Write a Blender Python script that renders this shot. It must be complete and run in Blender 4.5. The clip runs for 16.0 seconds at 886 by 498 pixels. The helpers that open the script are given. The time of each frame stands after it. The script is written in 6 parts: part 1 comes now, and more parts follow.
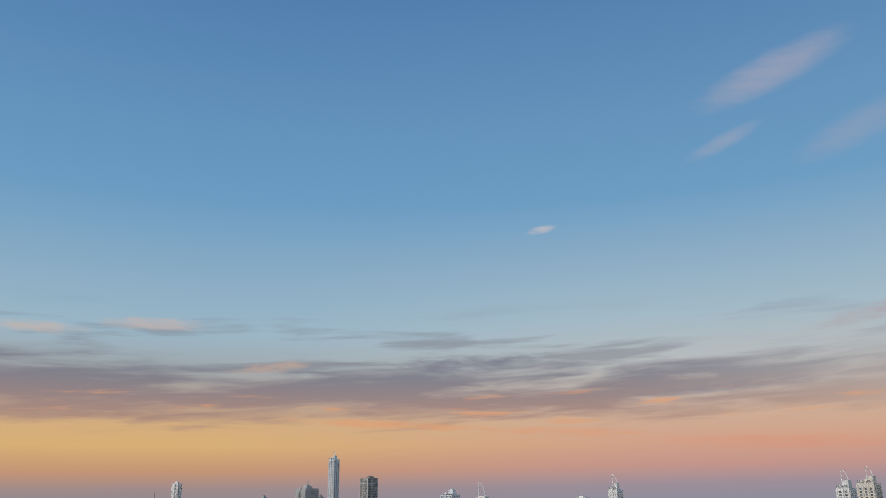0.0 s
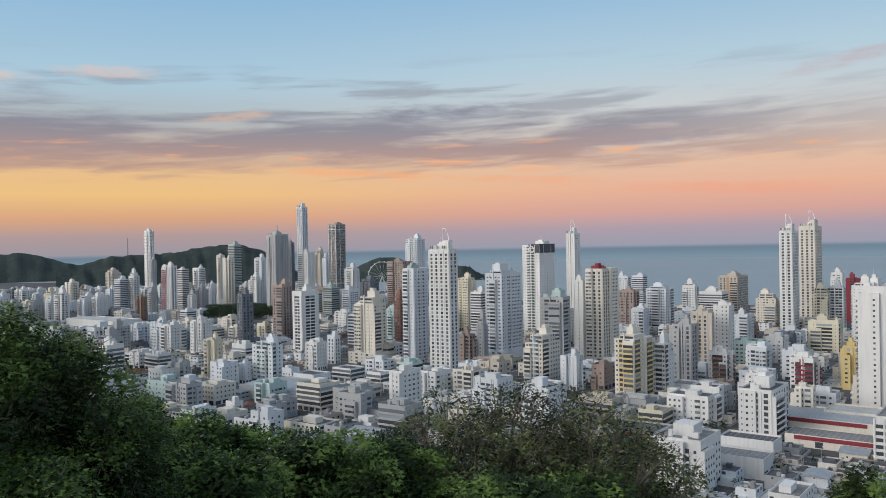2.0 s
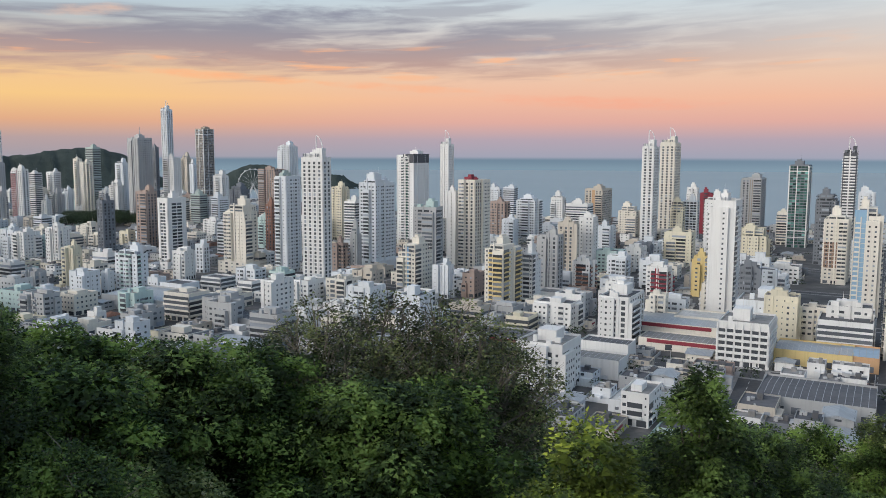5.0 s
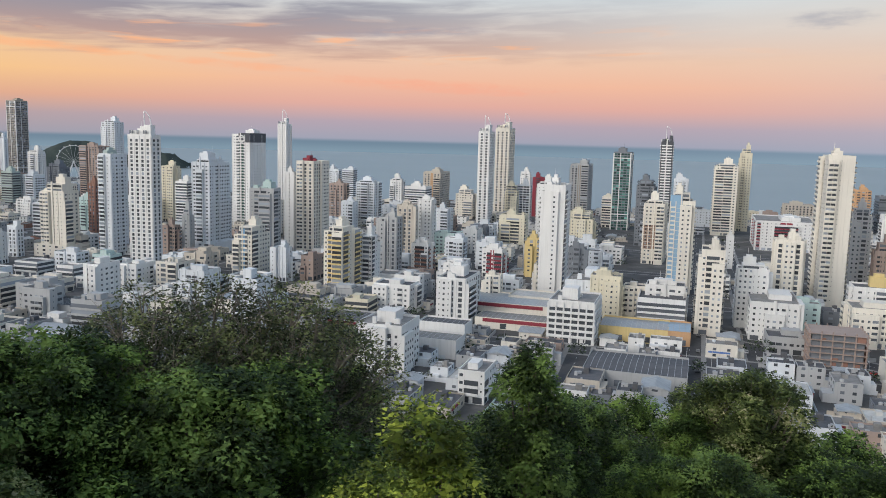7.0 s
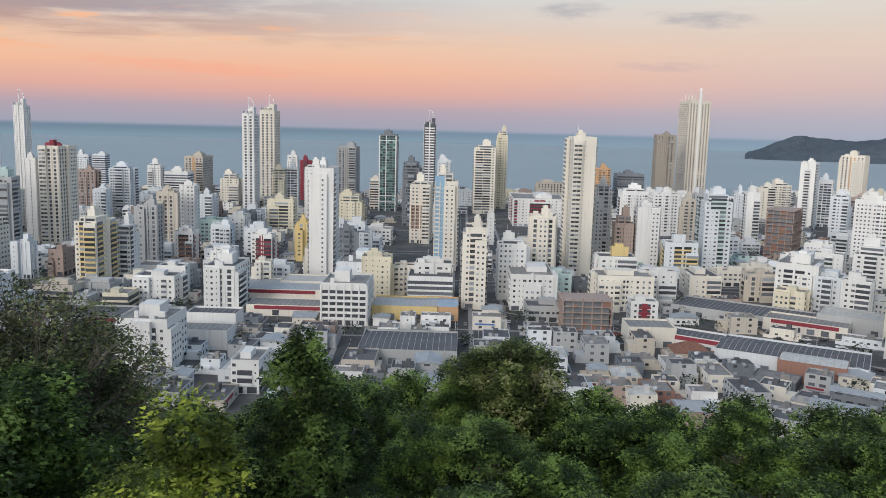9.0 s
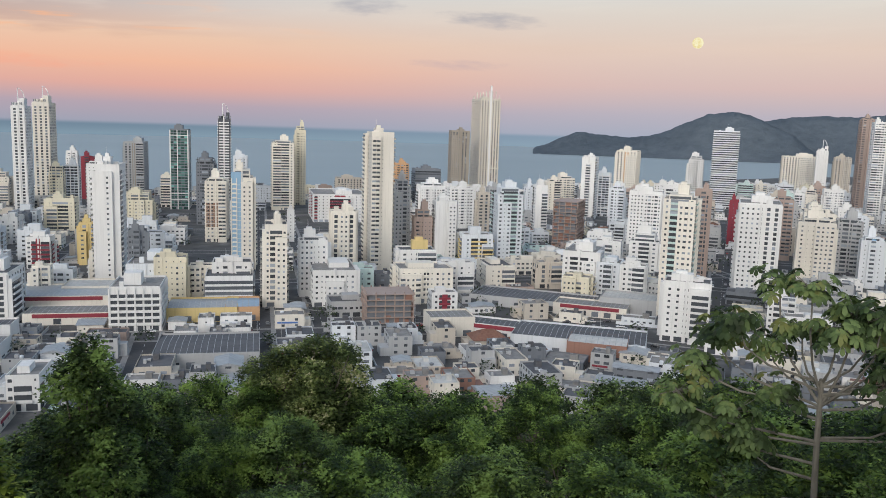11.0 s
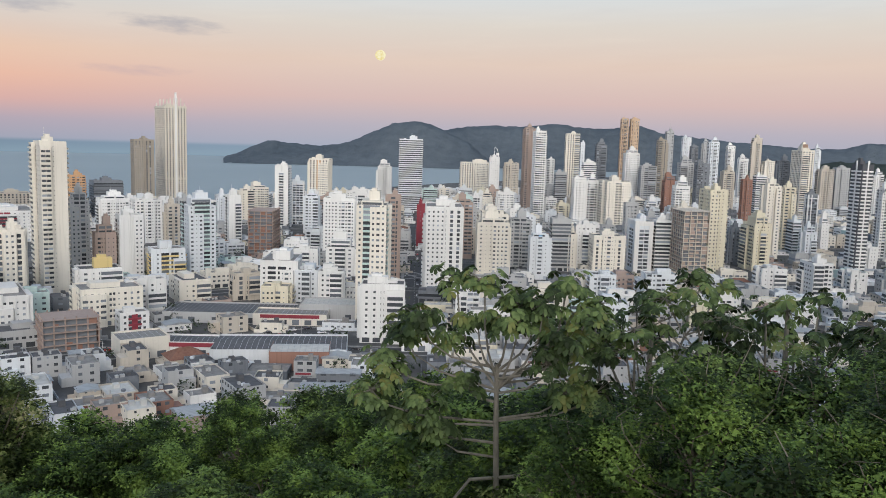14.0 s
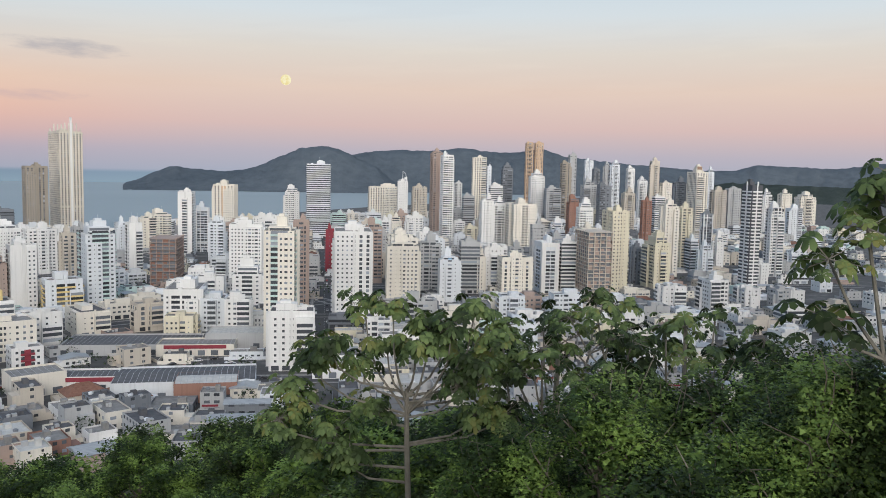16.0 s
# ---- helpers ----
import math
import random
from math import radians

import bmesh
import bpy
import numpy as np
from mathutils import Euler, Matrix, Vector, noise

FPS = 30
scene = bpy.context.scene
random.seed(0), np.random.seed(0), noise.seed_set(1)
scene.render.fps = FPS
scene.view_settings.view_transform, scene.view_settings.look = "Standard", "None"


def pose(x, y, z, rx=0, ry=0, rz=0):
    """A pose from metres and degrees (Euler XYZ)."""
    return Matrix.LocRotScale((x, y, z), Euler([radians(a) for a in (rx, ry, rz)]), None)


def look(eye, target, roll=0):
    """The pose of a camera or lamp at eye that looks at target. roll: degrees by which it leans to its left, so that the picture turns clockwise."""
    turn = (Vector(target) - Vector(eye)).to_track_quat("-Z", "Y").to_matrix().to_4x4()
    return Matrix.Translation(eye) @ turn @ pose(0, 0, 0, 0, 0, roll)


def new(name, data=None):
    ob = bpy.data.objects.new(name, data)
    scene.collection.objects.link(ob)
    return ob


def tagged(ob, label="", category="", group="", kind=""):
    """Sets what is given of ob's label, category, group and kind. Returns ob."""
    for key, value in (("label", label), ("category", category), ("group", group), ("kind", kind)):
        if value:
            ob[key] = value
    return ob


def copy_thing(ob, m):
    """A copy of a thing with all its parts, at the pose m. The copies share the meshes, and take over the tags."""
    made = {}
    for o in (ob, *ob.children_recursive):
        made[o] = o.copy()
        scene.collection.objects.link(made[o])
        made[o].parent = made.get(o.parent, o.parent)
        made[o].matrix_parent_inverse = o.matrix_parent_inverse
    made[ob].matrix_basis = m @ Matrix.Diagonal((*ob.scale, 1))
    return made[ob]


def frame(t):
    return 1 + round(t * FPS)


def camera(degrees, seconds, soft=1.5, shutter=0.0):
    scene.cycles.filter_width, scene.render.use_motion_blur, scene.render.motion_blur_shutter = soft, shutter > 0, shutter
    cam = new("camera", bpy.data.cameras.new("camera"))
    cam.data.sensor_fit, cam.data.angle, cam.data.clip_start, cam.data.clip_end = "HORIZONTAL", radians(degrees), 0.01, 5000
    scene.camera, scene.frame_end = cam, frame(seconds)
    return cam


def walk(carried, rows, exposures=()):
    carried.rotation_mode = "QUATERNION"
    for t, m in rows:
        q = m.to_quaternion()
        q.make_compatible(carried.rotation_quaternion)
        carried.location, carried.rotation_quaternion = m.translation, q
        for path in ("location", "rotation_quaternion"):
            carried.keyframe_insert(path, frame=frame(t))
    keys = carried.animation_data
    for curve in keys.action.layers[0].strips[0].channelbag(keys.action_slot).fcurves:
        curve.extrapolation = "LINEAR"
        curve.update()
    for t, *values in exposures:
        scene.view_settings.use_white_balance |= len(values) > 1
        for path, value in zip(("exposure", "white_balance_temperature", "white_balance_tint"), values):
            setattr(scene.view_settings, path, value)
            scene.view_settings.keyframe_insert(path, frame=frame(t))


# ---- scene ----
cam = camera(56.62, 16.0, 0.9)
EYE = 100.0  # the viewer stands on a hilltop, 100 m above the town
ARM = 0.4    # the hand-held camera swings round the standing viewer
ROWS = [  # seconds, yaw, pitch, roll
    (0.0, 0.88, 17.05, 0.68),
    (0.5, 0.00, 10.95, 0.55),
    (1.0, -0.48, 6.47, 0.75),
    (1.5, -0.95, 2.75, 0.92),
    (2.0, -1.52, -0.31, 1.07),
    (2.5, -2.24, -2.59, 1.09),
    (3.0, -3.26, -4.22, 0.99),
    (3.5, -4.56, -5.22, 0.75),
    (6.0, -15.11, -7.21, -0.85),
    (6.5, -17.89, -7.48, -1.20),
    (7.0, -21.28, -7.75, -1.49),
    (7.5, -25.26, -8.00, -1.60),
    (8.0, -29.51, -8.24, -1.65),
    (8.5, -33.60, -8.40, -1.60),
    (9.0, -37.31, -8.52, -1.45),
    (11.5, -55.01, -8.35, -2.06),
    (12.0, -59.12, -8.26, -2.30),
    (12.5, -62.99, -8.19, -2.34),
    (13.0, -66.44, -7.99, -2.20),
    (13.5, -69.52, -7.66, -1.94),
    (14.0, -72.23, -7.23, -1.65),
    (14.5, -74.54, -6.75, -1.46),
    (15.0, -76.41, -6.23, -1.39),
    (15.5, -77.75, -5.76, -1.25),
    (16.0, -78.59, -5.40, -1.23),
]
EXPOSURES = [(0.0, -0.45), (0.5, -0.4), (1.0, -0.32), (1.5, -0.19), (2.0, -0.12), (3.5, 0.0), (7.0, 0.03), (9.0, 0.03), (12.5, 0.0), (16.0, 0.02)]
walk(cam, [(t, pose(-ARM * math.sin(radians(a)), ARM * math.cos(radians(a)), EYE, 90 + p, r, a)) for t, a, p, r in ROWS], EXPOSURES)

# ---- sky and light ----
MOON_AZ = -67.8   # azimuth in degrees, 0 is +y, positive towards -x
SUN_AZ = 112.0    # the sun has just gone down behind the viewer


def heading(az, dist, z=0.0):
    a = radians(az)
    return Vector((-math.sin(a) * dist, math.cos(a) * dist, z))


class Nodes:
    """Short hand for building a node tree."""

    def __init__(self, tree):
        self.tree = tree
        tree.nodes.clear()

    def add(self, kind, **sets):
        n = self.tree.nodes.new(kind)
        for k, v in sets.items():
            setattr(n, k, v)
        return n

    def link(self, a, b):
        self.tree.links.new(a, b)

    def put(self, socket, v):
        if isinstance(v, bpy.types.NodeSocket):
            self.link(v, socket)
        else:
            socket.default_value = v

    def math(self, op, a, b=0.0, c=0.0, clamp=False):
        n = self.add("ShaderNodeMath", operation=op, use_clamp=clamp)
        for s, v in zip(n.inputs, (a, b, c)):
            self.put(s, v)
        return n.outputs[0]

    def mix(self, f, a, b, blend="MIX"):
        n = self.add("ShaderNodeMix", data_type="RGBA", blend_type=blend)
        self.put(n.inputs[0], f)
        for s, v in ((n.inputs[6], a), (n.inputs[7], b)):
            self.put(s, (*v, 1.0) if isinstance(v, tuple) and len(v) == 3 else v)
        return n.outputs[2]

    def ramp(self, f, stops, mode="LINEAR"):
        n = self.add("ShaderNodeValToRGB")
        n.color_ramp.interpolation = mode
        el = n.color_ramp.elements
        while len(el) < len(stops):
            el.new(0.5)
        for e, (p, c) in zip(el, stops):
            e.position = p
            e.color = (*c, 1.0) if isinstance(c, tuple) else (c, c, c, 1.0)
        self.put(n.inputs[0], f)
        return n.outputs[0]

    def noise(self, vec, scale, detail=4.0, rough=0.5, out=0):
        n = self.add("ShaderNodeTexNoise")
        if vec is not None:
            self.link(vec, n.inputs["Vector"])
        n.inputs["Scale"].default_value, n.inputs["Detail"].default_value, n.inputs["Roughness"].default_value = scale, detail, rough
        return n.outputs[out]

    def span(self, v, a, b, c=0.0, d=1.0, smooth=True):
        n = self.add("ShaderNodeMapRange", interpolation_type="SMOOTHSTEP" if smooth else "LINEAR")
        for s, x in zip(n.inputs, (v, a, b, c, d)):
            self.put(s, x)
        return n.outputs[0]

    def xyz(self, x, y, z):
        n = self.add("ShaderNodeCombineXYZ")
        for s, v in zip(n.inputs, (x, y, z)):
            self.put(s, v)
        return n.outputs[0]


def lin(r, g, b):
    """Linear colour from 8-bit display values."""
    return tuple(((c / 255 + 0.055) / 1.055) ** 2.4 if c > 10 else c / 255 / 12.92 for c in (r, g, b))


def make_sky():
    world = bpy.data.worlds.new("dusk_sky")
    scene.world = world
    world.use_nodes = True
    n = Nodes(world.node_tree)
    way = n.add("ShaderNodeTexCoord").outputs["Generated"]
    sep = n.add("ShaderNodeSeparateXYZ")
    n.link(way, sep.inputs[0])
    x, y, z = sep.outputs
    el = n.math("MULTIPLY", n.math("ARCSINE", z), 180 / math.pi)
    az = n.math("MULTIPLY", n.math("ARCTAN2", n.math("MULTIPLY", x, -1.0), y), 180 / math.pi)
    h = n.math("DIVIDE", n.math("ADD", el, 0.5), 40.5)  # -0.5 .. 40 degrees

    def band(*stops):
        return n.ramp(h, [((e + 0.5) / 40.5, lin(*c)) for e, c in stops])

    # the band of colours over the sea, from the golden north-east to the pale south-east
    gold = band((-0.5, (158, 156, 168)), (0.9, (182, 160, 160)), (2.0, (224, 171, 136)), (3.6, (246, 201, 136)), (5.0, (242, 199, 146)), (6.6, (208, 184, 166)), (8.5, (184, 192, 196)), (11.0, (178, 209, 227)), (20, (124, 179, 223)), (40, (76, 126, 188)))
    rose = band((-0.5, (156, 162, 180)), (0.9, (180, 164, 176)), (2.1, (224, 172, 160)), (3.6, (240, 186, 158)), (5.2, (236, 198, 172)), (7.0, (222, 208, 198)), (9.0, (210, 215, 217)), (12.0, (187, 213, 228)), (20, (127, 181, 224)), (40, (80, 129, 188)))
    pale = band((-0.5, (164, 172, 190)), (1.2, (184, 178, 190)), (3.0, (214, 188, 184)), (5.5, (226, 204, 190)), (8.0, (224, 216, 206)), (10.5, (212, 221, 226)), (15.0, (190, 212, 228)), (24, (146, 186, 218)), (40, (104, 142, 188)))
    side = n.mix(n.span(az, 20.0, -16.0), gold, rose)
    side = n.mix(n.span(az, -30.0, -68.0), side, pale)

    # stratus streaks low in the north-east, thinning to the right
    flat = n.xyz(n.math("MULTIPLY", az, 0.045), n.math("MULTIPLY", n.math("ADD", el, n.math("MULTIPLY", az, 0.035)), 0.42), 0.0)
    warp = n.noise(flat, 2.0, 3.0, 0.5, 1)
    bent = n.add("ShaderNodeVectorMath", operation="MULTIPLY_ADD")
    n.link(warp, bent.inputs[0])
    bent.inputs[1].default_value = (0.35, 0.35, 0.0)
    n.link(flat, bent.inputs[2])
    streak = n.noise(bent.outputs[0], 1.7, 6.0, 0.52)
    # a close bank low down, loose spindles above it
    wavy = n.math("ADD", el, n.math("MULTIPLY", n.math("SUBTRACT", n.noise(bent.outputs[0], 2.6, 5.0, 0.55), 0.5), 5.0))
    bank = n.math("MULTIPLY", n.math("MULTIPLY", n.span(wavy, 4.6, 6.4), n.span(wavy, 9.8, 7.8)), n.span(streak, 0.29, 0.50))
    loose = n.math("MULTIPLY", n.math("MULTIPLY", n.span(el, 6.5, 8.0), n.span(el, 13.4, 10.5)), n.span(streak, 0.50, 0.66, 0.0, 0.6))
    left = n.span(az, -44.0, -8.0, 0.06, 1.0)
    amount = n.math("MULTIPLY", n.math("MULTIPLY", n.math("MAXIMUM", bank, loose), left), 0.88, clamp=True)
    grey = n.mix(n.span(el, 5.0, 8.5), lin(190, 154, 144), lin(140, 140, 155))
    col = n.mix(amount, side, grey)
    # glowing undersides
    lit = n.math("MULTIPLY", n.math("MULTIPLY", n.span(el, 4.2, 5.6), n.span(el, 8.0, 6.2)), n.span(n.noise(bent.outputs[0], 3.1, 4.0), 0.56, 0.70))
    lit = n.math("MULTIPLY", lit, n.span(az, -48.0, -20.0, 0.0, 0.8))
    col = n.mix(lit, col, lin(252, 184, 138))
    # single streaks and wisps: middle, half length and width in degrees, tilt, colour, strength
    ragged = n.math("MULTIPLY", n.math("SUBTRACT", n.noise(n.xyz(n.math("MULTIPLY", az, 0.5), n.math("MULTIPLY", el, 2.2), 1.0), 1.0, 5.0, 0.6), 0.5), 4.2)

    def smear(base, a0, e0, ln, wd, tilt, rgb, strength, rough=1.0):
        da, de = n.math("SUBTRACT", az, a0), n.math("SUBTRACT", el, e0)
        along = n.math("DIVIDE", da, ln)
        across = n.math("DIVIDE", n.math("ADD", de, n.math("MULTIPLY", da, tilt)), wd)
        r = n.math("ADD", n.math("ADD", n.math("MULTIPLY", along, along), n.math("MULTIPLY", across, across)), n.math("MULTIPLY", ragged, rough))
        return n.mix(n.math("MULTIPLY", n.span(r, 1.9, -0.9), strength), base, lin(*rgb))

    col = smear(col, -23.5, 26.8, 4.6, 1.1, 0.26, (208, 198, 210), 0.6, 0.3)
    col = smear(col, -19.8, 22.9, 2.2, 0.5, 0.33, (196, 196, 212), 0.5, 0.3)
    col = smear(col, -28.5, 22.4, 3.6, 1.0, 0.30, (190, 190, 208), 0.42, 0.3)
    col = smear(col, -28.5, 11.1, 4.4, 0.45, 0.16, (200, 176, 180), 0.6)
    col = smear(col, 20.5, 11.4, 3.0, 0.38, 0.02, (226, 204, 196), 0.75)
    col = smear(col, 27.1, 10.8, 2.4, 0.35, 0.0, (226, 206, 196), 0.75)
    col = smear(col, 12.6, 8.8, 2.4, 0.34, 0.10, (230, 194, 174), 0.7)
    col = smear(col, -1.4, 9.1, 5.2, 0.55, 0.05, (136, 138, 156), 0.8)
    col = smear(col, 4.4, 5.0, 6.0, 0.25, -0.05, (253, 182, 134), 0.85)
    col = smear(col, -7.4, 4.4, 5.0, 0.26, -0.04, (250, 180, 140), 0.7)
    col = smear(col, -21.0, 3.4, 6.5, 0.4, -0.03, (248, 168, 140), 0.6)
    col = smear(col, -18.6, 6.9, 6.0, 0.3, 0.05, (160, 156, 168), 0.6)
    col = smear(col, -45.7, 7.8, 2.2, 0.5, 0.02, (160, 162, 174), 0.6)
    col = smear(col, -54.1, 7.2, 3.0, 0.45, -0.04, (156, 158, 170), 0.65)
    col = smear(col, -52.0, 4.2, 2.6, 0.3, 0.0, (190, 170, 176), 0.5)
    col = smear(col, -6.5, 18.15, 0.9, 0.22, 0.14, (214, 214, 224), 0.9)
    # the afterglow behind the viewer and the dome overhead
    col = n.mix(n.span(el, 36.0, 62.0), col, (0.46, 0.50, 0.56))
    back = n.math("DIVIDE", n.math("ADD", n.math("MULTIPLY", x, heading(SUN_AZ, 1)[0]), n.math("MULTIPLY", y, heading(SUN_AZ, 1)[1])), 1.0)
    glow = n.math("MULTIPLY", n.span(back, 0.2, 0.95), n.span(el, 80.0, 10.0))
    col = n.mix(glow, col, (2.35, 2.2, 2.0))
    # the sea and land past the edge of the model fade into haze
    below = n.mix(n.span(az, -20.0, -75.0), lin(114, 136, 154), lin(140, 160, 180))
    below = n.mix(n.span(el, -0.45, -1.2), below, n.mix(n.span(az, -20.0, -75.0), lin(129, 152, 168), lin(142, 163, 180)))
    deep = n.span(el, -0.22, -0.52)
    col = n.mix(deep, col, below)
    bg = n.add("ShaderNodeBackground")
    n.link(col, bg.inputs[0])
    bg.inputs[1].default_value = SKY_STRENGTH
    out = n.add("ShaderNodeOutputWorld")
    n.link(bg.outputs[0], out.inputs[0])


SKY_STRENGTH = 1.0
make_sky()
sun = new("sun", bpy.data.lights.new("sun", "SUN"))
sun.data.energy, sun.data.angle, sun.data.color = 1.15, radians(30), (1.0, 0.95, 0.90)
sun.matrix_world = look(heading(SUN_AZ, 100, 45), (0, 0, 0))

# ---- materials ----
def principled(name):
    m = bpy.data.materials.new(name)
    m.use_nodes = True
    n = Nodes(m.node_tree)
    b = n.add("ShaderNodeBsdfPrincipled")
    out = n.add("ShaderNodeOutputMaterial")
    n.link(b.outputs[0], out.inputs[0])
    return m, n, b


def place(n, sx=1.0, sy=1.0, sz=1.0):
    """World position, scaled, as a texture vector."""
    v = n.add("ShaderNodeVectorMath", operation="MULTIPLY")
    n.link(n.add("ShaderNodeNewGeometry").outputs["Position"], v.inputs[0])
    v.inputs[1].default_value = (sx, sy, sz)
    return v.outputs[0]


PAINTS = {}


def paint(key):
    """Weathered wall paint: grime in two scales and rain streaks down the wall."""
    if key in PAINTS:
        return PAINTS[key]
    rgb = COLOURS[key]
    m, n, b = principled("paint_" + key)
    rnd = n.add("ShaderNodeObjectInfo").outputs["Random"]
    big = n.noise(place(n, 0.05, 0.05, 0.03), 1.0, 3.0)
    run = n.noise(place(n, 0.9, 0.9, 0.04), 1.0, 4.0)
    fine = n.noise(place(n, 2.2, 2.2, 1.4), 1.0, 4.0)
    base = n.mix(n.span(rnd, 0.0, 1.0, 0.0, 0.35), rgb, tuple(c * 0.72 for c in rgb))
    c = n.mix(n.span(big, 0.35, 0.7, 0.0, 0.28), base, tuple(c * 0.66 for c in rgb))
    c = n.mix(n.span(run, 0.50, 0.75, 0.0, 0.30), c, tuple(c * 0.52 for c in rgb))
    c = n.mix(n.span(fine, 0.45, 0.8, 0.0, 0.18), c, tuple(c * 0.6 for c in rgb))
    n.link(c, b.inputs["Base Color"])
    b.inputs["Roughness"].default_value = 0.8
    PAINTS[key] = m
    return m


COLOURS = {
    "white": (0.80, 0.80, 0.79), "cool": (0.73, 0.765, 0.80), "cream": (0.78, 0.74, 0.66), "beige": (0.58, 0.53, 0.46),
    "grey": (0.46, 0.47, 0.48), "dark": (0.09, 0.095, 0.11), "yellow": (0.74, 0.58, 0.27), "lemon": (0.72, 0.67, 0.53), "brown": (0.30, 0.20, 0.15),
    "rose": (0.42, 0.33, 0.29), "red": (0.27, 0.04, 0.06), "orange": (0.58, 0.36, 0.20), "blue": (0.25, 0.45, 0.66), "sky": (0.30, 0.48, 0.66), "navy": (0.10, 0.20, 0.50),
    "teal": (0.54, 0.68, 0.66), "green": (0.42, 0.50, 0.48), "bronze": (0.36, 0.32, 0.27), "slate": (0.20, 0.22, 0.25), "brick": (0.31, 0.17, 0.13),
    "sand": (0.69, 0.64, 0.56), "apricot": (0.60, 0.44, 0.31),
}


def glass_material(name, rgb, rough=0.12):
    m, n, b = principled(name)
    rnd = n.add("ShaderNodeNewGeometry").outputs["Random Per Island"]
    c = n.ramp(rnd, [(0.0, tuple(x * 0.45 for x in rgb)), (0.55, rgb), (0.85, tuple(min(1, x * 2.2) for x in rgb)), (1.0, tuple(min(1, x * 4.5) for x in rgb))])
    n.link(c, b.inputs["Base Color"])
    b.inputs["Roughness"].default_value = rough
    b.inputs["IOR"].default_value = 1.5
    return m


GLASS = glass_material("window_glass", (0.095, 0.105, 0.12), 0.2)
GREENGLASS = glass_material("green_glass", (0.05, 0.11, 0.10))
SLAB = paint("white")


def mottled(name, stops, scale=0.3, rough=0.9, bump=0.0, stretch=(1, 1, 1), detail=5.0):
    m, n, b = principled(name)
    v = place(n, *(scale * s for s in stretch))
    f = n.noise(v, 1.0, detail, 0.6)
    big = n.noise(place(n, scale * 0.13, scale * 0.13, scale * 0.13), 1.0, 3.0)
    c = n.ramp(n.math("ADD", n.math("MULTIPLY", f, 0.65), n.math("MULTIPLY", big, 0.35)), stops)
    n.link(c, b.inputs["Base Color"])
    b.inputs["Roughness"].default_value = rough
    if bump:
        bm = n.add("ShaderNodeBump")
        bm.inputs["Strength"].default_value, bm.inputs["Distance"].default_value = 0.8, bump
        n.link(f, bm.inputs["Height"])
        n.link(bm.outputs[0], b.inputs["Normal"])
    return m


ASPHALT = mottled("asphalt", [(0.3, (0.045, 0.047, 0.052)), (0.7, (0.085, 0.087, 0.092))], 0.5)
PAVING = mottled("paving", [(0.3, (0.20, 0.20, 0.20)), (0.7, (0.34, 0.33, 0.32))], 0.4)
LINE = mottled("road_paint", [(0.3, (0.5, 0.5, 0.48)), (0.7, (0.7, 0.7, 0.68))], 1.0)
ROOFS = {
    "concrete": mottled("roof_concrete", [(0.3, (0.15, 0.15, 0.15)), (0.7, (0.34, 0.33, 0.32))], 0.35),
    "dark": mottled("roof_dark", [(0.3, (0.07, 0.075, 0.085)), (0.7, (0.14, 0.14, 0.15))], 0.35),
    "metal": mottled("roof_metal", [(0.3, (0.24, 0.26, 0.28)), (0.7, (0.44, 0.46, 0.48))], 0.5, 0.45, stretch=(3, 0.3, 1)),
    "tile": mottled("roof_tile", [(0.3, (0.15, 0.072, 0.05)), (0.7, (0.27, 0.14, 0.10))], 0.9),
    "light": mottled("roof_light", [(0.3, (0.40, 0.40, 0.39)), (0.7, (0.64, 0.64, 0.62))], 0.4),
    "blue": mottled("roof_blue", [(0.3, (0.26, 0.36, 0.46)), (0.7, (0.36, 0.47, 0.58))], 0.5, 0.5),
}
BARK = mottled("bark", [(0.3, (0.10, 0.085, 0.065)), (0.7, (0.24, 0.21, 0.17))], 6.0, 0.9, 0.02, (1, 1, 0.25))
PALEBARK = mottled("pale_bark", [(0.3, (0.10, 0.095, 0.08)), (0.7, (0.25, 0.235, 0.20))], 7.0, 0.9, 0.01, (1, 1, 0.4))


def leaf_material(name, dark, light, dry=None):
    m = bpy.data.materials.new(name)
    m.use_nodes = True
    n = Nodes(m.node_tree)
    g = n.add("ShaderNodeNewGeometry")
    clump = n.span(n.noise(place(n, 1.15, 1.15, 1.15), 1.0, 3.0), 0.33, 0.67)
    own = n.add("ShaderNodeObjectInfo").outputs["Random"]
    # clump noise paints lit tufts and shaded gaps; leaf and tree tones vary too
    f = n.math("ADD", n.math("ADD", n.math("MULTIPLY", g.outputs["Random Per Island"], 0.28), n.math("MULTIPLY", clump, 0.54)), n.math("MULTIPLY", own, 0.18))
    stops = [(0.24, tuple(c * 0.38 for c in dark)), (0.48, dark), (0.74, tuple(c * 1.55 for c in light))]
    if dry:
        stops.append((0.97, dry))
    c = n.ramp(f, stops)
    b = n.add("ShaderNodeBsdfPrincipled")
    n.link(c, b.inputs["Base Color"])
    b.inputs["Roughness"].default_value = 0.6
    b.inputs["Specular IOR Level"].default_value = 0.25
    t = n.add("ShaderNodeBsdfTranslucent")
    n.link(c, t.inputs[0])
    mx = n.add("ShaderNodeMixShader")
    mx.inputs[0].default_value = 0.22
    n.link(b.outputs[0], mx.inputs[1])
    n.link(t.outputs[0], mx.inputs[2])
    out = n.add("ShaderNodeOutputMaterial")
    n.link(mx.outputs[0], out.inputs[0])
    return m


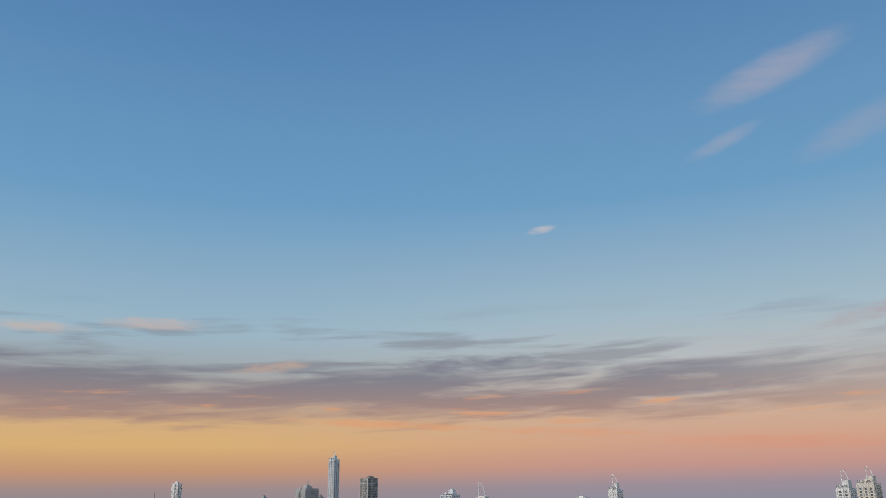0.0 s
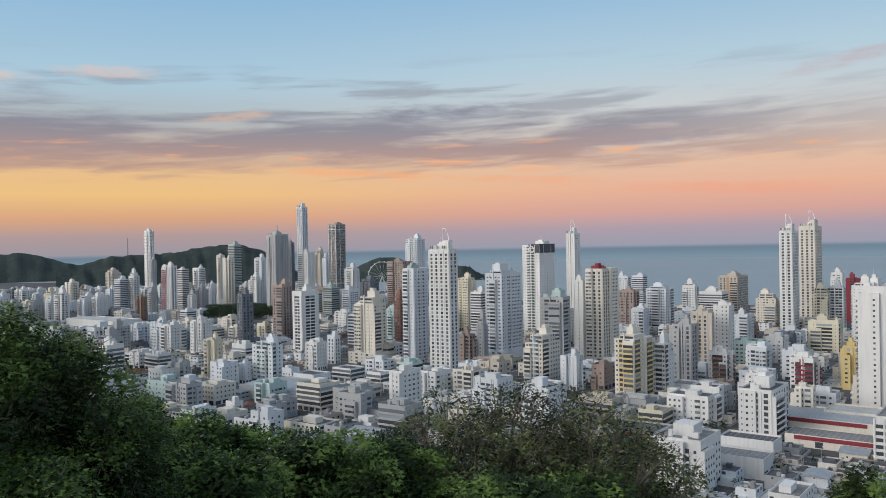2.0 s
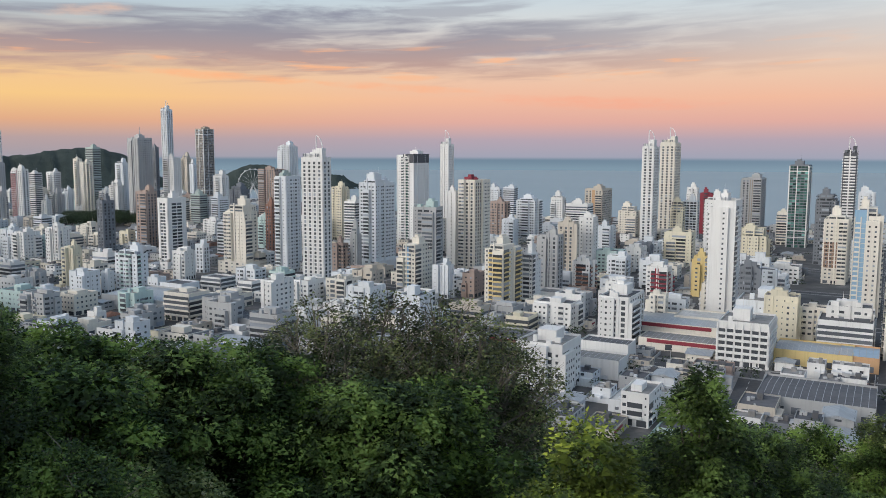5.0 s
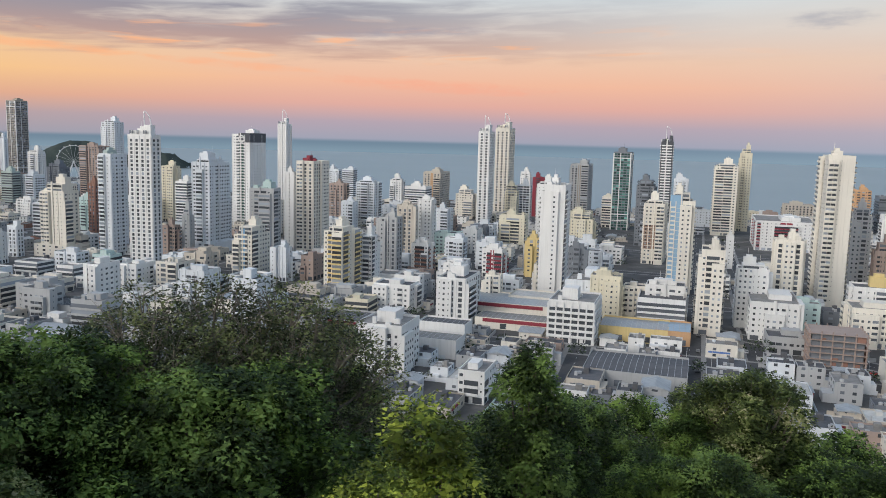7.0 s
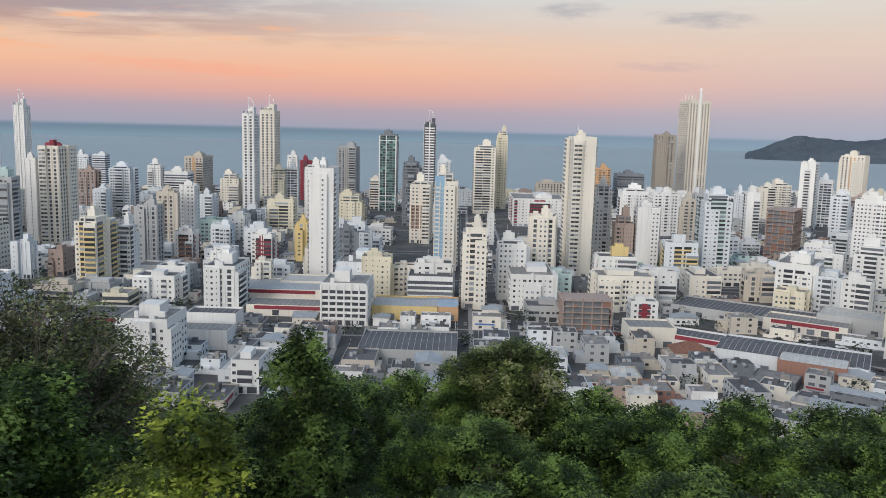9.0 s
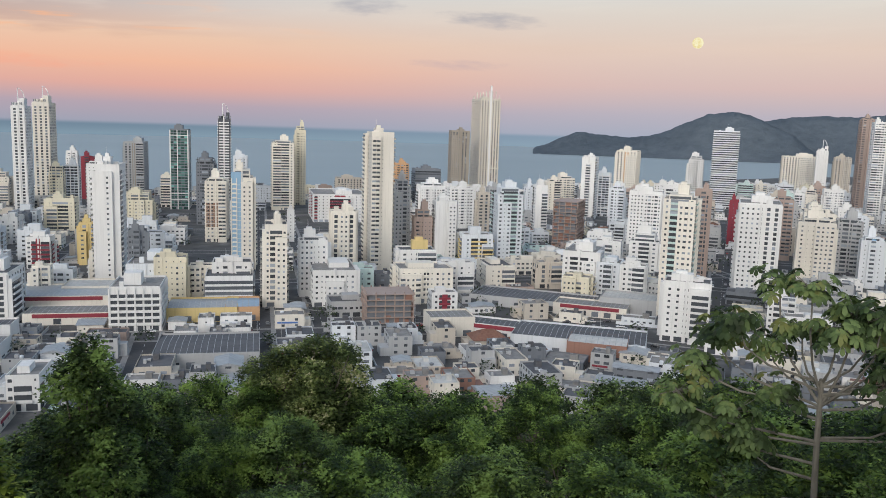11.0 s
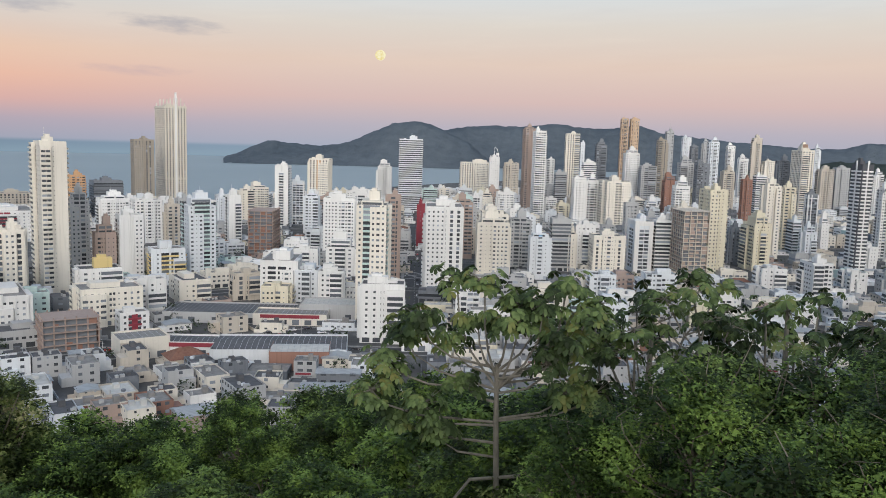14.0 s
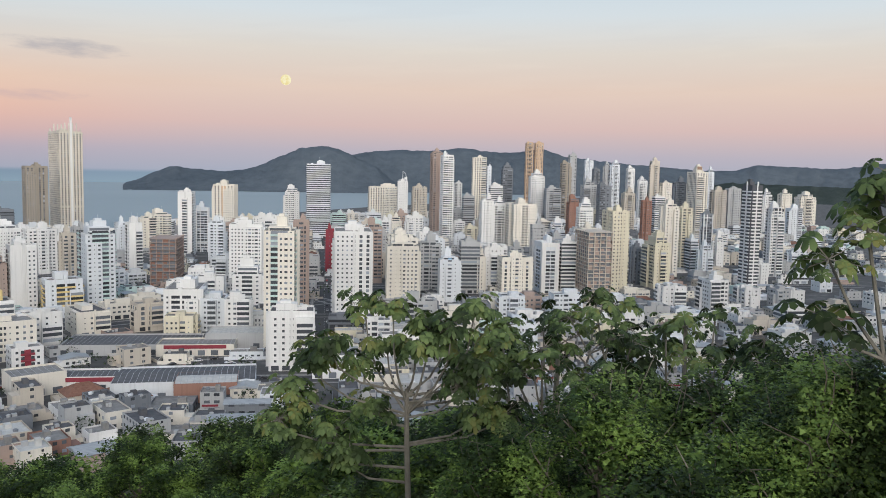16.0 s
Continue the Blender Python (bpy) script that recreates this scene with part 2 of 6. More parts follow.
LEAF = {
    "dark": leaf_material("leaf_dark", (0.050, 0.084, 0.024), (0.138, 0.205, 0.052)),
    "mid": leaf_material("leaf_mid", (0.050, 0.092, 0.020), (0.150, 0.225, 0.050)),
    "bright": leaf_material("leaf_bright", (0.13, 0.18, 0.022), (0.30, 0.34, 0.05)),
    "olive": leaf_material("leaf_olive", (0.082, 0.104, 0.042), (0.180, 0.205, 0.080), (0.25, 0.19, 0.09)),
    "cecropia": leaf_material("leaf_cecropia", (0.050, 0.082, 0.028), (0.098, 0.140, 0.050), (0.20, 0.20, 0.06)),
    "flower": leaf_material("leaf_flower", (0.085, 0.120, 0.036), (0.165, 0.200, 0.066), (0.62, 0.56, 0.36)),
    "city": leaf_material("leaf_city", (0.026, 0.044, 0.020), (0.055, 0.080, 0.034)),
}


def sea_material():
    m, n, b = principled("sea_water")
    far = n.noise(place(n, 0.0012, 0.0012, 1.0), 1.0, 3.0)
    c = n.mix(far, (0.30, 0.36, 0.39), (0.35, 0.41, 0.44))
    n.link(c, b.inputs["Base Color"])
    b.inputs["Roughness"].default_value = 0.7
    b.inputs["Specular IOR Level"].default_value = 0.06
    bm = n.add("ShaderNodeBump")
    bm.inputs["Strength"].default_value, bm.inputs["Distance"].default_value = 0.4, 0.6
    n.link(n.noise(place(n, 0.05, 0.05, 0.05), 1.0, 6.0), bm.inputs["Height"])
    n.link(bm.outputs[0], b.inputs["Normal"])
    return m


def ground_material():
    m, n, b = principled("ground")
    sep = n.add("ShaderNodeSeparateXYZ")
    n.link(n.add("ShaderNodeNewGeometry").outputs["Position"], sep.inputs[0])
    town = n.ramp(n.noise(place(n, 0.06, 0.06, 0.06), 1.0, 6.0, 0.65), [(0.3, (0.05, 0.05, 0.054)), (0.55, (0.10, 0.10, 0.10)), (0.75, (0.20, 0.195, 0.19))])
    soil = n.ramp(n.noise(place(n, 0.8, 0.8, 0.8), 1.0, 6.0, 0.65), [(0.3, (0.020, 0.026, 0.012)), (0.7, (0.055, 0.060, 0.028))])
    off = n.math("SQRT", n.math("ADD", n.math("MULTIPLY", sep.outputs[0], sep.outputs[0]), n.math("MULTIPLY", sep.outputs[1], sep.outputs[1])))
    n.link(n.mix(n.math("MAXIMUM", n.span(sep.outputs[2], 1.0, 4.0), n.span(off, 285.0, 262.0)), town, soil), b.inputs["Base Color"])
    b.inputs["Roughness"].default_value = 0.95
    return m


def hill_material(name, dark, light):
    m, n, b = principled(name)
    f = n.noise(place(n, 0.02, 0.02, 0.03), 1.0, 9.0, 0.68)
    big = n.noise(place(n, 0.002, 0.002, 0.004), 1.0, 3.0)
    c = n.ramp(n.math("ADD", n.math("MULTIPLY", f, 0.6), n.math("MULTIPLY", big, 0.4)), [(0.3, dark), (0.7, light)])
    n.link(c, b.inputs["Base Color"])
    b.inputs["Roughness"].default_value = 1.0
    b.inputs["Specular IOR Level"].default_value = 0.1
    bm = n.add("ShaderNodeBump")
    bm.inputs["Strength"].default_value, bm.inputs["Distance"].default_value = 1.0, 12.0
    n.link(f, bm.inputs["Height"])
    n.link(bm.outputs[0], b.inputs["Normal"])
    return m


def moon_material():
    m = bpy.data.materials.new("moon")
    m.use_nodes = True
    n = Nodes(m.node_tree)
    e = n.add("ShaderNodeEmission")
    mare = n.noise(place(n, 0.06, 0.06, 0.06), 1.0, 3.0)
    n.link(n.ramp(mare, [(0.4, lin(240, 222, 160)), (0.6, lin(253, 246, 205))]), e.inputs[0])
    e.inputs[1].default_value = 0.95
    n.link(e.outputs[0], n.add("ShaderNodeOutputMaterial").inputs[0])
    return m

# ---- mesh helpers ----
class Geo:
    """Collects boxes, prisms and tubes into one mesh."""

    def __init__(self, lean=False):
        self.v, self.f, self.lean = [], [], lean

    def box(self, x0, x1, y0, y1, z0, z1, skip=""):
        i = len(self.v)
        self.v += [(x, y, z) for z in (z0, z1) for x, y in ((x0, y0), (x1, y0), (x1, y1), (x0, y1))]
        for key, q in (("b", (0, 3, 2, 1)), ("t", (4, 5, 6, 7)), ("f", (0, 1, 5, 4)), ("r", (1, 2, 6, 5)), ("k", (2, 3, 7, 6)), ("l", (3, 0, 4, 7))):
            if key not in skip:
                self.f.append(tuple(i + a for a in q))

    def slab(self, face, u0, u1, z0, z1, out, back=0.0):
        """A box on a wall face: u along the wall, out proud of it, back behind it; no rear side."""
        o, ex, nrm = face[:3]
        i = len(self.v)
        for d in (-back, out):
            for u, z in ((u0, z0), (u1, z0), (u1, z1), (u0, z1)):
                self.v.append((o[0] + ex[0] * u + nrm[0] * d, o[1] + ex[1] * u + nrm[1] * d, z))
        self.f += [tuple(i + a for a in q) for q in (((4, 5, 6, 7),) if self.lean else ((4, 5, 6, 7), (0, 1, 5, 4), (1, 2, 6, 5), (2, 3, 7, 6), (3, 0, 4, 7)))]

    def tube(self, points, radii, sides=6):
        i = len(self.v)
        n = len(points)
        for k, (p, r) in enumerate(zip(points, radii)):
            d = (Vector(points[min(k + 1, n - 1)]) - Vector(points[max(k - 1, 0)])).normalized()
            a = d.orthogonal().normalized()
            b = d.cross(a)
            for s in range(sides):
                t = 2 * math.pi * s / sides
                self.v.append(tuple(Vector(p) + (a * math.cos(t) + b * math.sin(t)) * r))
        for k in range(n - 1):
            for s in range(sides):
                s2 = (s + 1) % sides
                self.f.append((i + k * sides + s, i + k * sides + s2, i + (k + 1) * sides + s2, i + (k + 1) * sides + s))
        self.f.append(tuple(i + s for s in reversed(range(sides))))
        self.f.append(tuple(i + (n - 1) * sides + s for s in range(sides)))

    def mesh(self, name, material):
        me = bpy.data.meshes.new(name)
        me.from_pydata(self.v, [], self.f)
        if material:
            me.materials.append(material)
        return me


class Joined:
    """Collects far buildings, past those that can be told apart, into one mesh."""

    def __init__(self):
        self.m, self.v, self.f, self.slot, self.materials = Matrix(), [], [], [], []

    def add(self, geo, material):
        if material not in self.materials:
            self.materials.append(material)
        k, i = self.materials.index(material), len(self.v)
        self.v += [tuple(self.m @ Vector(p)) for p in geo.v]
        self.f += [tuple(i + a for a in q) for q in geo.f]
        self.slot += [k] * len(geo.f)

    def finish(self, name, label, category):
        me = bpy.data.meshes.new(name)
        me.from_pydata(self.v, [], self.f)
        for m in self.materials:
            me.materials.append(m)
        me.polygons.foreach_set("material_index", self.slot)
        return tagged(new(name, me), label, category, kind="stuff")


def part(name, geo, material, parent, label="", kind=""):
    if not geo.f:
        return None
    if isinstance(parent, Joined):
        return parent.add(geo, material)
    ob = new(name, geo.mesh(name, material))
    ob.parent = parent
    return tagged(ob, label=label, kind=kind)


def thing(name, m, label, category, group="", kind=""):
    ob = new(name)
    ob.matrix_world = m
    ob.empty_display_size = 1.0
    return tagged(ob, label, category, group, kind)


# ---- buildings ----
STOREY = 3.0
class Plots:
    """Taken plots of the town plan, in cells of 40 m."""

    def __init__(self):
        self.cells = {}

    def append(self, plot):
        self.cells.setdefault((int(plot[0] // 40), int(plot[1] // 40)), []).append(plot)

    def near(self, x, y):
        i, j = int(x // 40), int(y // 40)
        for a in (-1, 0, 1):
            for b in (-1, 0, 1):
                yield from self.cells.get((i + a, j + b), ())


FOOTPRINTS = Plots()


def faces_of(w, d):
    """The four walls: origin, direction along, outward normal, length. Front, right, back, left."""
    return [((-w / 2, -d / 2), (1, 0), (0, -1), w), ((w / 2, -d / 2), (0, 1), (1, 0), d), ((w / 2, d / 2), (-1, 0), (0, 1), w), ((-w / 2, d / 2), (0, -1), (-1, 0), d)]


def punch(geo, face, z0, z1, rng, u0=None, u1=None, step=3.2, ww=1.2, wh=1.15, proud=0.05, slabs=None):
    """Columns of windows of mixed sizes; with slabs given some columns carry small balconies."""
    u0 = 0.8 if u0 is None else u0
    u1 = face[3] - 0.8 if u1 is None else u1
    n = max(1, int((u1 - u0) / step))
    gap = (u1 - u0) / n
    kinds = [rng.choice("wwwsslbb" if slabs is not None else "wwwsl") for _ in range((n + 1) // 2)]
    kinds = (kinds + kinds[::-1][n % 2:])[:n]
    for s in range(int((z1 - z0) / STOREY + 0.2)):
        z = z0 + s * STOREY + 1.0
        if z + wh > z1:
            break
        for k in range(n):
            c = u0 + (k + 0.5) * gap
            if kinds[k] == "b":
                a = min(1.5, gap * 0.46)
                geo.slab(face, c - a, c + a, z - 0.8, z + 1.35, proud)
                slabs.slab(face, c - a - 0.1, c + a + 0.1, z - 1.0, z + 0.0, 0.8)
                continue
            a = min({"w": ww, "s": ww * 0.5, "l": ww * 1.5}[kinds[k]], gap * 0.8) / 2
            geo.slab(face, c - a, c + a, z + (wh * 0.35 if kinds[k] == "s" else 0), z + wh, proud)


def balconies(glass, slabs, face, z0, z1, u0, u1, depth=1.1, rail=1.0):
    for s in range(int((z1 - z0) / STOREY + 0.2)):
        z = z0 + s * STOREY
        if z + 2.9 > z1:
            break
        glass.slab(face, u0 + 0.1, u1 - 0.1, z + 0.25, z + 2.65, 0.06)
        slabs.slab(face, u0, u1, z - 0.12, z + 0.12, depth)
        o, ex, nrm = face[:3]
        moved = ((o[0] + nrm[0] * (depth - 0.15), o[1] + nrm[1] * (depth - 0.15)), ex, nrm)
        slabs.slab(moved, u0, u1, z + 0.12, z + rail, 0.15)


def strips(glass, face, z0, z1, u0, u1, n, fill=0.5):
    """Upright columns of windows with darker spandrels."""
    gap = (u1 - u0) / max(1, n)
    for k in range(n):
        c = u0 + (k + 0.5) * gap
        for s in range(int((z1 - z0) / STOREY + 0.2)):
            z = z0 + s * STOREY
            if z + 2.9 > z1:
                break
            glass.slab(face, c - gap * fill / 2, c + gap * fill / 2, z + 0.55, z + 2.55, 0.05)


STYLE_WORDS = {"p": "rows of small windows", "f": "balconies up the front", "s": "balcony bands all round", "v": "upright window strips", "x": "a blank side wall and balconies",
               "c": "bare unfinished floors", "d": "a black window band", "k": "dark glass and white ribs", "b": "black walls and white slabs", "g": "a deep grid of openings"}
COLOUR_WORDS = {"white": "white", "cool": "bluish white", "cream": "cream", "beige": "beige", "grey": "grey", "dark": "charcoal", "yellow": "yellow", "lemon": "pale yellow", "brown": "brown",
                "rose": "pinkish brown", "red": "dark red", "orange": "orange", "blue": "pale blue", "sky": "pale blue", "navy": "deep blue", "teal": "pale teal", "green": "grey-green", "bronze": "bronze grey", "slate": "slate grey", "brick": "brick red", "sand": "sand-coloured", "apricot": "pale orange"}


def arc_sail(geo, x, y, z, r, lean=1):
    pts = [(x + lean * r * (math.cos(t) - 1) * 0.55, y, z + r * 1.15 * math.sin(t)) for t in np.linspace(0, math.pi / 2, 9)]
    geo.tube(pts, [0.5 - 0.03 * k for k in range(9)], 5)
    geo.tube([(x - lean * r * 0.55, y, z - 1), (x - lean * r * 0.55, y, z + r * 1.15)], [0.5, 0.35], 5)


def walled(geo, w, d, z0, z1, par):
    """One closed box with a parapet round its sunken roof."""
    i, t = len(geo.v), 0.25
    for x, y, z in ((w / 2, d / 2, z0), (w / 2, d / 2, z1 + par), (w / 2 - t, d / 2 - t, z1 + par), (w / 2 - t, d / 2 - t, z1)):
        geo.v += [(-x, -y, z), (x, -y, z), (x, y, z), (-x, y, z)]
    for r in range(3):
        for k in range(4):
            j = (k + 1) % 4
            geo.f.append((i + 4 * r + k, i + 4 * r + j, i + 4 * r + 4 + j, i + 4 * r + 4 + k))
    geo.f.append((i + 12, i + 13, i + 14, i + 15))


def building(az, dist, w, d, h, turn, style="p", wall="white", accent="", crown="", podium=0.0, seed=0, extra="", into=None):
    """A block standing on the town's ground: az and dist give its middle seen from the hill, turn its heading."""
    rng = random.Random(int(abs(az) * 977 + dist * 13 + seed))
    at = heading(az, dist)
    size = "tall" if h > 60 else ("mid-rise" if h > 24 else "low")
    label = extra or "%s %s apartment block with %s" % (size, COLOUR_WORDS[wall], STYLE_WORDS[style])
    if into:
        into.m = pose(at.x, at.y, 0, 0, 0, turn)
    root = into or thing("apartment_tower" if h > 60 else "apartment_block", pose(at.x, at.y, 0, 0, 0, turn), label, "tower" if h > 60 else "building", "buildings of the town")
    FOOTPRINTS.append((at.x, at.y, 0.5 * math.hypot(w, d)))
    body, glass, slabs, roof, trim = Geo(), Geo(dist > 500), Geo(), Geo(), Geo()
    fs = faces_of(w, d)
    seen = [fs[0], fs[1], fs[3]] if into else fs   # far blocks keep plain backs
    z0 = 0.0
    if podium:
        pw, pd = w * 1.35 + 4, d * 1.3 + 4
        base = Geo()
        walled(base, pw, pd, -1, podium - 0.8, 0.8)
        part("podium", base, paint(wall), root)
        punch(glass, faces_of(pw, pd)[0], 0.4, podium, rng, step=5.0, ww=2.6, wh=1.5)
        z0 = podium
    if style == "c":
        # raw concrete frame with brick infill
        floors = int(h / STOREY)
        for s in range(floors + 1):
            o = rng.uniform(0.0, 0.9)
            slabs.box(-w / 2 - o, w / 2 + o, -d / 2 - o, d / 2 + o, s * STOREY - 0.15, s * STOREY + 0.2)
        nx, ny = max(2, int(w / 5)), max(2, int(d / 5))
        for i in range(nx + 1):
            for j in range(ny + 1):
                if i in (0, nx) or j in (0, ny):
                    x, y = -w / 2 + 0.4 + i * (w - 0.8) / nx, -d / 2 + 0.4 + j * (d - 0.8) / ny
                    slabs.box(x - 0.3, x + 0.3, y - 0.3, y + 0.3, 0, floors * STOREY + 1.2)
        for fc in fs:
            n = max(2, int(fc[3] / 5))
            g = fc[3] / n
            for s in range(floors):
                for k in range(n):
                    if rng.random() < (0.5 if h < 30 else 0.72):
                        trim.slab(fc, k * g + 0.3, k * g + g * rng.choice((0.45, 0.6, 0.8)), s * STOREY + 0.2, s * STOREY + rng.choice((1.1, 2.0, 2.85)), -0.5, 0.8)
        body.box(-w / 2 + 1.4, w / 2 - 1.4, -d / 2 + 1.4, d / 2 - 1.4, 0, h - 1)
        part("core", body, paint("slate"), root)
        part("floor_slab", slabs, paint("rose" if accent == "red" else "beige"), root, "bare concrete floors and columns", "stuff")
        part("brick_infill", trim, paint("brick" if accent == "red" else "rose"), root, "rough brick infill", "stuff")
        return root
    # set-back top floors on some of the towers
    setback = rng.choice((0.0, STOREY, 2 * STOREY)) if h > 30 and style in "pf" and not crown else 0.0
    walled(body, w, d, -1.0, h - setback, 1.1)
    roof.box(-w / 2 + 0.26, w / 2 - 0.26, -d / 2 + 0.26, d / 2 - 0.26, h - setback - 0.2, h - setback + 0.12, "b")
    # lift house and water tanks
    cw, cd, ch = w * rng.uniform(0.3, 0.5), d * rng.uniform(0.3, 0.5), rng.uniform(3.0, 6.0) if h > 20 else rng.uniform(2.0, 3.5)
    cx, cy = rng.uniform(-0.15, 0.15) * w, rng.uniform(-0.1, 0.2) * d
    top, units = Geo(), Geo()
    if setback:
        top.box(-w * 0.36, w * 0.36, -d * 0.36, d * 0.36, h - setback, h, "b")
        for s in range(int(setback / STOREY)):
            glass.slab(((-w * 0.36, -d * 0.36), (1, 0), (0, -1)), 0.6, w * 0.72 - 0.6, h - setback + s * STOREY + 0.5, h - setback + s * STOREY + 2.2, 0.05)
    if crown != "flat":
        top.box(cx - cw / 2, cx + cw / 2, cy - cd / 2, cy + cd / 2, h, h + ch, "b")
        for _ in range(rng.randint(1, 4)):   # tanks, stair heads and aerials
            x, y, q = rng.uniform(-0.42, 0.36) * w, rng.uniform(-0.42, 0.36) * d, rng.uniform(0.8, 2.2)
            units.box(x - q, x + q, y - q * 0.7, y + q * 0.7, h - setback, h - setback + rng.uniform(1.4, 3.4), "b")
        if h > 20:
            x, y = cx + rng.uniform(-0.4, 0.4) * cw, cy + rng.uniform(-0.4, 0.4) * cd
            units.tube([(x, y, h + ch * 0.5), (x, y, h + ch + rng.uniform(2.5, 6.0))], [0.14, 0.08], 3)
        if h > 24:
            top.box(cx - cw * 0.3, cx + cw * 0.2, cy - cd * 0.3, cy + cd * 0.3, h + ch, h + ch + rng.uniform(1.2, 2.6), "b")
    # a proud bay in the middle of the long walls
    bay = rng.random() < 0.6 and style in "pvfx" and w > 11
    front, right, back, left = fs
    lo = z0 + (0.6 if podium else 3.4)
    if style == "p":
        st = rng.choice((2.7, 3.2, 3.7))
        for fc in seen:
            punch(glass, fc, lo, h - setback, rng, step=st, slabs=slabs)
            for q in rng.sample((0.0, 0.25, 0.5, 0.75, 1.0), 3) if h > 18 else ():
                u = 0.3 + q * (fc[3] - 0.6)
                trim.slab(fc, u - 0.3, u + 0.3, 0, h - setback + 0.5, 0.45)
    elif style == "v":
        for fc in seen:
            strips(glass, fc, lo, h, 0.7, fc[3] - 0.7, max(2, int(fc[3] / 4.2)), 0.42)
            n = max(2, int(fc[3] / 4.2))
            for k in range(n + 1):
                u = 0.7 + k * (fc[3] - 1.4) / n
                trim.slab(fc, u - 0.3, u + 0.3, 0, h, 0.35)
    elif style == "f":
        for fc in (front,) if into else (front, back):
            a, b = fc[3] * 0.22, fc[3] * 0.78
            balconies(glass, slabs, fc, lo, h, a, b)
            punch(glass, fc, lo, h, rng, 0.4, a - 0.2, ww=1.1)
            punch(glass, fc, lo, h, rng, b + 0.2, fc[3] - 0.4, ww=1.1)
        for fc in (left, right):
            balconies(glass, slabs, fc, lo, h, 0.3, fc[3] * 0.35)
            punch(glass, fc, lo, h, rng, fc[3] * 0.42, fc[3] - 0.5)
    elif style == "s":
        for fc in seen:
            balconies(glass, slabs, fc, lo, h, 0.0, fc[3], 0.9)
    elif style == "x":
        for fc in (front, back):
            punch(glass, fc, lo, h, rng, fc[3] * 0.4, fc[3] * 0.6, ww=0.6, wh=0.7)
        for fc in (left, right):
            balconies(glass, slabs, fc, lo, h, 0.4, fc[3] * 0.45)
            punch(glass, fc, lo, h, rng, fc[3] * 0.5, fc[3] - 0.5)
    elif style == "d":
        for fc in fs:
            a, b = fc[3] * 0.28, fc[3] * 0.72
            trim.slab(fc, 0, a * 0.75, 0, h + 1.2, 0.5)
            trim.slab(fc, b + a * 0.25, fc[3], 0, h + 1.2, 0.5)
            trim.slab(fc, a * 0.75, b + a * 0.25, h - 2.5, h + 1.2, 0.5)
            strips(glass, fc, lo, h - 3, a * 0.75, b + a * 0.25, 2, 0.86)
    elif style == "k":
        for fc in fs:
            n = max(3, int(fc[3] / 3.5))
            strips(glass, fc, lo, h, 0.2, fc[3] - 0.2, n, 0.9)
            for k in (0, n // 2, n):
                u = 0.3 + k * (fc[3] - 0.6) / n
                trim.slab(fc, u - 0.45, u + 0.45, 0, h, 0.5)
            for q in (0.12, 0.2, 0.93):
                trim.slab(fc, 0, fc[3], h * q, h * q + 0.9, 0.45)
    elif style == "b":
        for fc in fs:
            for s in range(int(h / STOREY) - 1):
                z = lo + s * STOREY
                if z + 1.3 < h:
                    slabs.slab(fc, fc[3] * 0.08, fc[3] * 0.44, z, z + 1.25, 0.9)
                    slabs.slab(fc, fc[3] * 0.54, fc[3] * 0.94, z, z + 1.25, 0.9)
            trim.slab(fc, fc[3] * 0.44, fc[3] * 0.54, 0, h + 4, 0.6)
    elif style == "g":
        for fc in fs:
            n = max(3, int(fc[3] / 3.6))
            gap = fc[3] / n
            for s in range(int((h - 3.4) / STOREY)):
                z = 3.4 + s * STOREY
                for k in range(n):
                    glass.slab(fc, k * gap + 0.45, (k + 1) * gap - 0.45, z + 0.9, z + 2.5, 0.05)
                trim.slab(fc, 0, fc[3], z - 0.25, z + 0.55, 0.8)
            for k in range(n + 1):
                trim.slab(fc, k * gap - 0.22, k * gap + 0.22, 0, h, 0.6)
    # wings that stand out of the walls, with windows of their own
    if style in "pfvx" and h > 13 and w > 9 and crown not in ("ring", "fins", "sail"):
        for fc in (front, rng.choice((left, right))):
            a, b = rng.choice(((0.0, 0.40), (0.60, 1.0), (0.30, 0.70), (0.0, 0.52), (0.46, 1.0)))
            u0, u1, out = fc[3] * a, fc[3] * b, rng.uniform(1.25, 2.6)
            zt = h - setback - rng.choice((0.0, 0.0, STOREY, 2 * STOREY)) + rng.choice((0.0, 1.1))
            body.slab(fc, u0, u1, -1.0, zt, out)
            o, ex, nrm = fc[:3]
            ahead = ((o[0] + nrm[0] * out, o[1] + nrm[1] * out), ex, nrm, fc[3])
            if rng.random() < 0.45 and u1 - u0 > 5:
                balconies(glass, slabs, ahead, lo, zt, u0 + 0.3, u1 - 0.3, 1.0)
            else:
                punch(glass, ahead, lo, zt, rng, u0 + 0.4, u1 - 0.4, 2.4, 1.1, 1.15, slabs=slabs)
    if not into and h > 20 and style in "pfvd":   # floor lines
        for fc in (front, right, left):
            for s in range(int((h - setback - lo) / STOREY)):
                trim.slab(fc, 0, fc[3], lo + s * STOREY - 0.1, lo + s * STOREY + 0.14, 0.16)
    if bay:
        for fc in (front, back):
            trim.slab(fc, fc[3] * 0.47, fc[3] * 0.53, 0, h + 2.0, 0.8)
    for fc in (front, right):   # shop floor
        if not podium and style not in "x":
            n = max(2, int(fc[3] / 5))
            for k in range(n):
                glass.slab(fc, (k + 0.15) * fc[3] / n, (k + 0.85) * fc[3] / n, 0.3, 2.7, 0.05)
    if style not in "dkb":
        part("pilaster", trim, paint(wall), root, kind="stuff")
    part("wall", body, paint(wall), root)
